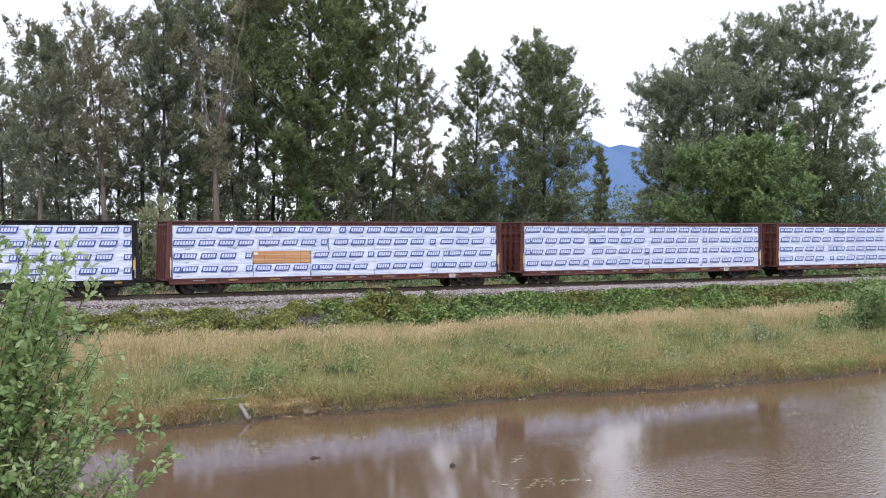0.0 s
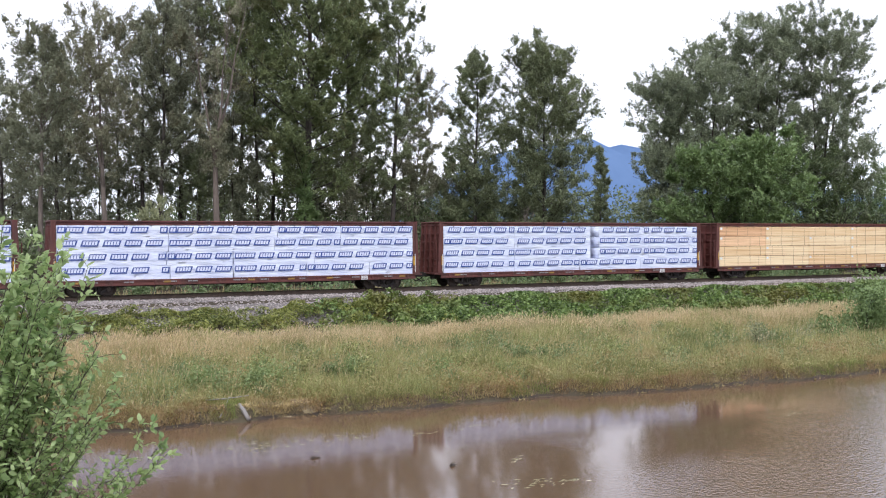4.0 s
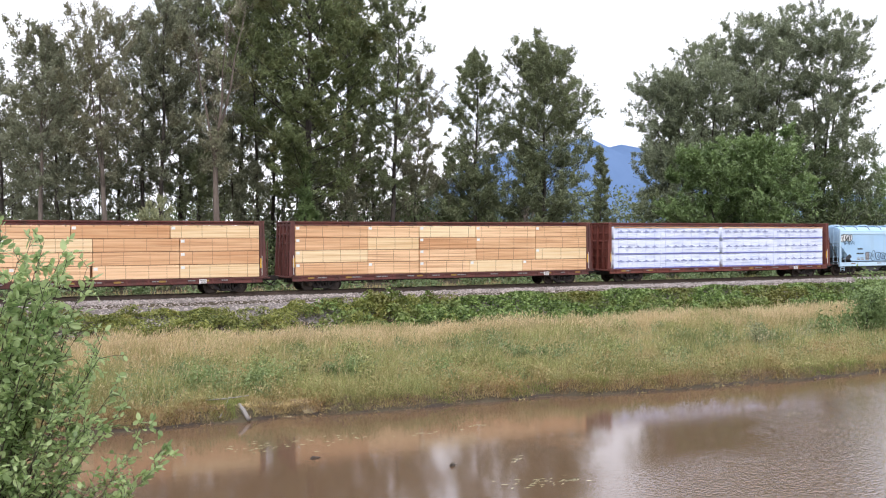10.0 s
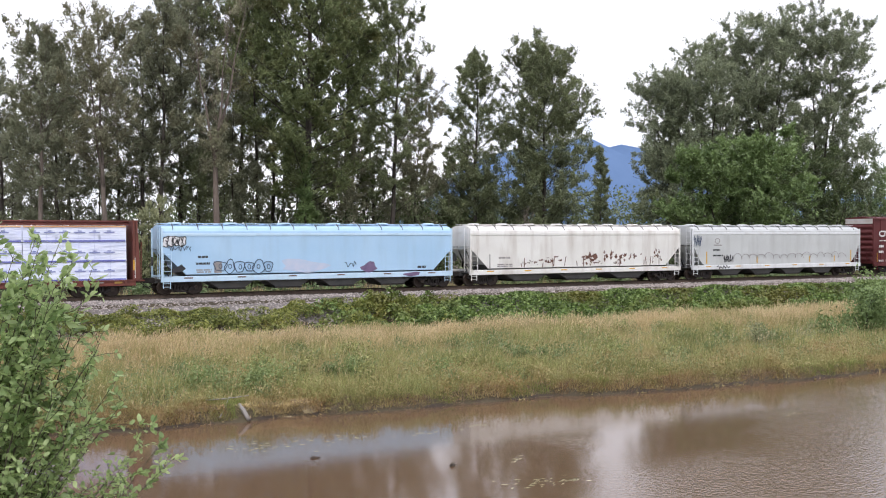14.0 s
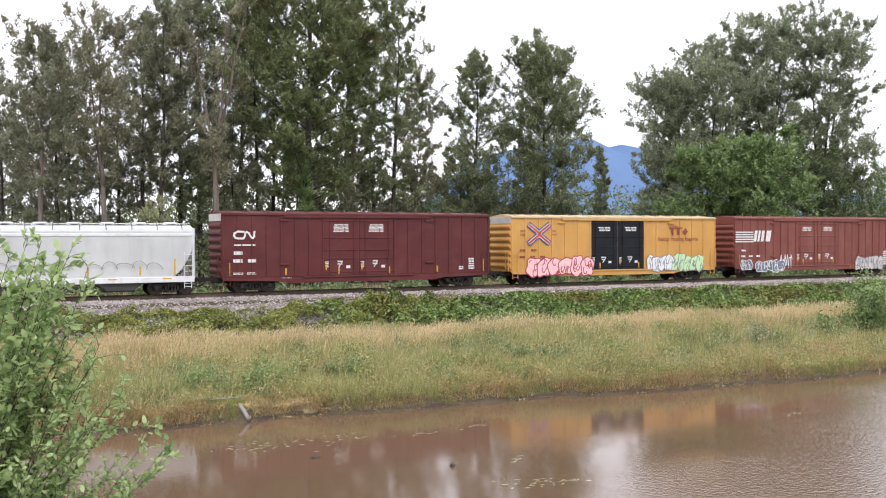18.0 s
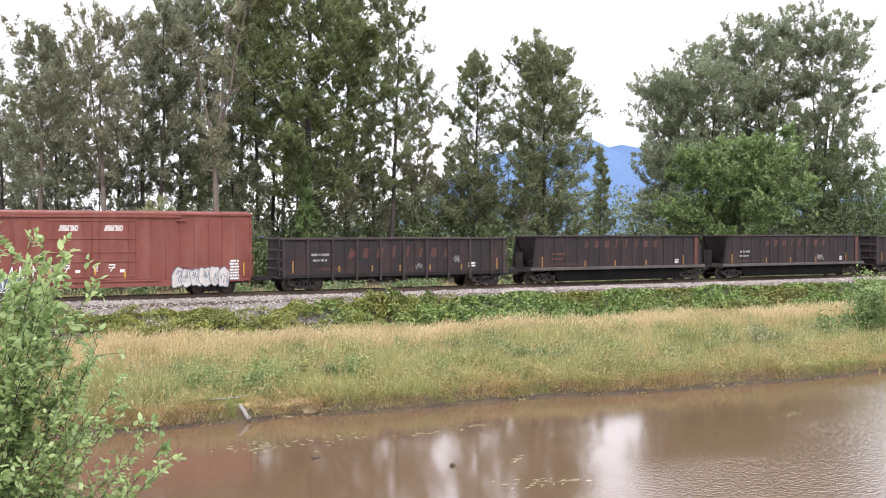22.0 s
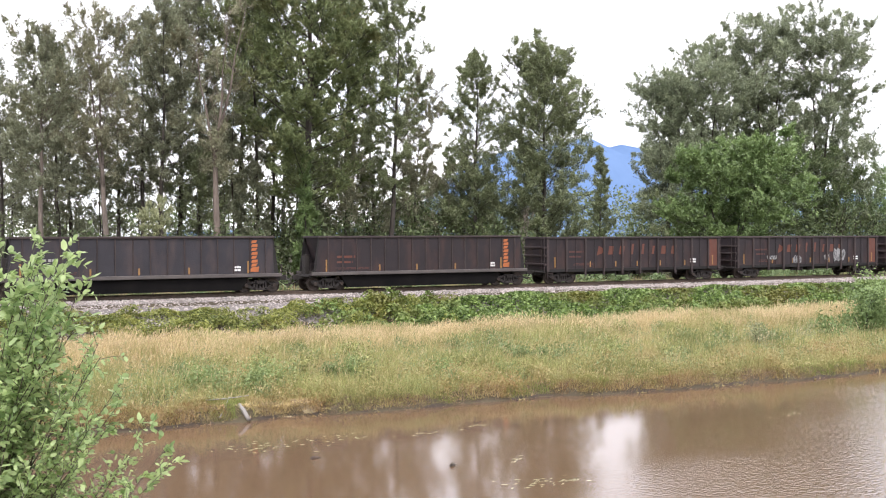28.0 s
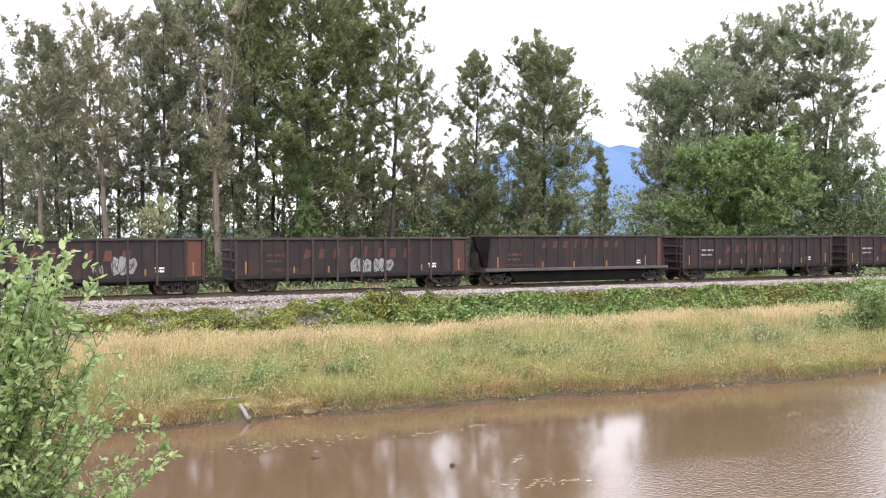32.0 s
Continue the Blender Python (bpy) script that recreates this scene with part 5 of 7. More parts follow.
h2 = hopper_car(238.2, 9.25, CREAM, CREAM, "faded cream covered hopper car with rusty graffiti remnants", 42, 8, False, 3)
rr = random.Random(9)
for cx, cz, rx, rz in [(-4.3, 1.6, 0.4, 0.16), (-2.9, 1.7, 0.8, 0.22), (1.1, 2.0, 0.9, 0.4), (2.6, 2.0, 0.7, 0.45), (3.2, 1.55, 0.35, 0.2), (4.6, 1.9, 0.5, 0.22), (7.0, 1.95, 0.35, 0.4), (0.7, 1.5, 0.5, 0.15)]:
    rp = Shape()
    for q in range(14):
        rp.prism(blob(rr, cx + rr.gauss(0, rx * 0.8), cz + rr.gauss(0, rz * 0.6), rx * rr.uniform(0.05, 0.22), rz * rr.uniform(0.12, 0.45), 9, 0.5), -1.505 - 0.0006 * q, -1.5)
    part("rust_patch", rp, RUST_SPOT, h2)
sp = Shape()
for i in range(14):
    px = rr.uniform(-5.8, 7.5)
    ribbon(sp, [(px, 1.25 + rr.uniform(0, 0.1)), (px + rr.uniform(-0.1, 0.15), 1.5 + rr.uniform(0, 0.5))], 0.06, -1.507)
part("spray_strokes", sp, RUST_SPOT, h2)
part("stencils", bars(bars(Shape(), -7.0, -6.0, 1.85, 2.05, 1, 7), -7.1, -5.8, 1.3, 1.55, 2, 8), GREY_STENCIL, h2)
part("ladder_strip", Shape().box(-7.7, -7.64, -1.53, -1.5, 1.2, 2.2), GREY_STENCIL, h2)

h3 = hopper_car(258.0, 9.35, PALE_GREY, PALE_SILL, "pale grey covered hopper car with outlined spray paint", 43, 10, True, 4)
tagging(h3, -5.1, 7.4, 1.2, 2.05, 15, 11, None, GREY_STENCIL, w=0.04, inner=False)
part("reporting_marks", bars(bars(Shape(), -7.3, -6.5, 2.22, 2.42, 1, 12), -7.3, -6.2, 1.78, 1.98, 1, 13), INK, h3)
ring = blob(random.Random(2), -6.8, 3.05, 0.24, 0.2, 12, 0.02)
part("faded_emblem", bars(ribbon(Shape(), ring + ring[:1], 0.06), -7.3, -6.3, 2.62, 2.78, 1, 15), GREY_STENCIL, h3)
scrawl(h3, -6.15, -5.2, 1.35, 1.95, 16, INK, n=26)
scrawl(h3, -6.9, -5.6, 0.86, 1.1, 17, INK, -1.556, 0.06, 12)
scrawl(h3, -9.2, -8.4, 2.6, 3.5, 18, NAVY_INK, n=16)
for px in (-7.9, -2.6, 3.3, 6.2, 8.2):
    part("reflector", Shape().box(px - 0.05, px + 0.05, -1.51, -1.5, 1.25, 1.75 if abs(px) < 7 else 2.2), YELLOW_MARK, h3)

# -- boxcars --
MAROON = mat("maroon_paint", (0.075, 0.013, 0.014), (0.125, 0.026, 0.026), 0.6, 0.55, bump=0.08, spec=0.35, streak=((0.14, 0.045, 0.042), 0.5, (0.7, 1, 0.9)))
AMBER = mat("amber_yellow_paint", (0.50, 0.25, 0.055), (0.64, 0.35, 0.095), 0.5, 0.5, bump=0.06, streak=((0.45, 0.24, 0.08), 0.5, (1.6, 1, 0.3)))
BRICK = mat("faded_brick_paint", (0.150, 0.034, 0.024), (0.225, 0.064, 0.048), 0.6, 0.6, bump=0.08, streak=((0.24, 0.105, 0.085), 0.5, (1.6, 1, 0.3)))
BLACK_DOOR = mat("black_door_paint", (0.005, 0.006, 0.009), (0.015, 0.017, 0.023), 0.8, 0.6, bump=0.1, spec=0.25)
ROOF_CREAM = mat("dusty_amber_roof", (0.42, 0.30, 0.16), (0.62, 0.47, 0.28), 1.2, 0.7)
ROOF_GALV = mat("galvanised_roof", (0.48, 0.45, 0.42), (0.68, 0.66, 0.63), 1.2, 0.5, 0.2, streak=((0.35, 0.25, 0.18), 0.4, (1, 1, 1)))
PINK = mat("pink_spray", (0.74, 0.42, 0.45), (0.90, 0.60, 0.62), 3, 0.5)
MINT = mat("mint_spray", (0.42, 0.62, 0.34), (0.58, 0.76, 0.46), 3, 0.5)
CRIMSON = mat("crimson_spray", (0.30, 0.03, 0.05), (0.45, 0.06, 0.08), 3, 0.5)
SLATE = mat("slate_spray", (0.10, 0.12, 0.16), (0.2, 0.23, 0.28), 3, 0.5)
SIGN_BLUE = mat("sign_blue", (0.03, 0.045, 0.20), (0.06, 0.08, 0.28), 3, 0.5)
SIGN_RED = mat("sign_red", (0.40, 0.05, 0.03), (0.55, 0.1, 0.06), 3, 0.5)
BROWN_RED = mat("brown_red_print", (0.20, 0.035, 0.02), (0.30, 0.06, 0.04), 3, 0.5)


def boxcar(x, half, top, paint, end_paint, roof_paint, door_paint, label, seed, ribs, door, tops):
    """A boxcar with two plug doors: ribbed sides, corrugated ends, a low roof and a track for the doors."""
    rng = random.Random(seed)
    root = new("boxcar")
    part("body", Shape().box(-half, half, -1.44, 1.44, 0.98, top, 0.02), paint, root)
    d0, d1 = door
    for y in (-1, 1):
        posts = [-half + 0.06 + k * (d0 + half - 0.1) / ribs for k in range(ribs + 1)] + [d1 + 0.05 + k * (half - d1 - 0.1) / ribs for k in range(ribs + 1)]
        for px in posts:
            part("side_post", Shape().box(px - 0.055, px + 0.055, *sorted((y * 1.43, y * 1.50)), 1.02, top - 0.12, 0.02), paint, root)
        part("side_sill", Shape().prism([(-half, 0.98), (-half + 0.1, 0.80), (-half + 3.5, 0.72), (-half + 4.2, 0.58), (half - 4.2, 0.58), (half - 3.5, 0.72), (half - 0.1, 0.80), (half, 0.98)], *sorted((y * 1.40, y * 1.475))), paint, root)
        part("roof_eave", Shape().box(-half - 0.02, half + 0.02, *sorted((y * 1.40, y * 1.53)), top - 0.1, top + 0.04, 0.02), roof_paint if tops else paint, root)
    roof = Shape().along([(-1.5, top + 0.02), (1.5, top + 0.02), (1.45, top + 0.07), (0, top + 0.2), (-1.45, top + 0.07)], -half, half)
    part("roof", roof, roof_paint, root)
    for i in range(15):
        px = -half + 0.5 + i * (2 * half - 1) / 14
        part("roof_rib", Shape().along([(-1.48, top + 0.06), (-1.45, top + 0.1), (0, top + 0.23), (1.45, top + 0.1), (1.48, top + 0.06)], px - 0.05, px + 0.05), roof_paint, root)
    for sx in (-1, 1):
        for i in range(7):
            z = 1.15 + i * (top - 1.6) / 7
            hgt = (top - 1.6) / 7
            part("end_corrugation", Shape().prism([(sx * half, z), (sx * (half + 0.10), z + hgt * 0.35), (sx * (half + 0.10), z + hgt * 0.55), (sx * half, z + hgt * 0.9)], -1.4, 1.4), end_paint, root)
        part("end_cap", Shape().box(*sorted((sx * half, sx * (half + 0.035))), -1.43, 1.43, top - 0.46, top + 0.02), ROOF_GALV if tops else end_paint, root)
        end_ladder(root, sx * (half + 0.16), -1.36, -0.92, 1.0, 2.4, paint, 4)
        xa = -half + 0.1 if sx < 0 else half - 0.55
        ladder(root, xa, xa + 0.42, 0.45, 0.95, paint, -1.5, 2, "step")
        ladder(root, xa, xa + 0.42, 1.05, 2.3, paint, -1.53, 4)
    # doors
    mid = (d0 + d1) / 2
    for a, b in ((d0, mid), (mid, d1)):
        dr = part("plug_door", Shape().box(a + 0.015, b - 0.015, -1.475, -1.43, 1.0, top - 0.22, 0.015), door_paint, root)
        for z in (1.22, 2.08, 2.62, 3.40, top - 0.42):
            part("door_rail", Shape().box(a + 0.06, b - 0.06, -1.515, -1.47, z - 0.045, z + 0.045, 0.015), door_paint, dr)
        for px in (a + 0.4, b - 0.4):
            part("lock_rod", Shape().tube([(px, -1.53, 1.02), (px, -1.53, top - 0.3)], 0.025, 6), door_paint, dr)
        part("door_handle", Shape().tube([(a + 1.0, -1.55, 1.5), (a + 1.25, -1.57, 1.9)], 0.03, 6), WHITE_PAINT, dr)
        part("door_notice", bars(Shape(), a + 0.62, a + 1.75, top - 1.14 if paint is MAROON else top - 1.02, top - 0.62 if paint is MAROON else top - 0.68, 6 if paint is MAROON else 3, seed + 3, -1.477), WHITE_PAINT, dr)
        part("door_stencils", bars(bars(Shape(), a + 0.9, a + 1.3, 1.62, 1.95, 2, seed + 5, -1.477, 0.6), a + 0.1, a + 0.35, 1.5, 1.9, 4, seed + 6, -1.477), WHITE_PAINT, dr)
        part("door_reflector", Shape().box(a + 0.14, a + 0.22, -1.50, -1.478, 1.35, 1.75), YELLOW_MARK, dr)
        part("placard", Shape().box(a + 1.55, a + 1.82, -1.482, -1.475, 1.45, 1.62), WHITE_PAINT, dr)
    part("door_track", Shape().box(d0 - 2.6, d1 + 2.6, -1.56, -1.46, top - 0.24, top - 0.1, 0.02), paint, root)
    part("door_sill", Shape().box(d0 - 1.4, d1 + 1.4, -1.55, -1.44, 0.88, 0.98, 0.02), paint, root)
    for px in (d0 - 2.9, d1 + 2.3):
        for z in (1.75, top - 0.4):
            part("door_stop", Shape().box(px, px + 0.6, -1.56, -1.48, z - 0.06, z + 0.06, 0.02), paint, root)
    part("centre_sill", Shape().box(-half - 0.2, half + 0.2, -0.3, 0.3, 0.62, 0.98, 0.03), GRIME, root)
    for i in range(6):
        px = -half + 0.5 + i * (2 * half - 1.0) / 5
        part("reflector", Shape().box(px - 0.05, px + 0.05, -1.515, -1.503, 1.1, 1.5 if 0 < i < 5 else 1.9), YELLOW_MARK, root)
    brake_gear(root, 5.5, seed)
    running_gear(root, 7.1, half, 1.0)
    tagged(root, label, "boxcar", "rail cars of the train")
    CARS.append((root, x))
    return root


x1 = boxcar(278.35, 9.33, 4.9, MAROON, MAROON, MAROON, MAROON, "maroon double-door boxcar with white markings", 51, 7, (-2.8, 2.1), False)
for sx in (-1,):
    part("end_panel", Shape().box(-9.39, -9.365, -1.43, 1.43, 4.46, 4.9), ROOF_GALV, x1)
worm = [(-7.95, 3.78), (-8.35, 3.8), (-8.55, 3.7), (-8.58, 3.55), (-8.5, 3.42), (-8.3, 3.38), (-8.0, 3.38), (-7.92, 3.5), (-7.88, 3.72), (-7.78, 3.79), (-7.66, 3.7), (-7.5, 3.44), (-7.4, 3.4), (-7.33, 3.5), (-7.3, 3.8)]
part("white_emblem", ribbon(Shape(), worm, 0.12), WHITE_PAINT, x1, "white winding line emblem")
mk = bars(Shape(), -8.67, -7.22, 2.9, 3.03, 1, 61, -1.508)
bars(mk, -8.67, -8.05, 2.36, 2.62, 1, 62, -1.508, 0.9)
bars(mk, -8.67, -8.05, 1.88, 2.14, 1, 63, -1.508, 0.9)
bars(mk, -7.75, -7.22, 1.88, 2.14, 1, 64, -1.508, 0.9)
bars(mk, -8.67, -8.0, 1.15, 1.3, 2, 65, -1.508)
bars(mk, -7.8, -7.22, 1.15, 1.3, 2, 66, -1.508)
bars(mk, 7.68, 8.15, 1.2, 2.0, 5, 67, -1.508)
bars(mk, 6.9, 7.3, 1.2, 1.45, 2, 68, -1.508)
bars(mk, -5.6, -4.9, 0.88, 0.93, 1, 69, -1.508)
part("markings", mk, WHITE_PAINT, x1)

x2 = boxcar(298.85, 9.37, 4.82, AMBER, AMBER, ROOF_CREAM, BLACK_DOOR, "amber yellow boxcar with black doors and bright graffiti", 52, 6, (-2.55, 2.3), True)
for arm in ([(-7.88, 4.25), (-6.98, 3.62), (-7.88, 3.0)], [(-6.27, 4.25), (-7.17, 3.62), (-6.27, 3.0)]):
    part("emblem_arrow", ribbon(Shape(), arm, 0.42, -1.506), SIGN_BLUE, x2, "blue, white and red arrow of a crossed emblem")
    part("emblem_stripe", ribbon(Shape(), arm, 0.24, -1.515), WHITE_PAINT, x2)
    part("emblem_stripe", ribbon(Shape(), arm, 0.16, -1.524), SIGN_RED, x2)
words("next\nload", 0.26, -8.45, 3.72, x2, BROWN_RED, -1.506)
words("any\nroad", 0.26, -5.8, 3.72, x2, BROWN_RED, -1.506)
mk = bars(Shape(), -8.71, -8.2, 2.35, 2.57, 1, 71, -1.508)
bars(mk, -7.75, -7.25, 2.35, 2.57, 1, 72, -1.508)
for k in range(3):
    bars(mk, -8.71 + k * 0.85, -8.25 + k * 0.85, 1.88, 2.1, 1, 73 + k, -1.508)
part("reporting_marks", mk, BROWN_RED, x2)
tx = Shape().box(4.7, 6.0, -1.512, -1.506, 4.0, 4.1).box(4.95, 5.15, -1.512, -1.506, 3.5, 4.0).box(5.5, 5.7, -1.512, -1.506, 3.5, 4.0).box(4.85, 5.6, -1.512, -1.506, 4.16, 4.21).box(4.85, 4.9, -1.512, -1.506, 4.16, 4.4)
tx.prism([(6.05, 3.78), (6.3, 3.5), (6.55, 3.78), (6.3, 4.06)], -1.512, -1.506)
part("emblem", tx, BROWN_RED, x2, "dark red block emblem")
words("Railcar Pooling Experts", 0.46, 5.6, 3.22, x2, BROWN_RED, -1.506, wide=0.9)
tagging(x2, -8.0, -2.5, 0.62, 2.0, 6, 21, PINK, CRIMSON, -1.53, 0.075, "pink bubble graffiti with a dark red outline")
tagging(x2, 2.6, 4.9, 0.75, 2.0, 4, 22, WHITE_SPRAY, SLATE, -1.53, 0.05, "white block graffiti")
tagging(x2, 5.0, 8.0, 0.75, 2.0, 5, 23, MINT, SLATE, -1.53, 0.05, "mint green block graffiti")

x3 = boxcar(319.5, 9.27, 4.85, BRICK, BRICK, BRICK, BRICK, "faded brick-red boxcar with white stripes and graffiti", 53, 8, (-2.5, 2.4), False)
for k in range(5):
    st = Shape().prism([(-9.2, 3.78 - 0.19 * k), (-7.3 + 0.02 * k, 3.78 - 0.19 * k), (-7.36 + 0.02 * k, 3.68 - 0.19 * k), (-9.2, 3.68 - 0.19 * k)], -1.512, -1.506)
    part("emblem_stripe", st, WHITE_PAINT, x3)
for k, w in ((0, 0.3), (0.42, 0.22), (0.78, 0.3), (1.3, 0.5)):
    st = Shape().prism([(-7.3 + k, 2.98), (-7.3 + k + w, 2.98), (-7.12 + k + w, 3.86), (-7.12 + k, 3.86)], -1.512, -1.506)
    part("emblem_block", st, WHITE_PAINT, x3)
mk = bars(Shape(), -8.6, -8.1, 2.14, 2.36, 1, 81, -1.508)
for k in range(3):
    bars(mk, -8.6 + 0.78 * k, -8.15 + 0.78 * k, 1.68, 1.9, 1, 82 + k, -1.508)
bars(mk, 7.9, 8.5, 0.85, 2.1, 7, 86, -1.508)
part("markings", mk, WHITE_PAINT, x3)
tagging(x3, -8.6, -7.55, 0.7, 1.6, 2, 31, SLATE, WHITE_SPRAY, -1.53, 0.05)
tagging(x3, -6.95, -4.0, 0.55, 1.45, 5, 32, SLATE, WHITE_SPRAY, -1.53, 0.05, "grey graffiti with a white outline")
scrawl(x3, -4.4, -3.0, 0.8, 1.9, 33, WHITE_SPRAY, -1.53, 0.06, 16)
tagging(x3, 4.5, 7.8, 0.55, 1.6, 6, 34, mat("chalky_spray", (0.40, 0.36, 0.34), (0.62, 0.58, 0.56), 3, 0.6), SLATE, -1.53, 0.05, "pale bubble graffiti")

# -- sulphur gondolas --
GON = mat("grimy_gondola_paint", (0.0089, 0.0054, 0.0071), (0.0244, 0.0156, 0.0184), 0.7, 0.72, bump=0.25, bump_scale=12, streak=((0.075, 0.033, 0.025), 0.5, (1.3, 1, 0.5)))
GON_RIB = mat("gondola_rib", (0.0172, 0.0104, 0.0108), (0.0507, 0.0331, 0.0317), 1.2, 0.7, bump=0.2, obj_random=0.5)
GON_BLUE = mat("slate_gondola_paint", (0.0135, 0.0122, 0.0166), (0.0345, 0.0302, 0.0374), 0.7, 0.72, bump=0.25, bump_scale=12, streak=((0.08, 0.05, 0.045), 0.5, (1.3, 1, 0.5)))
GON_SILL = mat("dusty_sill", (0.055, 0.046, 0.045), (0.115, 0.098, 0.092), 1.2, 0.75, bump=0.2)
ORANGE = mat("faded_orange_paint", (0.075, 0.022, 0.015), (0.16, 0.048, 0.027), 1.0, 0.65, streak=((0.09, 0.045, 0.035), 0.7, (1.4, 1, 0.6)))
ORANGE_FADE = mat("worn_orange_paint", (0.05, 0.02, 0.018), (0.12, 0.04, 0.03), 1.0, 0.7, streak=((0.05, 0.03, 0.028), 0.8, (1.4, 1, 0.6)))
BRIGHT_ORANGE = mat("bright_orange_paint", (0.30, 0.085, 0.025), (0.46, 0.14, 0.04), 1.5, 0.6, streak=((0.1, 0.05, 0.03), 0.7, (2, 1, 1)))
YELLOW_DUST = mat("dull_yellow_mark", (0.20, 0.10, 0.03), (0.32, 0.17, 0.06), 4, 0.6)


def row_of_marks(root, material, x0, x1, z, size, y):
    """A faded company word as seven plain slanted shapes and a square."""
    step = (x1 - x0) / 8
    for i in range(8):
        cx = x0 + step * (i + 0.5)
        shape = Shape()
        if i == 0:
            shape.prism([(cx - size * 0.5, z - size * 0.6), (cx + size * 0.3, z - size * 0.35), (cx + size * 0.55, z + size * 0.2), (cx - size * 0.2, z + size * 0.55)], y - 0.005, y)
        else:
            tall = 0.75 if i in (3, 4) else 0.5
            wide = 0.16 if i in (3, 4, 5) else 0.36
            shape.prism([(cx - size * wide - 0.05, z - size * 0.5), (cx + size * wide - 0.05, z - size * 0.5), (cx + size * wide + 0.06, z + size * tall), (cx - size * wide + 0.06, z + size * tall)], y - 0.005, y)
        part("faded_letter", shape, material, root)


def post(px, y, z0, z1, w, d, paint, root, name="side_post"):
    return part(name, Shape().box(px - w / 2, px + w / 2, *sorted((y * 1.42, y * (1.42 + d))), z0, z1, 0.02), paint, root)


def gondola(x, paint, seed, label, word, panel, marks):
    """A straight-ended open gondola with heavy posts."""
    rng = random.Random(seed)
    root = new("gondola_car")
    h, z0, z1 = 8.1, 1.08, 3.28
    for y in (-1, 1):
        part("side_sheet", Shape().box(-h, h, *sorted((y * 1.36, y * 1.42)), z0, z1), paint, root)
        part("top_chord", Shape().box(-h - 0.05, h + 0.05, *sorted((y * 1.34, y * 1.53)), z1 - 0.02, z1 + 0.13, 0.03), GON_RIB, root)
        part("side_sill", Shape().box(-h, h, *sorted((y * 1.34, y * 1.44)), 0.86, z0 + 0.02, 0.02), BLACK_STEEL, root)
        for px in (-h + 0.1, h - 0.1):
            post(px, y, 0.9, z1, 0.2, 0.07, GON_RIB, root)
        for i in range(9):
            px = -h + 1.67 * (i + 1)
            post(px, y, 0.62 if 0 < i < 8 else 0.9, z1, 0.15, 0.12, GON_RIB, root)
            post(px - 0.83, y, z0, z1, 0.06, 0.045, paint, root, "stiffener")
    part("floor", Shape().box(-h, h, -1.36, 1.36, 0.98, 1.08), GRIME, root)
    part("centre_sill", Shape().box(-h - 0.2, h + 0.2, -0.3, 0.3, 0.62, 0.98, 0.03), GRIME, root)
    for sx in (-1, 1):
        part("end_sheet", Shape().box(*sorted((sx * h, sx * (h - 0.06))), -1.36, 1.36, z0, z1), paint, root)
        for z in (1.35, 1.95, 2.55):
            part("end_rib", Shape().box(*sorted((sx * h, sx * (h + 0.12))), -1.42, 1.42, z, z + 0.16, 0.03), GON_RIB, root)
        part("end_chord", Shape().box(*sorted((sx * (h - 0.05), sx * (h + 0.12))), -1.5, 1.5, z1 - 0.02, z1 + 0.13, 0.03), GON_RIB, root)
        end_ladder(root, sx * (h + 0.16), -1.4, -0.95, 0.95, z1, GON_RIB, 5)
        part("end_platform", Shape().box(*sorted((sx * h, sx * (h + 0.3))), -1.35, 1.35, 0.84, 0.92, 0.02), GRIME, root)
        ladder(root, *( (-h + 0.06, -h + 0.46) if sx < 0 else (h - 0.46, h - 0.06)), 0.42, 0.9, GON_RIB, -1.46, 2, "step")
    if word:
        row_of_marks(root, word, -3.9, 4.0, 2.4, 0.62, -1.424)
    if panel:
        part("orange_panel", Shape().box(h - 1.06, h - 0.24, -1.428, -1.421, 1.12, 3.22), panel, root, "worn orange end panel")
    part("reporting_marks", bars(bars(Shape(), -6.2, -4.9, 2.2, 2.42, 1, seed + 1, -1.426), -6.2, -5.1, 1.85, 2.05, 1, seed + 2, -1.426), GREY_STENCIL if panel is None else ORANGE_FADE, root)
    part("stencils", bars(Shape(), -5.9, -4.0, 1.3, 1.52, 2, seed + 3, -1.426), ORANGE_FADE, root)
    part("data_plate", bars(Shape(), 5.1, 5.7, 1.35, 1.72, 2, seed + 4, -1.43), WHITE_PAINT, root)
    for px in (-7.4, -4.3, -2.0, 0.0, 2.2, 4.6, 7.4):
        part("reflector", Shape().box(px - 0.05, px + 0.05, -1.45, -1.422, 1.2, 1.95 if abs(px) > 7 else 1.6), YELLOW_DUST, root)
    for k, (a, b, c, d, m) in enumerate(marks):
        if b - a > 0.7:
            tagging(root, a, b, c, d, 3, seed + 20 + k, m, INK, -1.45, 0.04, "dull pale graffiti")
        else:
            scrawl(root, a, b, c, d, seed + 20 + k, m, -1.45, 0.03, 14)
    brake_gear(root, 4.5, seed)
    running_gear(root, 6.55, h, 0.72)
    tagged(root, label, "gondola car", "rail cars of the train")
    CARS.append((root, x))
    return root


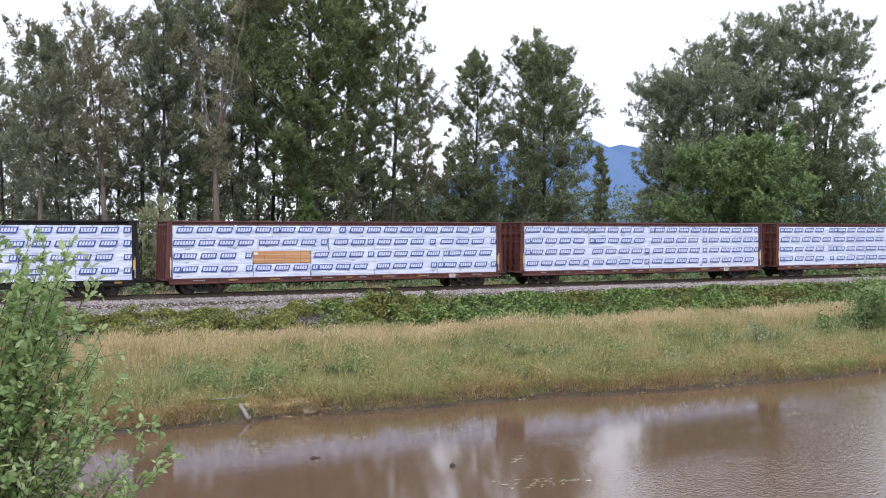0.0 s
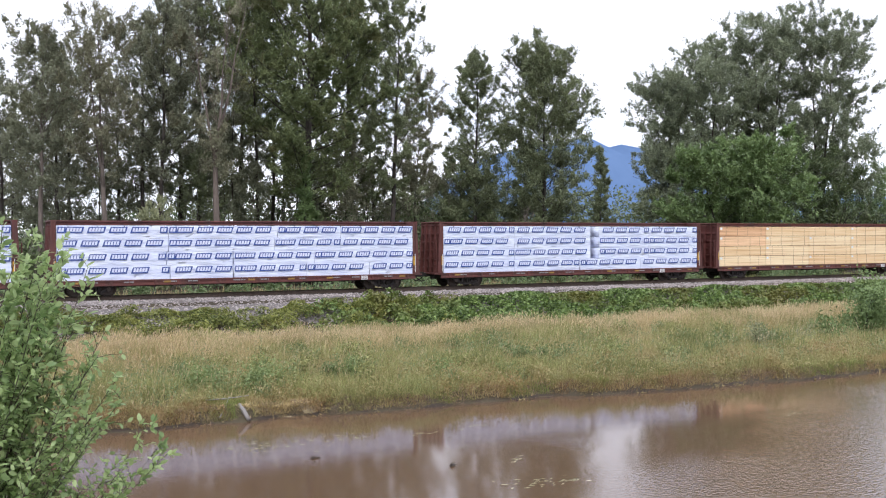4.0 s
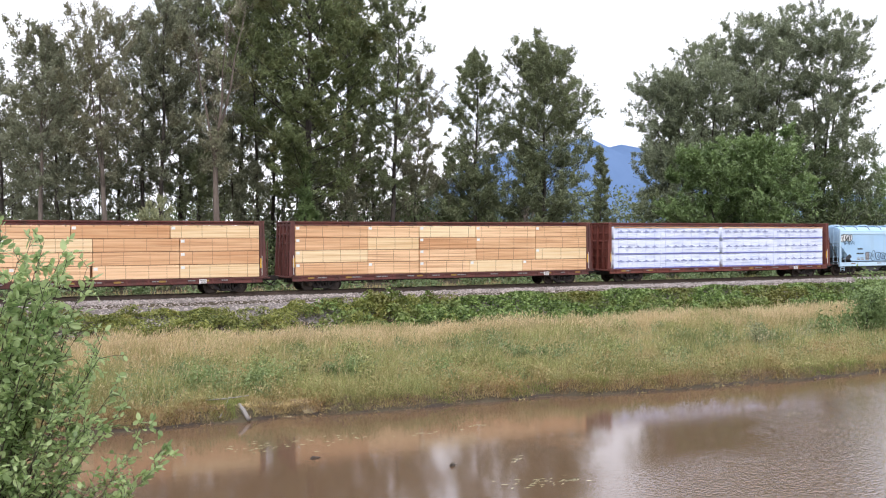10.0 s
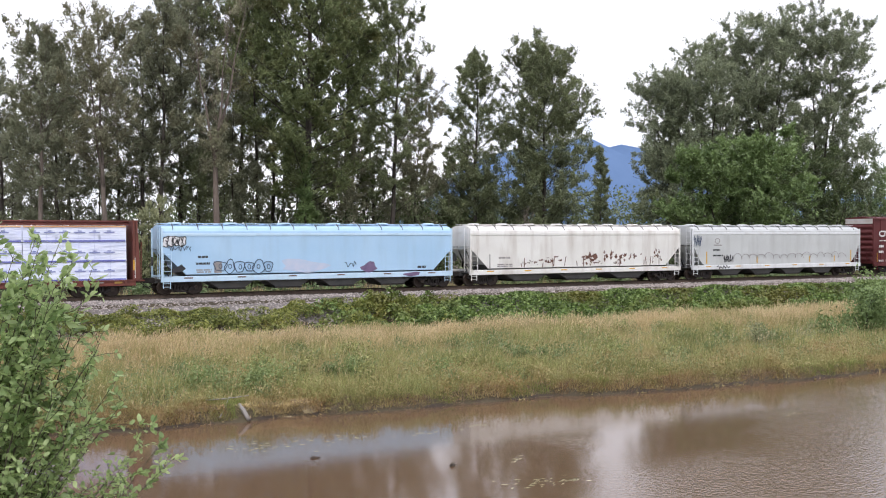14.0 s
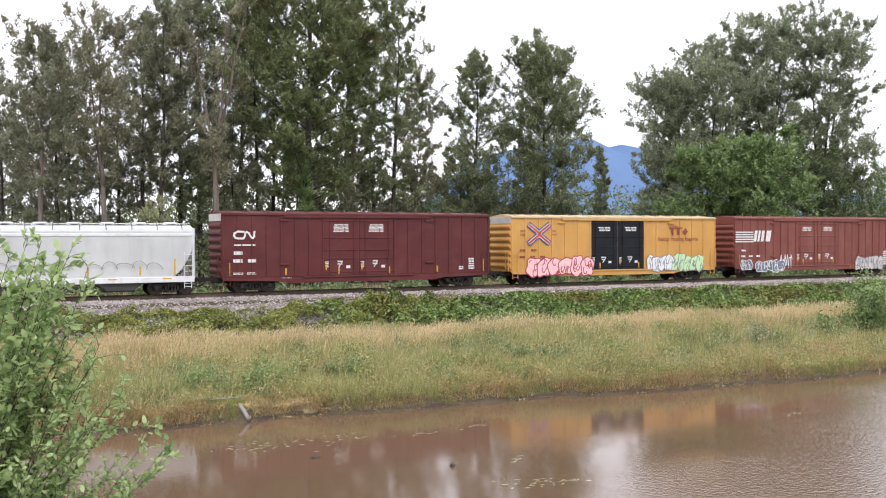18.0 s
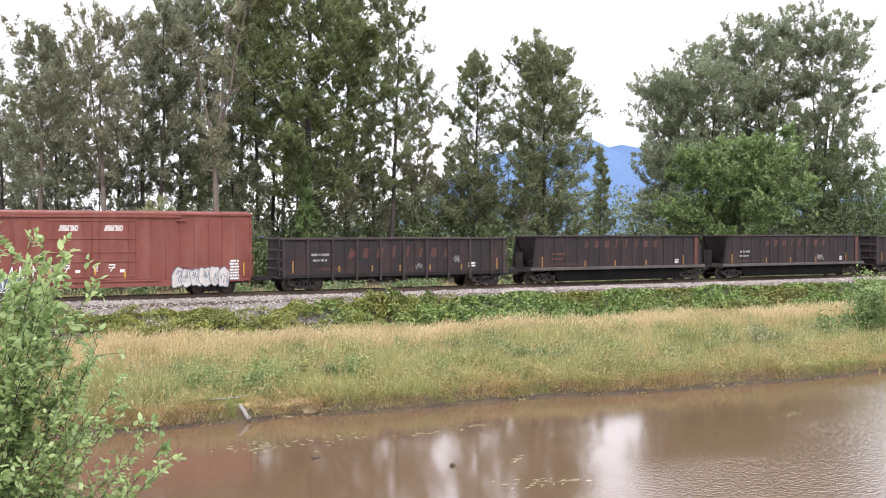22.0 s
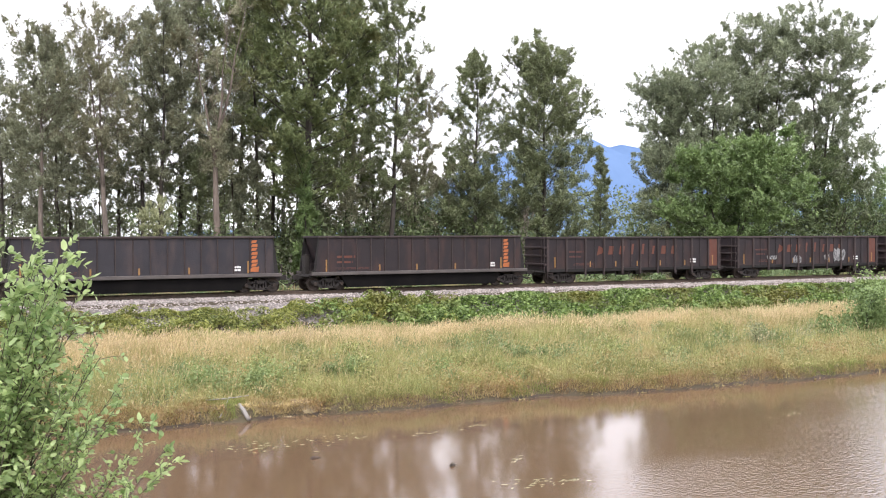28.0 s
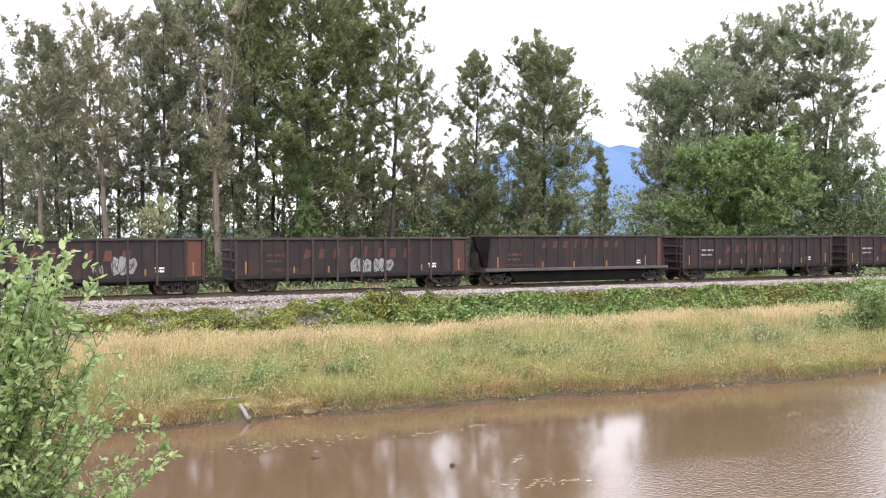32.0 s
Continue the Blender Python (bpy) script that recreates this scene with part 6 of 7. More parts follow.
def tub_gondola(x, paint, seed, label, word, strip, marks):
    """A taller gondola with sloped ends, many ribs and a deep tub between its trucks."""
    root = new("tub_gondola_car")
    h, z0, z1 = 7.45, 1.2, 3.4
    for y in (-1, 1):
        part("side_sheet", Shape().prism([(-h - 0.25, z0), (h + 0.1, z0), (h, z1), (-h, z1)], *sorted((y * 1.38, y * 1.43))), paint, root)
        part("top_chord", Shape().box(-h - 0.08, h + 0.08, *sorted((y * 1.34, y * 1.53)), z1 - 0.02, z1 + 0.12, 0.03), GON_RIB, root)
        part("side_sill", Shape().box(-8.0, 8.0, *sorted((y * 1.30, y * 1.56)), 1.0, z0 + 0.02, 0.03), GON_SILL, root)
        for i in range(15):
            px = -h + 0.55 + i * (2 * h - 1.0) / 14
            post(px, y, z0, z1, 0.075, 0.075, GON_RIB, root)
    tub = Shape().prism([(-6.0, 1.05), (6.0, 1.05), (5.5, 0.2), (-5.5, 0.2)], -1.3, 1.3)
    part("tub", tub, mat("tub_black", (0.004, 0.004, 0.0045), (0.012, 0.0105, 0.010), 1.2, 0.9, spec=0.1) if "tub_black" not in bpy.data.materials else bpy.data.materials["tub_black"], root, "black deep belly between the trucks")
    part("floor", Shape().box(-8.0, 8.0, -1.3, 1.3, 0.95, 1.04), GRIME, root)
    for sx in (-1, 1):
        e = Shape().add([(sx * h, -1.4, z1), (sx * h, 1.4, z1), (sx * (h - 0.75), 1.4, z0), (sx * (h - 0.75), -1.4, z0), (sx * (h - 0.06), -1.4, z1), (sx * (h - 0.06), 1.4, z1), (sx * (h - 0.81), 1.4, z0), (sx * (h - 0.81), -1.4, z0)],
                        [(0, 1, 2, 3), (4, 5, 6, 7), (0, 1, 5, 4), (2, 3, 7, 6), (1, 2, 6, 5), (0, 3, 7, 4)])
        part("sloped_end", e, paint, root)
        part("end_chord", Shape().box(*sorted((sx * (h - 0.08), sx * (h + 0.12))), -1.5, 1.5, z1 - 0.02, z1 + 0.12, 0.03), GON_RIB, root)
        for y in (-1.36, 1.36):
            part("corner_strut", Shape().add([(sx * (h + 0.06), y - 0.06, z1), (sx * (h + 0.06), y + 0.06, z1), (sx * (h + 0.40), y + 0.06, z0), (sx * (h + 0.40), y - 0.06, z0), (sx * (h - 0.12), y - 0.06, z1), (sx * (h - 0.12), y + 0.06, z1), (sx * (h + 0.12), y + 0.06, z0), (sx * (h + 0.12), y - 0.06, z0)],
                                             [(0, 1, 2, 3), (4, 5, 6, 7), (0, 1, 5, 4), (2, 3, 7, 6), (1, 2, 6, 5), (0, 3, 7, 4)]), BLACK_STEEL, root)
        part("end_platform", Shape().box(*sorted((sx * (h - 0.7), sx * (h + 0.75))), -1.35, 1.35, 0.92, 1.0, 0.02), GRIME, root)
        part("handrail", Shape().tube([(sx * (h + 0.6), -1.4, 1.0), (sx * (h + 0.6), -1.4, 1.75), (sx * (h + 0.2), -1.42, 1.75)], 0.022, 6), GON_RIB, root)
        part("brake_stand", Shape().box(*sorted((sx * (h + 0.1), sx * (h + 0.4))), 0.2, 0.9, 1.0, 2.3, 0.05), GRIME, root)
    if word:
        row_of_marks(root, word, -3.6, 3.6, 2.85, 0.5, -1.434)
    if strip:
        s = Shape()
        for i in range(8):
            z = 1.4 + i * 0.24
            s.prism([(h - 1.35, z), (h - 0.95 - 0.12 * (i % 2), z + 0.02), (h - 0.95, z + 0.2), (h - 1.3, z + 0.18)], -1.44, -1.435)
        s.prism([(h - 1.55, 1.35), (h - 0.9, 1.3), (h - 0.85, 1.65), (h - 1.3, 1.6)], -1.445, -1.44)
        part("upright_word", s, BRIGHT_ORANGE, root, "bright orange upright company word as plain shapes")
    else:
        part("orange_edge", Shape().box(h - 0.42, h - 0.1, -1.44, -1.434, 1.25, 3.38), ORANGE, root, "worn orange edge strip")
    part("reporting_marks", bars(bars(Shape(), -6.3, -5.0, 2.05, 2.28, 1, seed + 1, -1.436), -6.3, -5.2, 1.72, 1.92, 1, seed + 2, -1.436), GREY_STENCIL if seed % 2 else ORANGE, root)
    part("stencils", bars(Shape(), -6.5, -4.0, 1.35, 1.5, 2, seed + 3, -1.436), ORANGE_FADE, root)
    part("data_plate", bars(Shape(), 5.0, 5.45, 1.35, 1.7, 2, seed + 4, -1.44), WHITE_PAINT, root)
    for px in (-7.0, -3.3, -0.6, 2.3, 5.9):
        part("reflector", Shape().box(px - 0.05, px + 0.05, -1.46, -1.433, 1.25, 2.0 if abs(px) > 5 else 1.65), YELLOW_DUST, root)
    for k, (a, b, c, d, m) in enumerate(marks):
        scrawl(root, a, b, c, d, seed + 20 + k, m, -1.46, 0.05, 14)
    running_gear(root, 6.75, h, 1.2)
    tagged(root, label, "gondola car", "rail cars of the train")
    CARS.append((root, x))
    return root


DULL_SPRAY = mat("dull_white_spray", (0.17, 0.165, 0.165), (0.32, 0.31, 0.31), 3, 0.6)
P_LAB, T_LAB = "grimy brown gondola car with heavy posts", "grimy brown gondola car with sloped ends"
gondola(338.85, GON, 101, P_LAB + ", white scrawl", ORANGE_FADE, None, [(1.1, 1.6, 1.3, 1.7, DULL_SPRAY), (4.0, 4.5, 1.7, 2.2, DULL_SPRAY)])
tub_gondola(357.0, GON, 102, T_LAB, ORANGE_FADE, False, [])
tub_gondola(374.9, GON, 103, T_LAB, ORANGE_FADE, False, [(2.5, 3.2, 1.4, 1.9, GREY_STENCIL)])
gondola(392.7, GON, 104, P_LAB, ORANGE_FADE, ORANGE_FADE, [(2.6, 3.2, 1.4, 1.9, DULL_SPRAY)])
tub_gondola(410.6, GON_BLUE, 105, "grimy slate gondola car with sloped ends and an orange word", None, True, [])
tub_gondola(428.6, GON, 106, T_LAB + " and an orange word", None, True, [])
gondola(446.4, GON, 107, P_LAB + " and a faded orange word", ORANGE, ORANGE, [])
gondola(464.5, GON, 108, P_LAB + ", orange panel and white scrawl", ORANGE, ORANGE, [(-4.9, -3.9, 1.5, 1.85, DULL_SPRAY), (-1.9, -1.1, 1.2, 1.8, DULL_SPRAY), (2.7, 4.0, 1.3, 2.3, DULL_SPRAY), (1.6, 2.2, 1.4, 1.9, GREY_STENCIL)])
gondola(482.5, GON, 109, P_LAB + " and pale graffiti", ORANGE_FADE, ORANGE_FADE, [(-0.4, 0.9, 1.2, 2.1, DULL_SPRAY), (1.1, 2.4, 1.2, 2.0, DULL_SPRAY)])
tub_gondola(500.0, GON, 110, T_LAB, ORANGE_FADE, False, [])
gondola(517.6, GON, 111, P_LAB, ORANGE_FADE, None, [])
gondola(535.7, GON, 112, P_LAB, ORANGE_FADE, None, [])

# ---- the bank: grass, brambles, shrubs, driftwood ----
GRASS = mat("meadow_grass", (0.185, 0.195, 0.07), (0.50, 0.50, 0.21), 0.28, 0.7, island=1.1, translucent=0.25, spec=0.25, tint=((0.50, 0.40, 0.20), 0.35, 0.52, 0.70))
STRAW = mat("straw_grass", (0.38, 0.285, 0.13), (0.76, 0.62, 0.34), 0.4, 0.75, island=0.9, translucent=0.25, spec=0.25, tint=((0.22, 0.25, 0.10), 0.3, 0.52, 0.66))
SEED = mat("seed_heads", (0.46, 0.34, 0.19), (0.82, 0.67, 0.42), 0.4, 0.8, island=0.7, translucent=0.25, spec=0.2)
RUSTY = mat("rusty_fringe_grass", (0.27, 0.165, 0.08), (0.60, 0.47, 0.24), 0.6, 0.75, island=1.0, translucent=0.2, spec=0.25, tint=((0.26, 0.30, 0.09), 0.5, 0.48, 0.62))
BRAMBLE = mat("bramble_leaf", (0.05, 0.092, 0.024), (0.315, 0.425, 0.125), 0.9, 0.5, island=0.7, translucent=0.2, tint=((0.20, 0.20, 0.05), 0.22, 0.52, 0.66))
BRAMBLE_OLD = mat("yellowing_bramble_leaf", (0.095, 0.125, 0.03), (0.41, 0.42, 0.115), 0.8, 0.5, island=0.8, translucent=0.2, tint=((0.28, 0.16, 0.05), 0.6, 0.62, 0.8))
DRIFT = mat("driftwood", (0.20, 0.18, 0.165), (0.38, 0.35, 0.33), 4, 0.85, bump=0.4, stretch=(1, 0.3, 1))
MUD = mat("dry_mud", (0.24, 0.20, 0.135), (0.44, 0.38, 0.26), 1.2, 0.95, bump=0.5)


def land(x, y):
    """The ground's height with the wandering shoreline."""
    shift = np.where((y < -14) & (y > -30), shore_y(x) - SHORE, 0)
    bumps = 0.05 * np.sin(x * 1.3 + y * 0.7) + 0.04 * np.sin(x * 2.9 - y * 1.9) + 0.03 * np.sin(x * 5.1 + y * 4.3)
    return ground_z(x, y - shift) + np.where((y > 2.2) | (y < -6), bumps, 0)


def patch(x, y, k):
    return np.sin(x * 0.37 * k + 1.3 * np.sin(y * 0.31 * k)) * np.sin(y * 0.53 * k + 1.7 * np.sin(x * 0.21 * k + 2.0))


def blades(rng, x, y, height, width, lean, bend, hang=0.0):
    """Thin pointed grass blades, one triangle each."""
    n = len(x)
    z = land(x, y) - 0.04
    a = rng.uniform(0, 6.28, n)
    w = (width * rng.uniform(0.6, 1.4, n))[:, None] * np.stack([np.cos(a), np.sin(a), np.zeros(n)], -1)
    dx, dy = lean + rng.normal(0, bend, n), rng.normal(0, bend, n)
    droop = np.clip(np.hypot(dx, dy) * 0.35, 0, 0.5) + hang
    p = np.stack([x, y, z], -1)
    t = p + np.stack([dx, dy - hang, 0.98 - droop], -1) * height[:, None]
    return np.stack([p - w, p + w, t], 1).reshape(-1, 3), np.arange(3 * n).reshape(-1, 3), t


def herbs(rng, x, y, r, h, per, size, droop=0.0):
    """Low leafy clumps: domes of small leaves on the ground."""
    n = len(x)
    a, q = rng.uniform(0, 6.28, (n, per)), rng.uniform(0, 1, (n, per)) ** 0.6
    px, py = x[:, None] + np.cos(a) * q * r[:, None], y[:, None] + np.sin(a) * q * r[:, None]
    pz = land(px, py) + h[:, None] * np.sqrt(np.clip(1.02 - q * q, 0, 1)) * rng.uniform(0.35, 1.08, (n, per))
    pz = np.maximum(pz, -3.28)
    out = np.stack([np.cos(a) * q, np.sin(a) * q, 0.7 - droop - 0.6 * q], -1).reshape(-1, 3)
    return sprigs(rng, np.stack([px, py, pz], -1).reshape(-1, 3), out, size, 0.9, 0.28)


def grow_grass():
    rng = np.random.default_rng(8)

    def spread(n, y0, y1, x0=0.0, x1=78.0):
        # thinner with distance along the bank
        x = x0 + (x1 - x0) * rng.uniform(0, 1, n) ** 1.15
        y = rng.uniform(y0, y1, n)
        y = y + (shore_y(x) - SHORE) * np.clip((-12 - y) / 10, 0, 1)
        # the log lies bare on the shore
        free = ((np.abs(x - 10.15) > 0.3) | (y > -24.5)) & ((np.abs(x - 11.6) > 1.2) | (y > -24.3) | (rng.uniform(0, 1, len(x)) < 0.2))
        return x[free], y[free]

    x, y = spread(230000, -25.0, -9.5)
    h = 0.62 + 0.28 * patch(x, y, 1.0) + 0.32 * patch(x + 5, y, 3.1) + rng.uniform(-0.25, 0.3, len(x)) + np.clip((-16 - y) * -0.02, -0.1, 0.1)
    h = np.clip(h * np.clip((y - (shore_y(x) - 0.1)) / 2.6 + 0.3, 0.3, 1), 0.12, 1.25)
    v, f, _ = blades(rng, x, y, h, 0.013, 0.05, 0.27)
    tagged(new("meadow_grass", fast_mesh("meadow_grass", v, f, GRASS)), "tall mixed green meadow grass on the pond bank", "grass", kind="stuff")

    x, y = spread(240000, -24.3, -9.8)
    keep = rng.uniform(0, 1, len(x)) < np.clip(0.20 + 0.32 * patch(x + 7, y, 0.8) + 0.12 * patch(x, y + 4, 2.3) + (y + 15.4) * 0.14, 0.06, 1)
    x, y = x[keep], y[keep]
    h = (0.92 + 0.2 * patch(x, y, 0.7) + 0.24 * patch(x, y, 3.7) + rng.uniform(-0.3, 0.35, len(x))) * np.clip((-9.2 - y) / 2, 0.65, 1) * np.clip((y + 25.5) / 4, 0.5, 1)
    v, f, tips = blades(rng, x, y, h, 0.010, 0.07, 0.2)
    tagged(new("straw_grass", fast_mesh("straw_grass", v, f, STRAW)), "dry straw-coloured tall grass in seed", "grass", kind="stuff")

    pick = rng.uniform(0, 1, len(tips)) < 0.75
    tips = tips[pick]
    n = len(tips)
    d = np.stack([0.28 + rng.normal(0, 0.2, n), rng.normal(0, 0.2, n), np.ones(n)], -1)
    d /= np.linalg.norm(d, axis=1)[:, None]
    ln, a = rng.uniform(0.12, 0.24, n)[:, None], rng.uniform(0, 6.28, n)
    w = np.stack([np.cos(a), np.sin(a), np.zeros(n)], -1) * 0.014
    v = np.stack([tips - d * ln * 0.4 - w, tips - d * ln * 0.3 + w, tips + d * ln * 0.6], 1).reshape(-1, 3)
    tagged(new("seed_heads", fast_mesh("seed_heads", v, np.arange(3 * n).reshape(-1, 3), SEED)), "pale feathery seed heads over the dry grass", "grass", kind="stuff")

    x, y = spread(90000, -25.28, -23.7)
    h = np.clip(rng.uniform(0.12, 0.42, len(x)) + 0.12 * patch(x, y * 0.4, 2.3), 0.06, 0.75)
    v, f, _ = blades(rng, x, y, h, 0.012, 0.0, 0.4, np.clip((shore_y(x) + 0.35 - y) * 1.2, 0, 0.5))
    tagged(new("shore_grass", fast_mesh("shore_grass", v, f, RUSTY)), "rusty and yellow-green grass overhanging the water's edge", "grass", kind="stuff")

    # leafy herbs: yellow-green low down, grey-green in the middle, red-brown litter at the very edge
    for name, n, y0, y1, leaf, per, hi, label in (("shore_herbs", 1700, -25.2, -20.8, HERB_YELLOW, 58, 0.85, "low yellow-green leafy herbs along the shore"), ("bank_herbs", 800, -24.6, -14.5, HERB_GREY, 52, 1.05, "grey-green leafy herbs among the bank's grass")):
        x, y = spread(n, y0, y1, 3.0, 72.0)
        keep = patch(x + (3 if name == "shore_herbs" else 21), y, 1.3) + rng.uniform(-0.6, 0.6, len(x)) > -0.25
        keep &= (np.abs(x - 10.2) > 0.9) | (y > -23.8)
        x, y = x[keep], y[keep]
        r, h = rng.uniform(0.22, 0.6, len(x)), hi * rng.uniform(0.4, 1.25, len(x)) * np.clip((y - shore_y(x)) / 1.6 + 0.4, 0.5, 1)
        v, f = herbs(rng, x, y, r, h, per, 0.085)
        tagged(new(name, fast_mesh(name, v, f, leaf)), label, "herb", kind="stuff")
    x = 2 + 74 * rng.uniform(0, 1, 1500) ** 1.15
    x = x[np.abs(x - 10.2) > 0.5]
    y = shore_y(x) + rng.uniform(0.27, 0.9, len(x))
    v, f = herbs(rng, x, y, rng.uniform(0.14, 0.30, len(x)), rng.uniform(0.06, 0.18, len(x)), 36, 0.05, 0.5)
    tagged(new("shore_litter", fast_mesh("shore_litter", v, f, LITTER)), "red-brown dead leaves and roots on the pond's edge", "litter", kind="stuff")

    # flattened dry stems on the low tongue by the log
    x, y = rng.normal(11.7, 0.75, 5000), rng.normal(-24.72, 0.22, 5000)
    v, f, _ = blades(rng, x, y, rng.uniform(0.1, 0.3, 5000), 0.014, 0.1, 0.95)
    tagged(new("matted_grass", fast_mesh("matted_grass", v, f, STRAW)), "matted pale dry grass on the low shore", "grass", kind="stuff")

    # rough growth on the far side of the track
    for x0, x1, n, leaf, label in ((-5, 48, 8000, STRAW, "pale dry grass beyond the track"), (36, 120, 9000, GRASS, "rough green grass beyond the track")):
        x = rng.uniform(x0, x1, n)
        y = rng.uniform(3.2, 18, n)
        v, f, _ = blades(rng, x, y, rng.uniform(0.3, 1.0, len(x)), 0.03, 0.05, 0.25)
        tagged(new("verge_grass", fast_mesh("verge_grass", v, f, leaf)), label, "grass", kind="stuff")


HERB_YELLOW = mat("yellow_herb_leaf", (0.24, 0.205, 0.075), (0.49, 0.43, 0.19), 0.5, 0.6, island=0.9, translucent=0.25, tint=((0.40, 0.25, 0.11), 0.45, 0.54, 0.7))
HERB_GREY = mat("grey_herb_leaf", (0.13, 0.185, 0.075), (0.34, 0.41, 0.19), 0.5, 0.6, island=0.8, translucent=0.25)
LITTER = mat("dead_leaf_litter", (0.14, 0.092, 0.06), (0.40, 0.29, 0.19), 0.8, 0.8, island=1.0)
grow_grass()


def grow_brambles():
    rng = np.random.default_rng(12)
    for name, x0, x1, n, leaf, label, size in (("bramble", 19, 90, 96000, BRAMBLE, "dense dark green bramble on the embankment", 0.16), ("bramble_edge", 0, 30, 70000, BRAMBLE_OLD, "yellowing green bramble patches on the stony embankment", 0.10)):
        x = rng.uniform(x0, x1, n)
        near_edge = np.interp(x, [0, 14, 20, 26, 34, 90], [-4.1, -4.1, -4.0, -3.6, -3.0, -2.8])
        y = near_edge - np.abs(rng.uniform(0, 1, n)) * np.interp(x, [0, 20, 30, 90], [4.9, 4.9, 6.6, 7.2])
        mound = 0.46 + 0.34 * patch(x, y, 2.2) + 0.42 * patch(x + 3, y, 5.0)
        if name == "bramble_edge":
            keep = (patch(x, y * 1.5, 1.7) + 0.4 * patch(x, y, 6.3) + rng.uniform(-0.2, 0.2, n) > -0.7 + 1.25 * np.clip((near_edge - y - 1.8) / 2.4, 0, 1)) & (rng.uniform(0, 1, n) < np.clip((31 - x) / 5, 0, 1))
            mound = 0.5 + 0.22 * patch(x, y, 2.2) + 0.42 * patch(x + 3, y, 4.2)
        else:
            keep = rng.uniform(0, 1, n) < np.clip((x - 19) / 6, 0, 1)
        x, y, mound = x[keep], y[keep], mound[keep]
        fall = np.clip((near_edge[keep] - y) / 0.7, 0.25, 1)
        z = land(x, y) + np.clip(mound, 0.1, 1) * fall * (0.25 + 0.75 * rng.uniform(0, 1, len(x)) ** 0.5) * 1.3
        brow = -0.46 + 0.16 * np.sin(x * 1.1) * np.sin(x * 0.37 + 1) + 0.05 * (-3 - y)
        z = np.where((x > 30) & (z > brow), brow - rng.uniform(0, 0.15, len(x)), z)
        v, f = leaves(rng, np.stack([x, y, z], -1), size, 0.7, 1.2)
        tagged(new(name, fast_mesh(name, v, f, leaf)), label, "bramble", kind="stuff")


grow_brambles()

thicket("shrub", [(9.6, -21.6, 1.0, 1.2, 3000), (11.7, -22.4, 1.3, 1.3, 3600), (15.9, -21.0, 1.1, 0.7, 1100), (19.9, -22.3, 0.9, 0.8, 1200), (22.9, -22.8, 0.9, 0.6, 900), (29.9, -21.6, 1.0, 0.7, 900)],
        mat("greyish_shrub_leaf", (0.14, 0.20, 0.065), (0.35, 0.42, 0.165), 0.6, 0.6, island=0.6, translucent=0.2), "small grey-green shrub in the bank's grass", 91, 0.065, "growth on the bank")
rng1 = np.random.default_rng(66)
for leaf, seed, label in ((GRASS, 94, "yellow-green weed clump in the bank's grass"), (mat("weed_leaf", (0.10, 0.145, 0.05), (0.27, 0.33, 0.13), 0.6, 0.6, island=0.6, translucent=0.2), 95, "dark green weed clump in the bank's grass")):
    spots = [(9 + 36 * rng1.uniform(), rng1.uniform(-22.5, -13)) for i in range(24)]
    thicket("weed", [(x, y, rng1.uniform(0.75, 1.25), rng1.uniform(0.45, 0.95), 1000) for x, y in spots], leaf, label, seed, 0.07, "growth on the bank")
thicket("shrub", [(39.8, -21.0, 1.7, 0.8, 800), (44.4, -20.2, 1.2, 0.7, 500)], LEAF_PALE, "pale green shrub in the bank's grass", 92, 0.08, "growth on the bank")
thicket("shrub", [(50.0, -19.4, 3.2, 1.6, 3600), (52.0, -18.4, 3.8, 2.0, 4000), (47.6, -19.2, 1.7, 0.9, 900)], mat("fresh_shrub_leaf", (0.10, 0.15, 0.05), (0.31, 0.41, 0.155), 0.6, 0.6, island=0.6, translucent=0.2), "leafy green shrub on the bank", 93, 0.11, "growth on the bank")


def driftwood(name, pts, radii, label):
    s = Shape().tube(pts, radii, 8)
    tagged(new(name, s.mesh(name, DRIFT, True)), label, "driftwood")


driftwood("driftwood_log", [(10.04, -24.8, -2.74), (10.13, -25.1, -2.94), (10.22, -25.45, -3.22)], [0.06, 0.085, 0.075], "short bleached grey log on the muddy shore")
driftwood("driftwood_branch", [(9.0, -24.0, -2.62), (9.7, -24.15, -2.60), (10.6, -24.1, -2.55)], [0.02, 0.03, 0.018], "thin bleached branch lying on the shore")
driftwood("driftwood_branch", [(9.2, -25.2, -3.1), (9.6, -24.6, -2.8), (9.85, -24.1, -2.55)], [0.025, 0.03, 0.02], "thin bleached branch leaning on the bank")


def mud_spit():
    """A low tongue of pale mud and flattened stems at the water's edge."""
    n, rings = 30, 6
    v, f = [], []
    for r in range(rings + 1):
        for k in range(n):
            a, u = 2 * math.pi * k / n, r / rings
            x = 12.0 + 1.35 * u * math.cos(a) * (1 + 0.12 * math.sin(3 * a))
            y = -24.75 + 0.75 * u * math.sin(a) + 0.22 * u * math.cos(a)
            v.append((x, y, float(land(np.array(x), np.array(y))) + 0.06 * (1 - u ** 3) - 0.03 + 0.015 * math.sin(5 * a + r)))
    for r in range(rings):
        for k in range(n):
            a, b = r * n + k, r * n + (k + 1) % n
            f.append((a, a + n, b + n, b))
    s = Shape().add(v, f)
    tagged(new("mud_spit", s.mesh("mud_spit", MUD, True)), "low pale mud tongue at the pond's edge", "mud", kind="structure")


mud_spit()


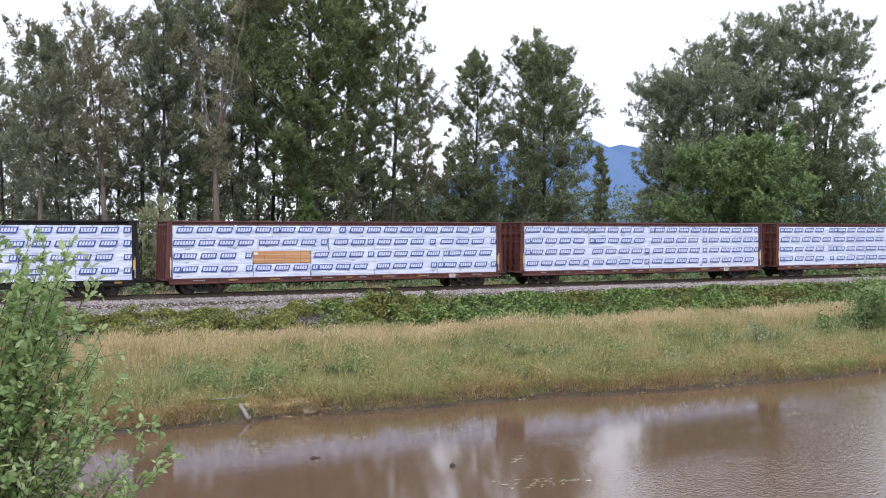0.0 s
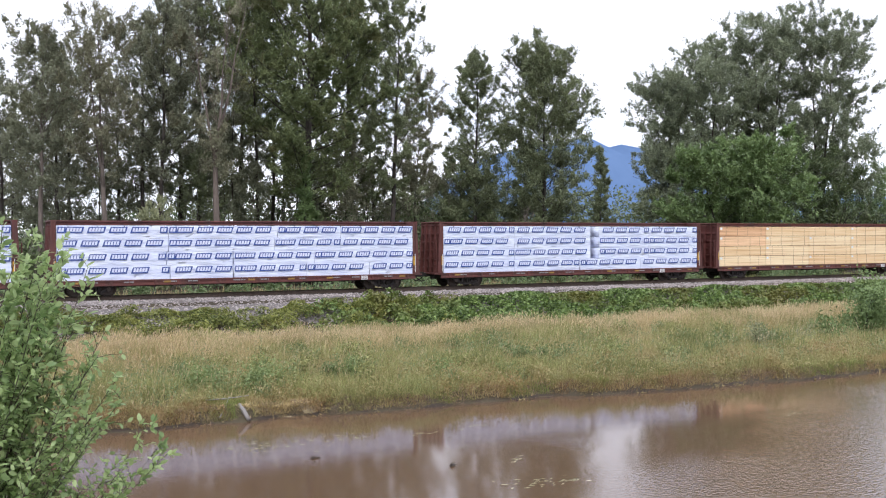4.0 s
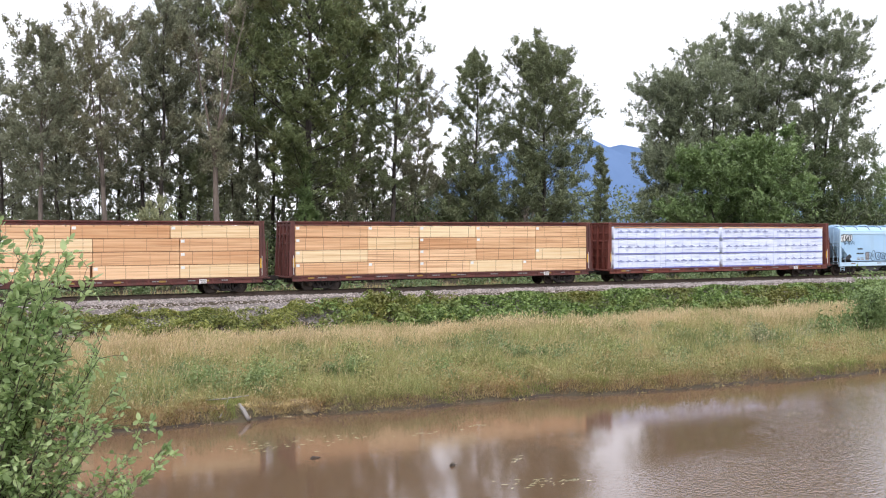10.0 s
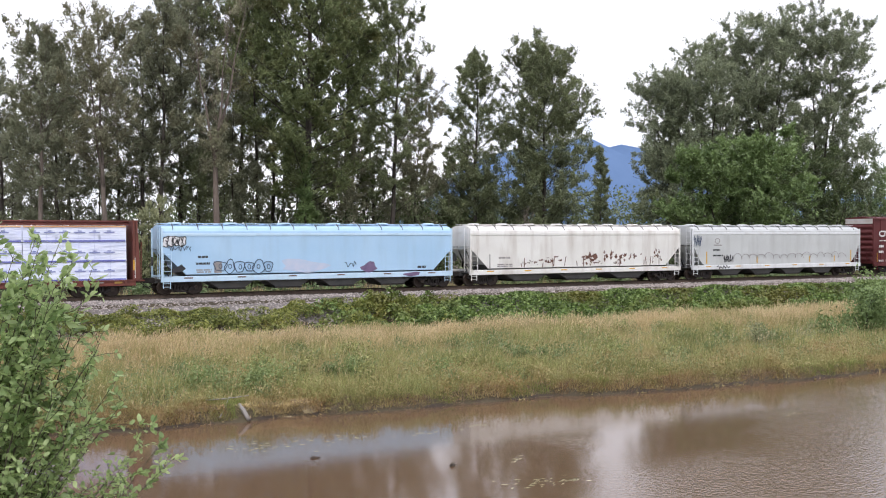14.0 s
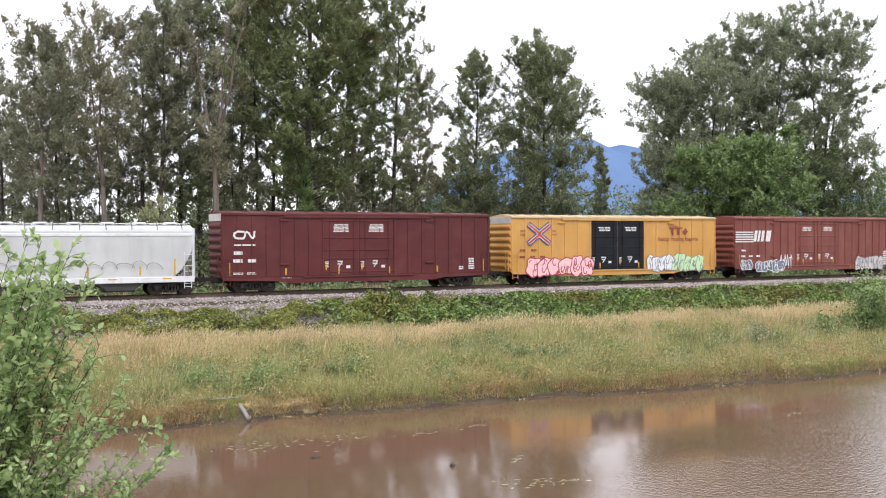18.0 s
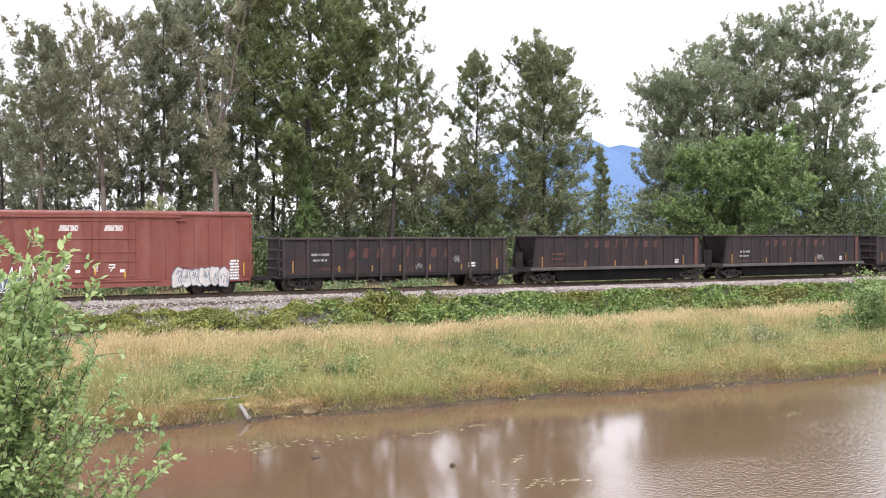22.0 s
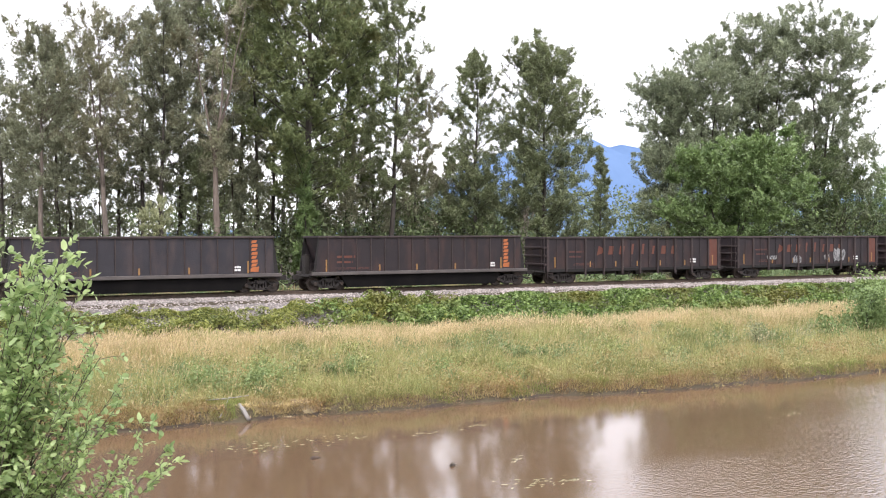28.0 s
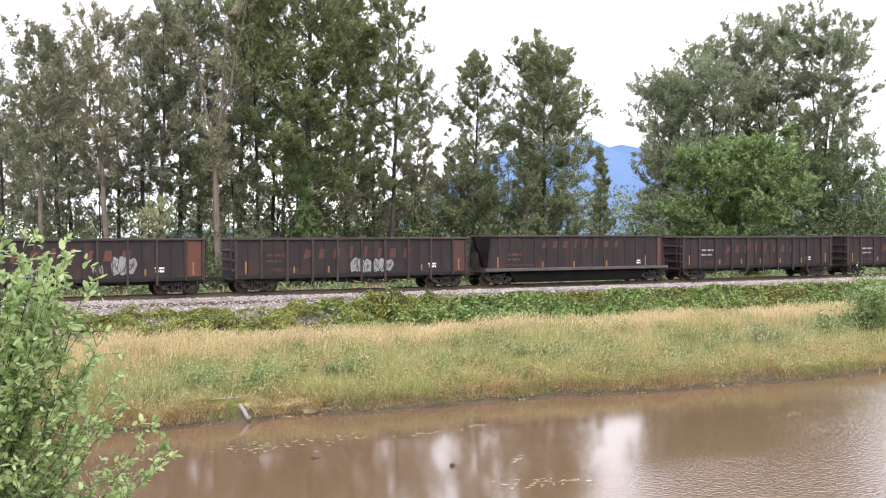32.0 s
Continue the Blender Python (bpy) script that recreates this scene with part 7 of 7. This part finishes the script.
def bank_edge():
    """The eroded lip of wet earth along the waterline."""
    rng = np.random.default_rng(17)
    x = np.arange(-6, 84, 0.22)
    n = len(x)
    y = shore_y(x) + 0.16 + rng.normal(0, 0.05, n)
    top = -3.23 + 0.03 * np.sin(x * 1.9) * np.sin(x * 0.7 + 1) + rng.normal(0, 0.015, n)
    rows_ = [np.stack([x, y - 0.05, np.full(n, -3.42)], -1), np.stack([x, y + 0.02, top - 0.02], -1), np.stack([x, y + 0.10, top + 0.02], -1), np.stack([x, y + 0.5, top - 0.12], -1)]
    i = np.arange(n - 1)[:, None]
    f = np.concatenate([i + k * n + [0, 1, n + 1, n] for k in range(3)])
    wet = mat("wet_earth", (0.022, 0.016, 0.011), (0.075, 0.052, 0.034), 1.5, 0.8, bump=0.6, bump_scale=12)
    tagged(new("bank_edge", fast_mesh("bank_edge", np.concatenate(rows_), f, wet)), "dark wet earth lip of the bank at the waterline", "bank", kind="structure")


bank_edge()


def floating_weed():
    rng = random.Random(4)
    for cx, cy, w, n in [(14.6, -38.0, 0.5, 26), (15.5, -38.2, 0.35, 12), (10.3, -29.9, 1.0, 26), (9.0, -29.7, 0.6, 12), (17.07, -30.0, 0.35, 9), (14.6, -30.3, 0.35, 8), (15.6, -35.2, 0.35, 8), (12.1, -29.8, 0.4, 8), (28.2, -33.7, 0.5, 9)]:
        root = new("floating_weed")
        root.matrix_basis = pose(cx, cy, -3.29)
        for i in range(n):
            a = rng.uniform(-0.5, 0.6)
            x, y, ln = rng.gauss(0, w), rng.gauss(0, w * 0.5), rng.uniform(0.1, 0.28)
            dx, dy = math.cos(a) * ln, math.sin(a) * ln
            s = Shape().add([(x, y, -0.002), (x + dx * 0.5 - dy * 0.07, y + dy * 0.5 + dx * 0.07, 0.005), (x + dx, y + dy, -0.002), (x + dx * 0.5 + dy * 0.07, y + dy * 0.5 - dx * 0.07, -0.004)], [(0, 1, 2, 3)])
            part("strand", s, LEAF_PALE, root)
        tagged(root, "thin floating strands of pale green pond weed", "pond weed", "pond weed on the water")
    for p in ([(13.5, -35.1, -3.33), (13.55, -35.12, -3.25), (13.68, -35.1, -3.26)], [(10.2, -32.2, -3.33), (10.27, -32.22, -3.27), (10.52, -32.2, -3.3)]):
        tagged(new("floating_stick", Shape().tube(p, [0.05, 0.045, 0.02], 7).mesh("floating_stick", BARK)), "short dark stick poking out of the water", "stick")


floating_weed()

# ---- the bush beside the camera ----
BUSH_LEAF = mat("bush_leaf", (0.185, 0.285, 0.10), (0.58, 0.69, 0.33), 3.0, 0.42, island=0.8, translucent=0.48)
BUSH_WOOD = mat("bush_bark", (0.035, 0.03, 0.02), (0.09, 0.075, 0.045), 12, 0.8, bump=0.3)
BRANCHES = []


def real_leaves(rng, pts, dirs, size):
    """Oval leaves that curve down to the tip, four triangles each."""
    n = len(pts)
    d = dirs / np.linalg.norm(dirs, axis=1)[:, None]
    e = np.cross(d, rng.normal(size=(n, 3)) * 0.5 + np.array([0, 0, 1.0]))
    e /= np.linalg.norm(e, axis=1)[:, None] + 1e-9
    up = np.cross(e, d)
    s = (size * rng.uniform(0.55, 1.25, n))[:, None]
    v = [pts]
    for u, w in ((0.3, 0.25), (0.72, 0.22)):
        mid = pts + d * s * u - up * s * (0.16 * u * u)
        v += [mid + e * s * w, mid - e * s * w]
    v.append(pts + d * s - up * s * 0.2)
    v = np.stack(v, 1).reshape(-1, 3)
    b = np.arange(n)[:, None] * 6
    return v, np.concatenate([b + list(t) for t in ((0, 1, 2), (1, 3, 2), (2, 3, 4), (3, 5, 4))])


def build_bush():
    rng = np.random.default_rng(31)
    root = new("leafy_bush")
    root.matrix_basis = pose(0.36, -55.92, 0.66, 0, 0, -27.23)
    tips = [(-0.12, 0.0, 2.86), (-0.02, 0.15, 2.84), (0.08, 0.0, 2.83), (0.16, 0.1, 2.83), (0.21, -0.05, 2.74), (0.27, 0.1, 2.70), (0.24, -0.1, 2.52), (0.22, 0.15, 2.42), (0.34, 0.0, 2.30),
            (0.42, 0.1, 2.19), (0.50, -0.05, 2.10), (0.60, 0.05, 2.00), (0.68, 0.0, 1.83), (0.60, 0.1, 1.84), (0.52, -0.1, 1.70), (0.45, 0.1, 1.60), (0.0, -0.1, 2.62), (0.08, 0.12, 2.5), (0.14, -0.12, 2.3),
            (0.24, 0.05, 2.12), (0.32, -0.1, 1.98), (0.05, 0.1, 2.25), (0.02, -0.05, 2.05), (0.16, 0.12, 1.95), (0.26, -0.12, 1.78), (0.38, 0.1, 1.75), (-0.05, 0.1, 2.45), (0.03, -0.15, 2.78), (0.12, 0.18, 2.68), (0.0, 0.2, 2.72), (0.17, -0.15, 2.62), (0.06, 0.0, 2.6), (-0.08, 0.12, 2.3), (0.10, 0.0, 1.80), (-0.08, -0.1, 1.95)]
    for i in range(26):
        z = float(rng.uniform(1.5, 2.78))
        edge = float(np.interp(z, (1.5, 1.8, 2.0, 2.2, 2.4, 2.6, 2.8), (0.42, 0.46, 0.42, 0.34, 0.34, 0.24, 0.2)))
        tips.append((float(rng.uniform(-0.25, 1.0)) * edge, float(rng.uniform(-0.2, 0.2)), z))
    for i, tip in enumerate(tips):
        tip = Vector(tip)
        foot = Vector((float(rng.uniform(-0.95, -0.25)), float(rng.uniform(-0.2, 0.2)), 0))
        mid = foot.lerp(tip, 0.55) + Vector((-0.12, float(rng.normal(0, 0.04)), 0.10))
        line = [(1 - u) ** 2 * foot + 2 * u * (1 - u) * mid + u * u * tip for u in np.linspace(0, 1, 10).tolist()]
        wood = Shape().tube([p - foot for p in line], np.linspace(0.0065, 0.0012, 10).tolist(), 6)
        pts, dirs = [], []
        for j in range(40):
            u = 0.30 + 0.70 * (j + float(rng.uniform(0, 1))) / 40
            k = min(8, int(u * 9))
            p = line[k].lerp(line[k + 1], u * 9 - k)
            ax = (line[k + 1] - line[k]).normalized()
            side = (Vector(rng.normal(size=3).tolist()) * Vector((1, 1, 0.7))).normalized()
            tw = (ax * 0.8 + side).normalized() * float(rng.uniform(0.06, 0.22)) * (1.2 - 0.65 * u)
            wood.tube([p - foot, p + tw * 0.5 - foot + Vector((0, 0, 0.006)), p + tw - foot], [0.0018, 0.0014, 0.0008], 3, False)
            m = int(rng.integers(6, 11))
            for q in range(m):
                w = (q + 0.6) / m
                pts.append(tuple(p + tw * w - foot))
                dv = tw.normalized() * 0.6 + Vector(rng.normal(size=3).tolist()) * 0.6 + Vector((0.25, 0, 0.1))
                dirs.append(tuple(dv))
        v, f = real_leaves(rng, np.array(pts), np.array(dirs), 0.046 if tip.z > 2.45 else 0.037)
        br = part("branch", wood, BUSH_WOOD, root, at=Matrix.Translation(foot), smooth=True)
        part("leaves", fast_mesh("leaves", v, f, BUSH_LEAF, True), None, br)
        BRANCHES.append((br, foot))
    tagged(root, "leafy green bush with thin brown stems beside the pond", "bush")


build_bush()


# ---- movement ----
SPEED = [(0, 13.828), (8, 14.044), (16, 14.293), (24, 14.666), (32, 14.692)]


def run(t):
    """Metres that the train has gone after t seconds: its speed rises evenly between the times above."""
    s = 0.0
    for (t0, v0), (t1, v1) in zip(SPEED, SPEED[1:]):
        if t <= t0:
            break
        u = min(t, t1) - t0
        s += u * v0 + 0.5 * u * u * (v1 - v0) / (t1 - t0)
    return s


def motions():
    for car, x in CARS:
        walk(car, [(t, pose(x - run(t), 0, 0)) for t in range(0, 33, 2)])
    # the wheels roll: less than a quarter turn from one picture to the next
    steps = [i / FPS for i in range(32 * FPS + 1)]
    for wheels, off in ((WHEELS_A, -0.89), (WHEELS_B, 0.89)):
        walk(wheels[0], [(t, pose(off, 0, 0.457, 0, -math.degrees(run(t) / 0.457) % 360, 0)) for t in steps])
        keys = wheels[0].animation_data
        for w in wheels[1:]:
            w.rotation_mode = "QUATERNION"
            w.animation_data_create()
            w.animation_data.action = keys.action
            w.animation_data.action_slot = keys.action_slot
    # wind in the bush and in the crowns
    rng = random.Random(3)
    for br, foot in BRANCHES:
        f1, f2, p1, p2 = rng.uniform(0.28, 0.42), rng.uniform(0.7, 1.0), rng.uniform(0, 1.2), rng.uniform(0, 6.28)
        rows = []
        for i in range(81):
            t = i * 0.4
            lean = 0.35 + 0.55 * math.sin(6.28 * f1 * t + p1) * (0.6 + 0.4 * math.sin(0.5 * t)) + 0.25 * math.sin(6.28 * f2 * t + p2)
            nod = 0.3 * math.sin(6.28 * f2 * t + p2 + 1.3)
            rows.append((t, Matrix.Translation(foot) @ pose(0, 0, 0, nod, lean, 0)))
        walk(br, rows)
    for k, (tree_, crown) in enumerate(SWAYING):
        f1 = 0.16 + 0.05 * (k % 4)
        walk(crown, [(t, pose(0, 0, 0, 0, -0.12 * t / 32 + 0.1 * math.sin(6.28 * f1 * t + k), 0)) for t in range(0, 33)])


motions()
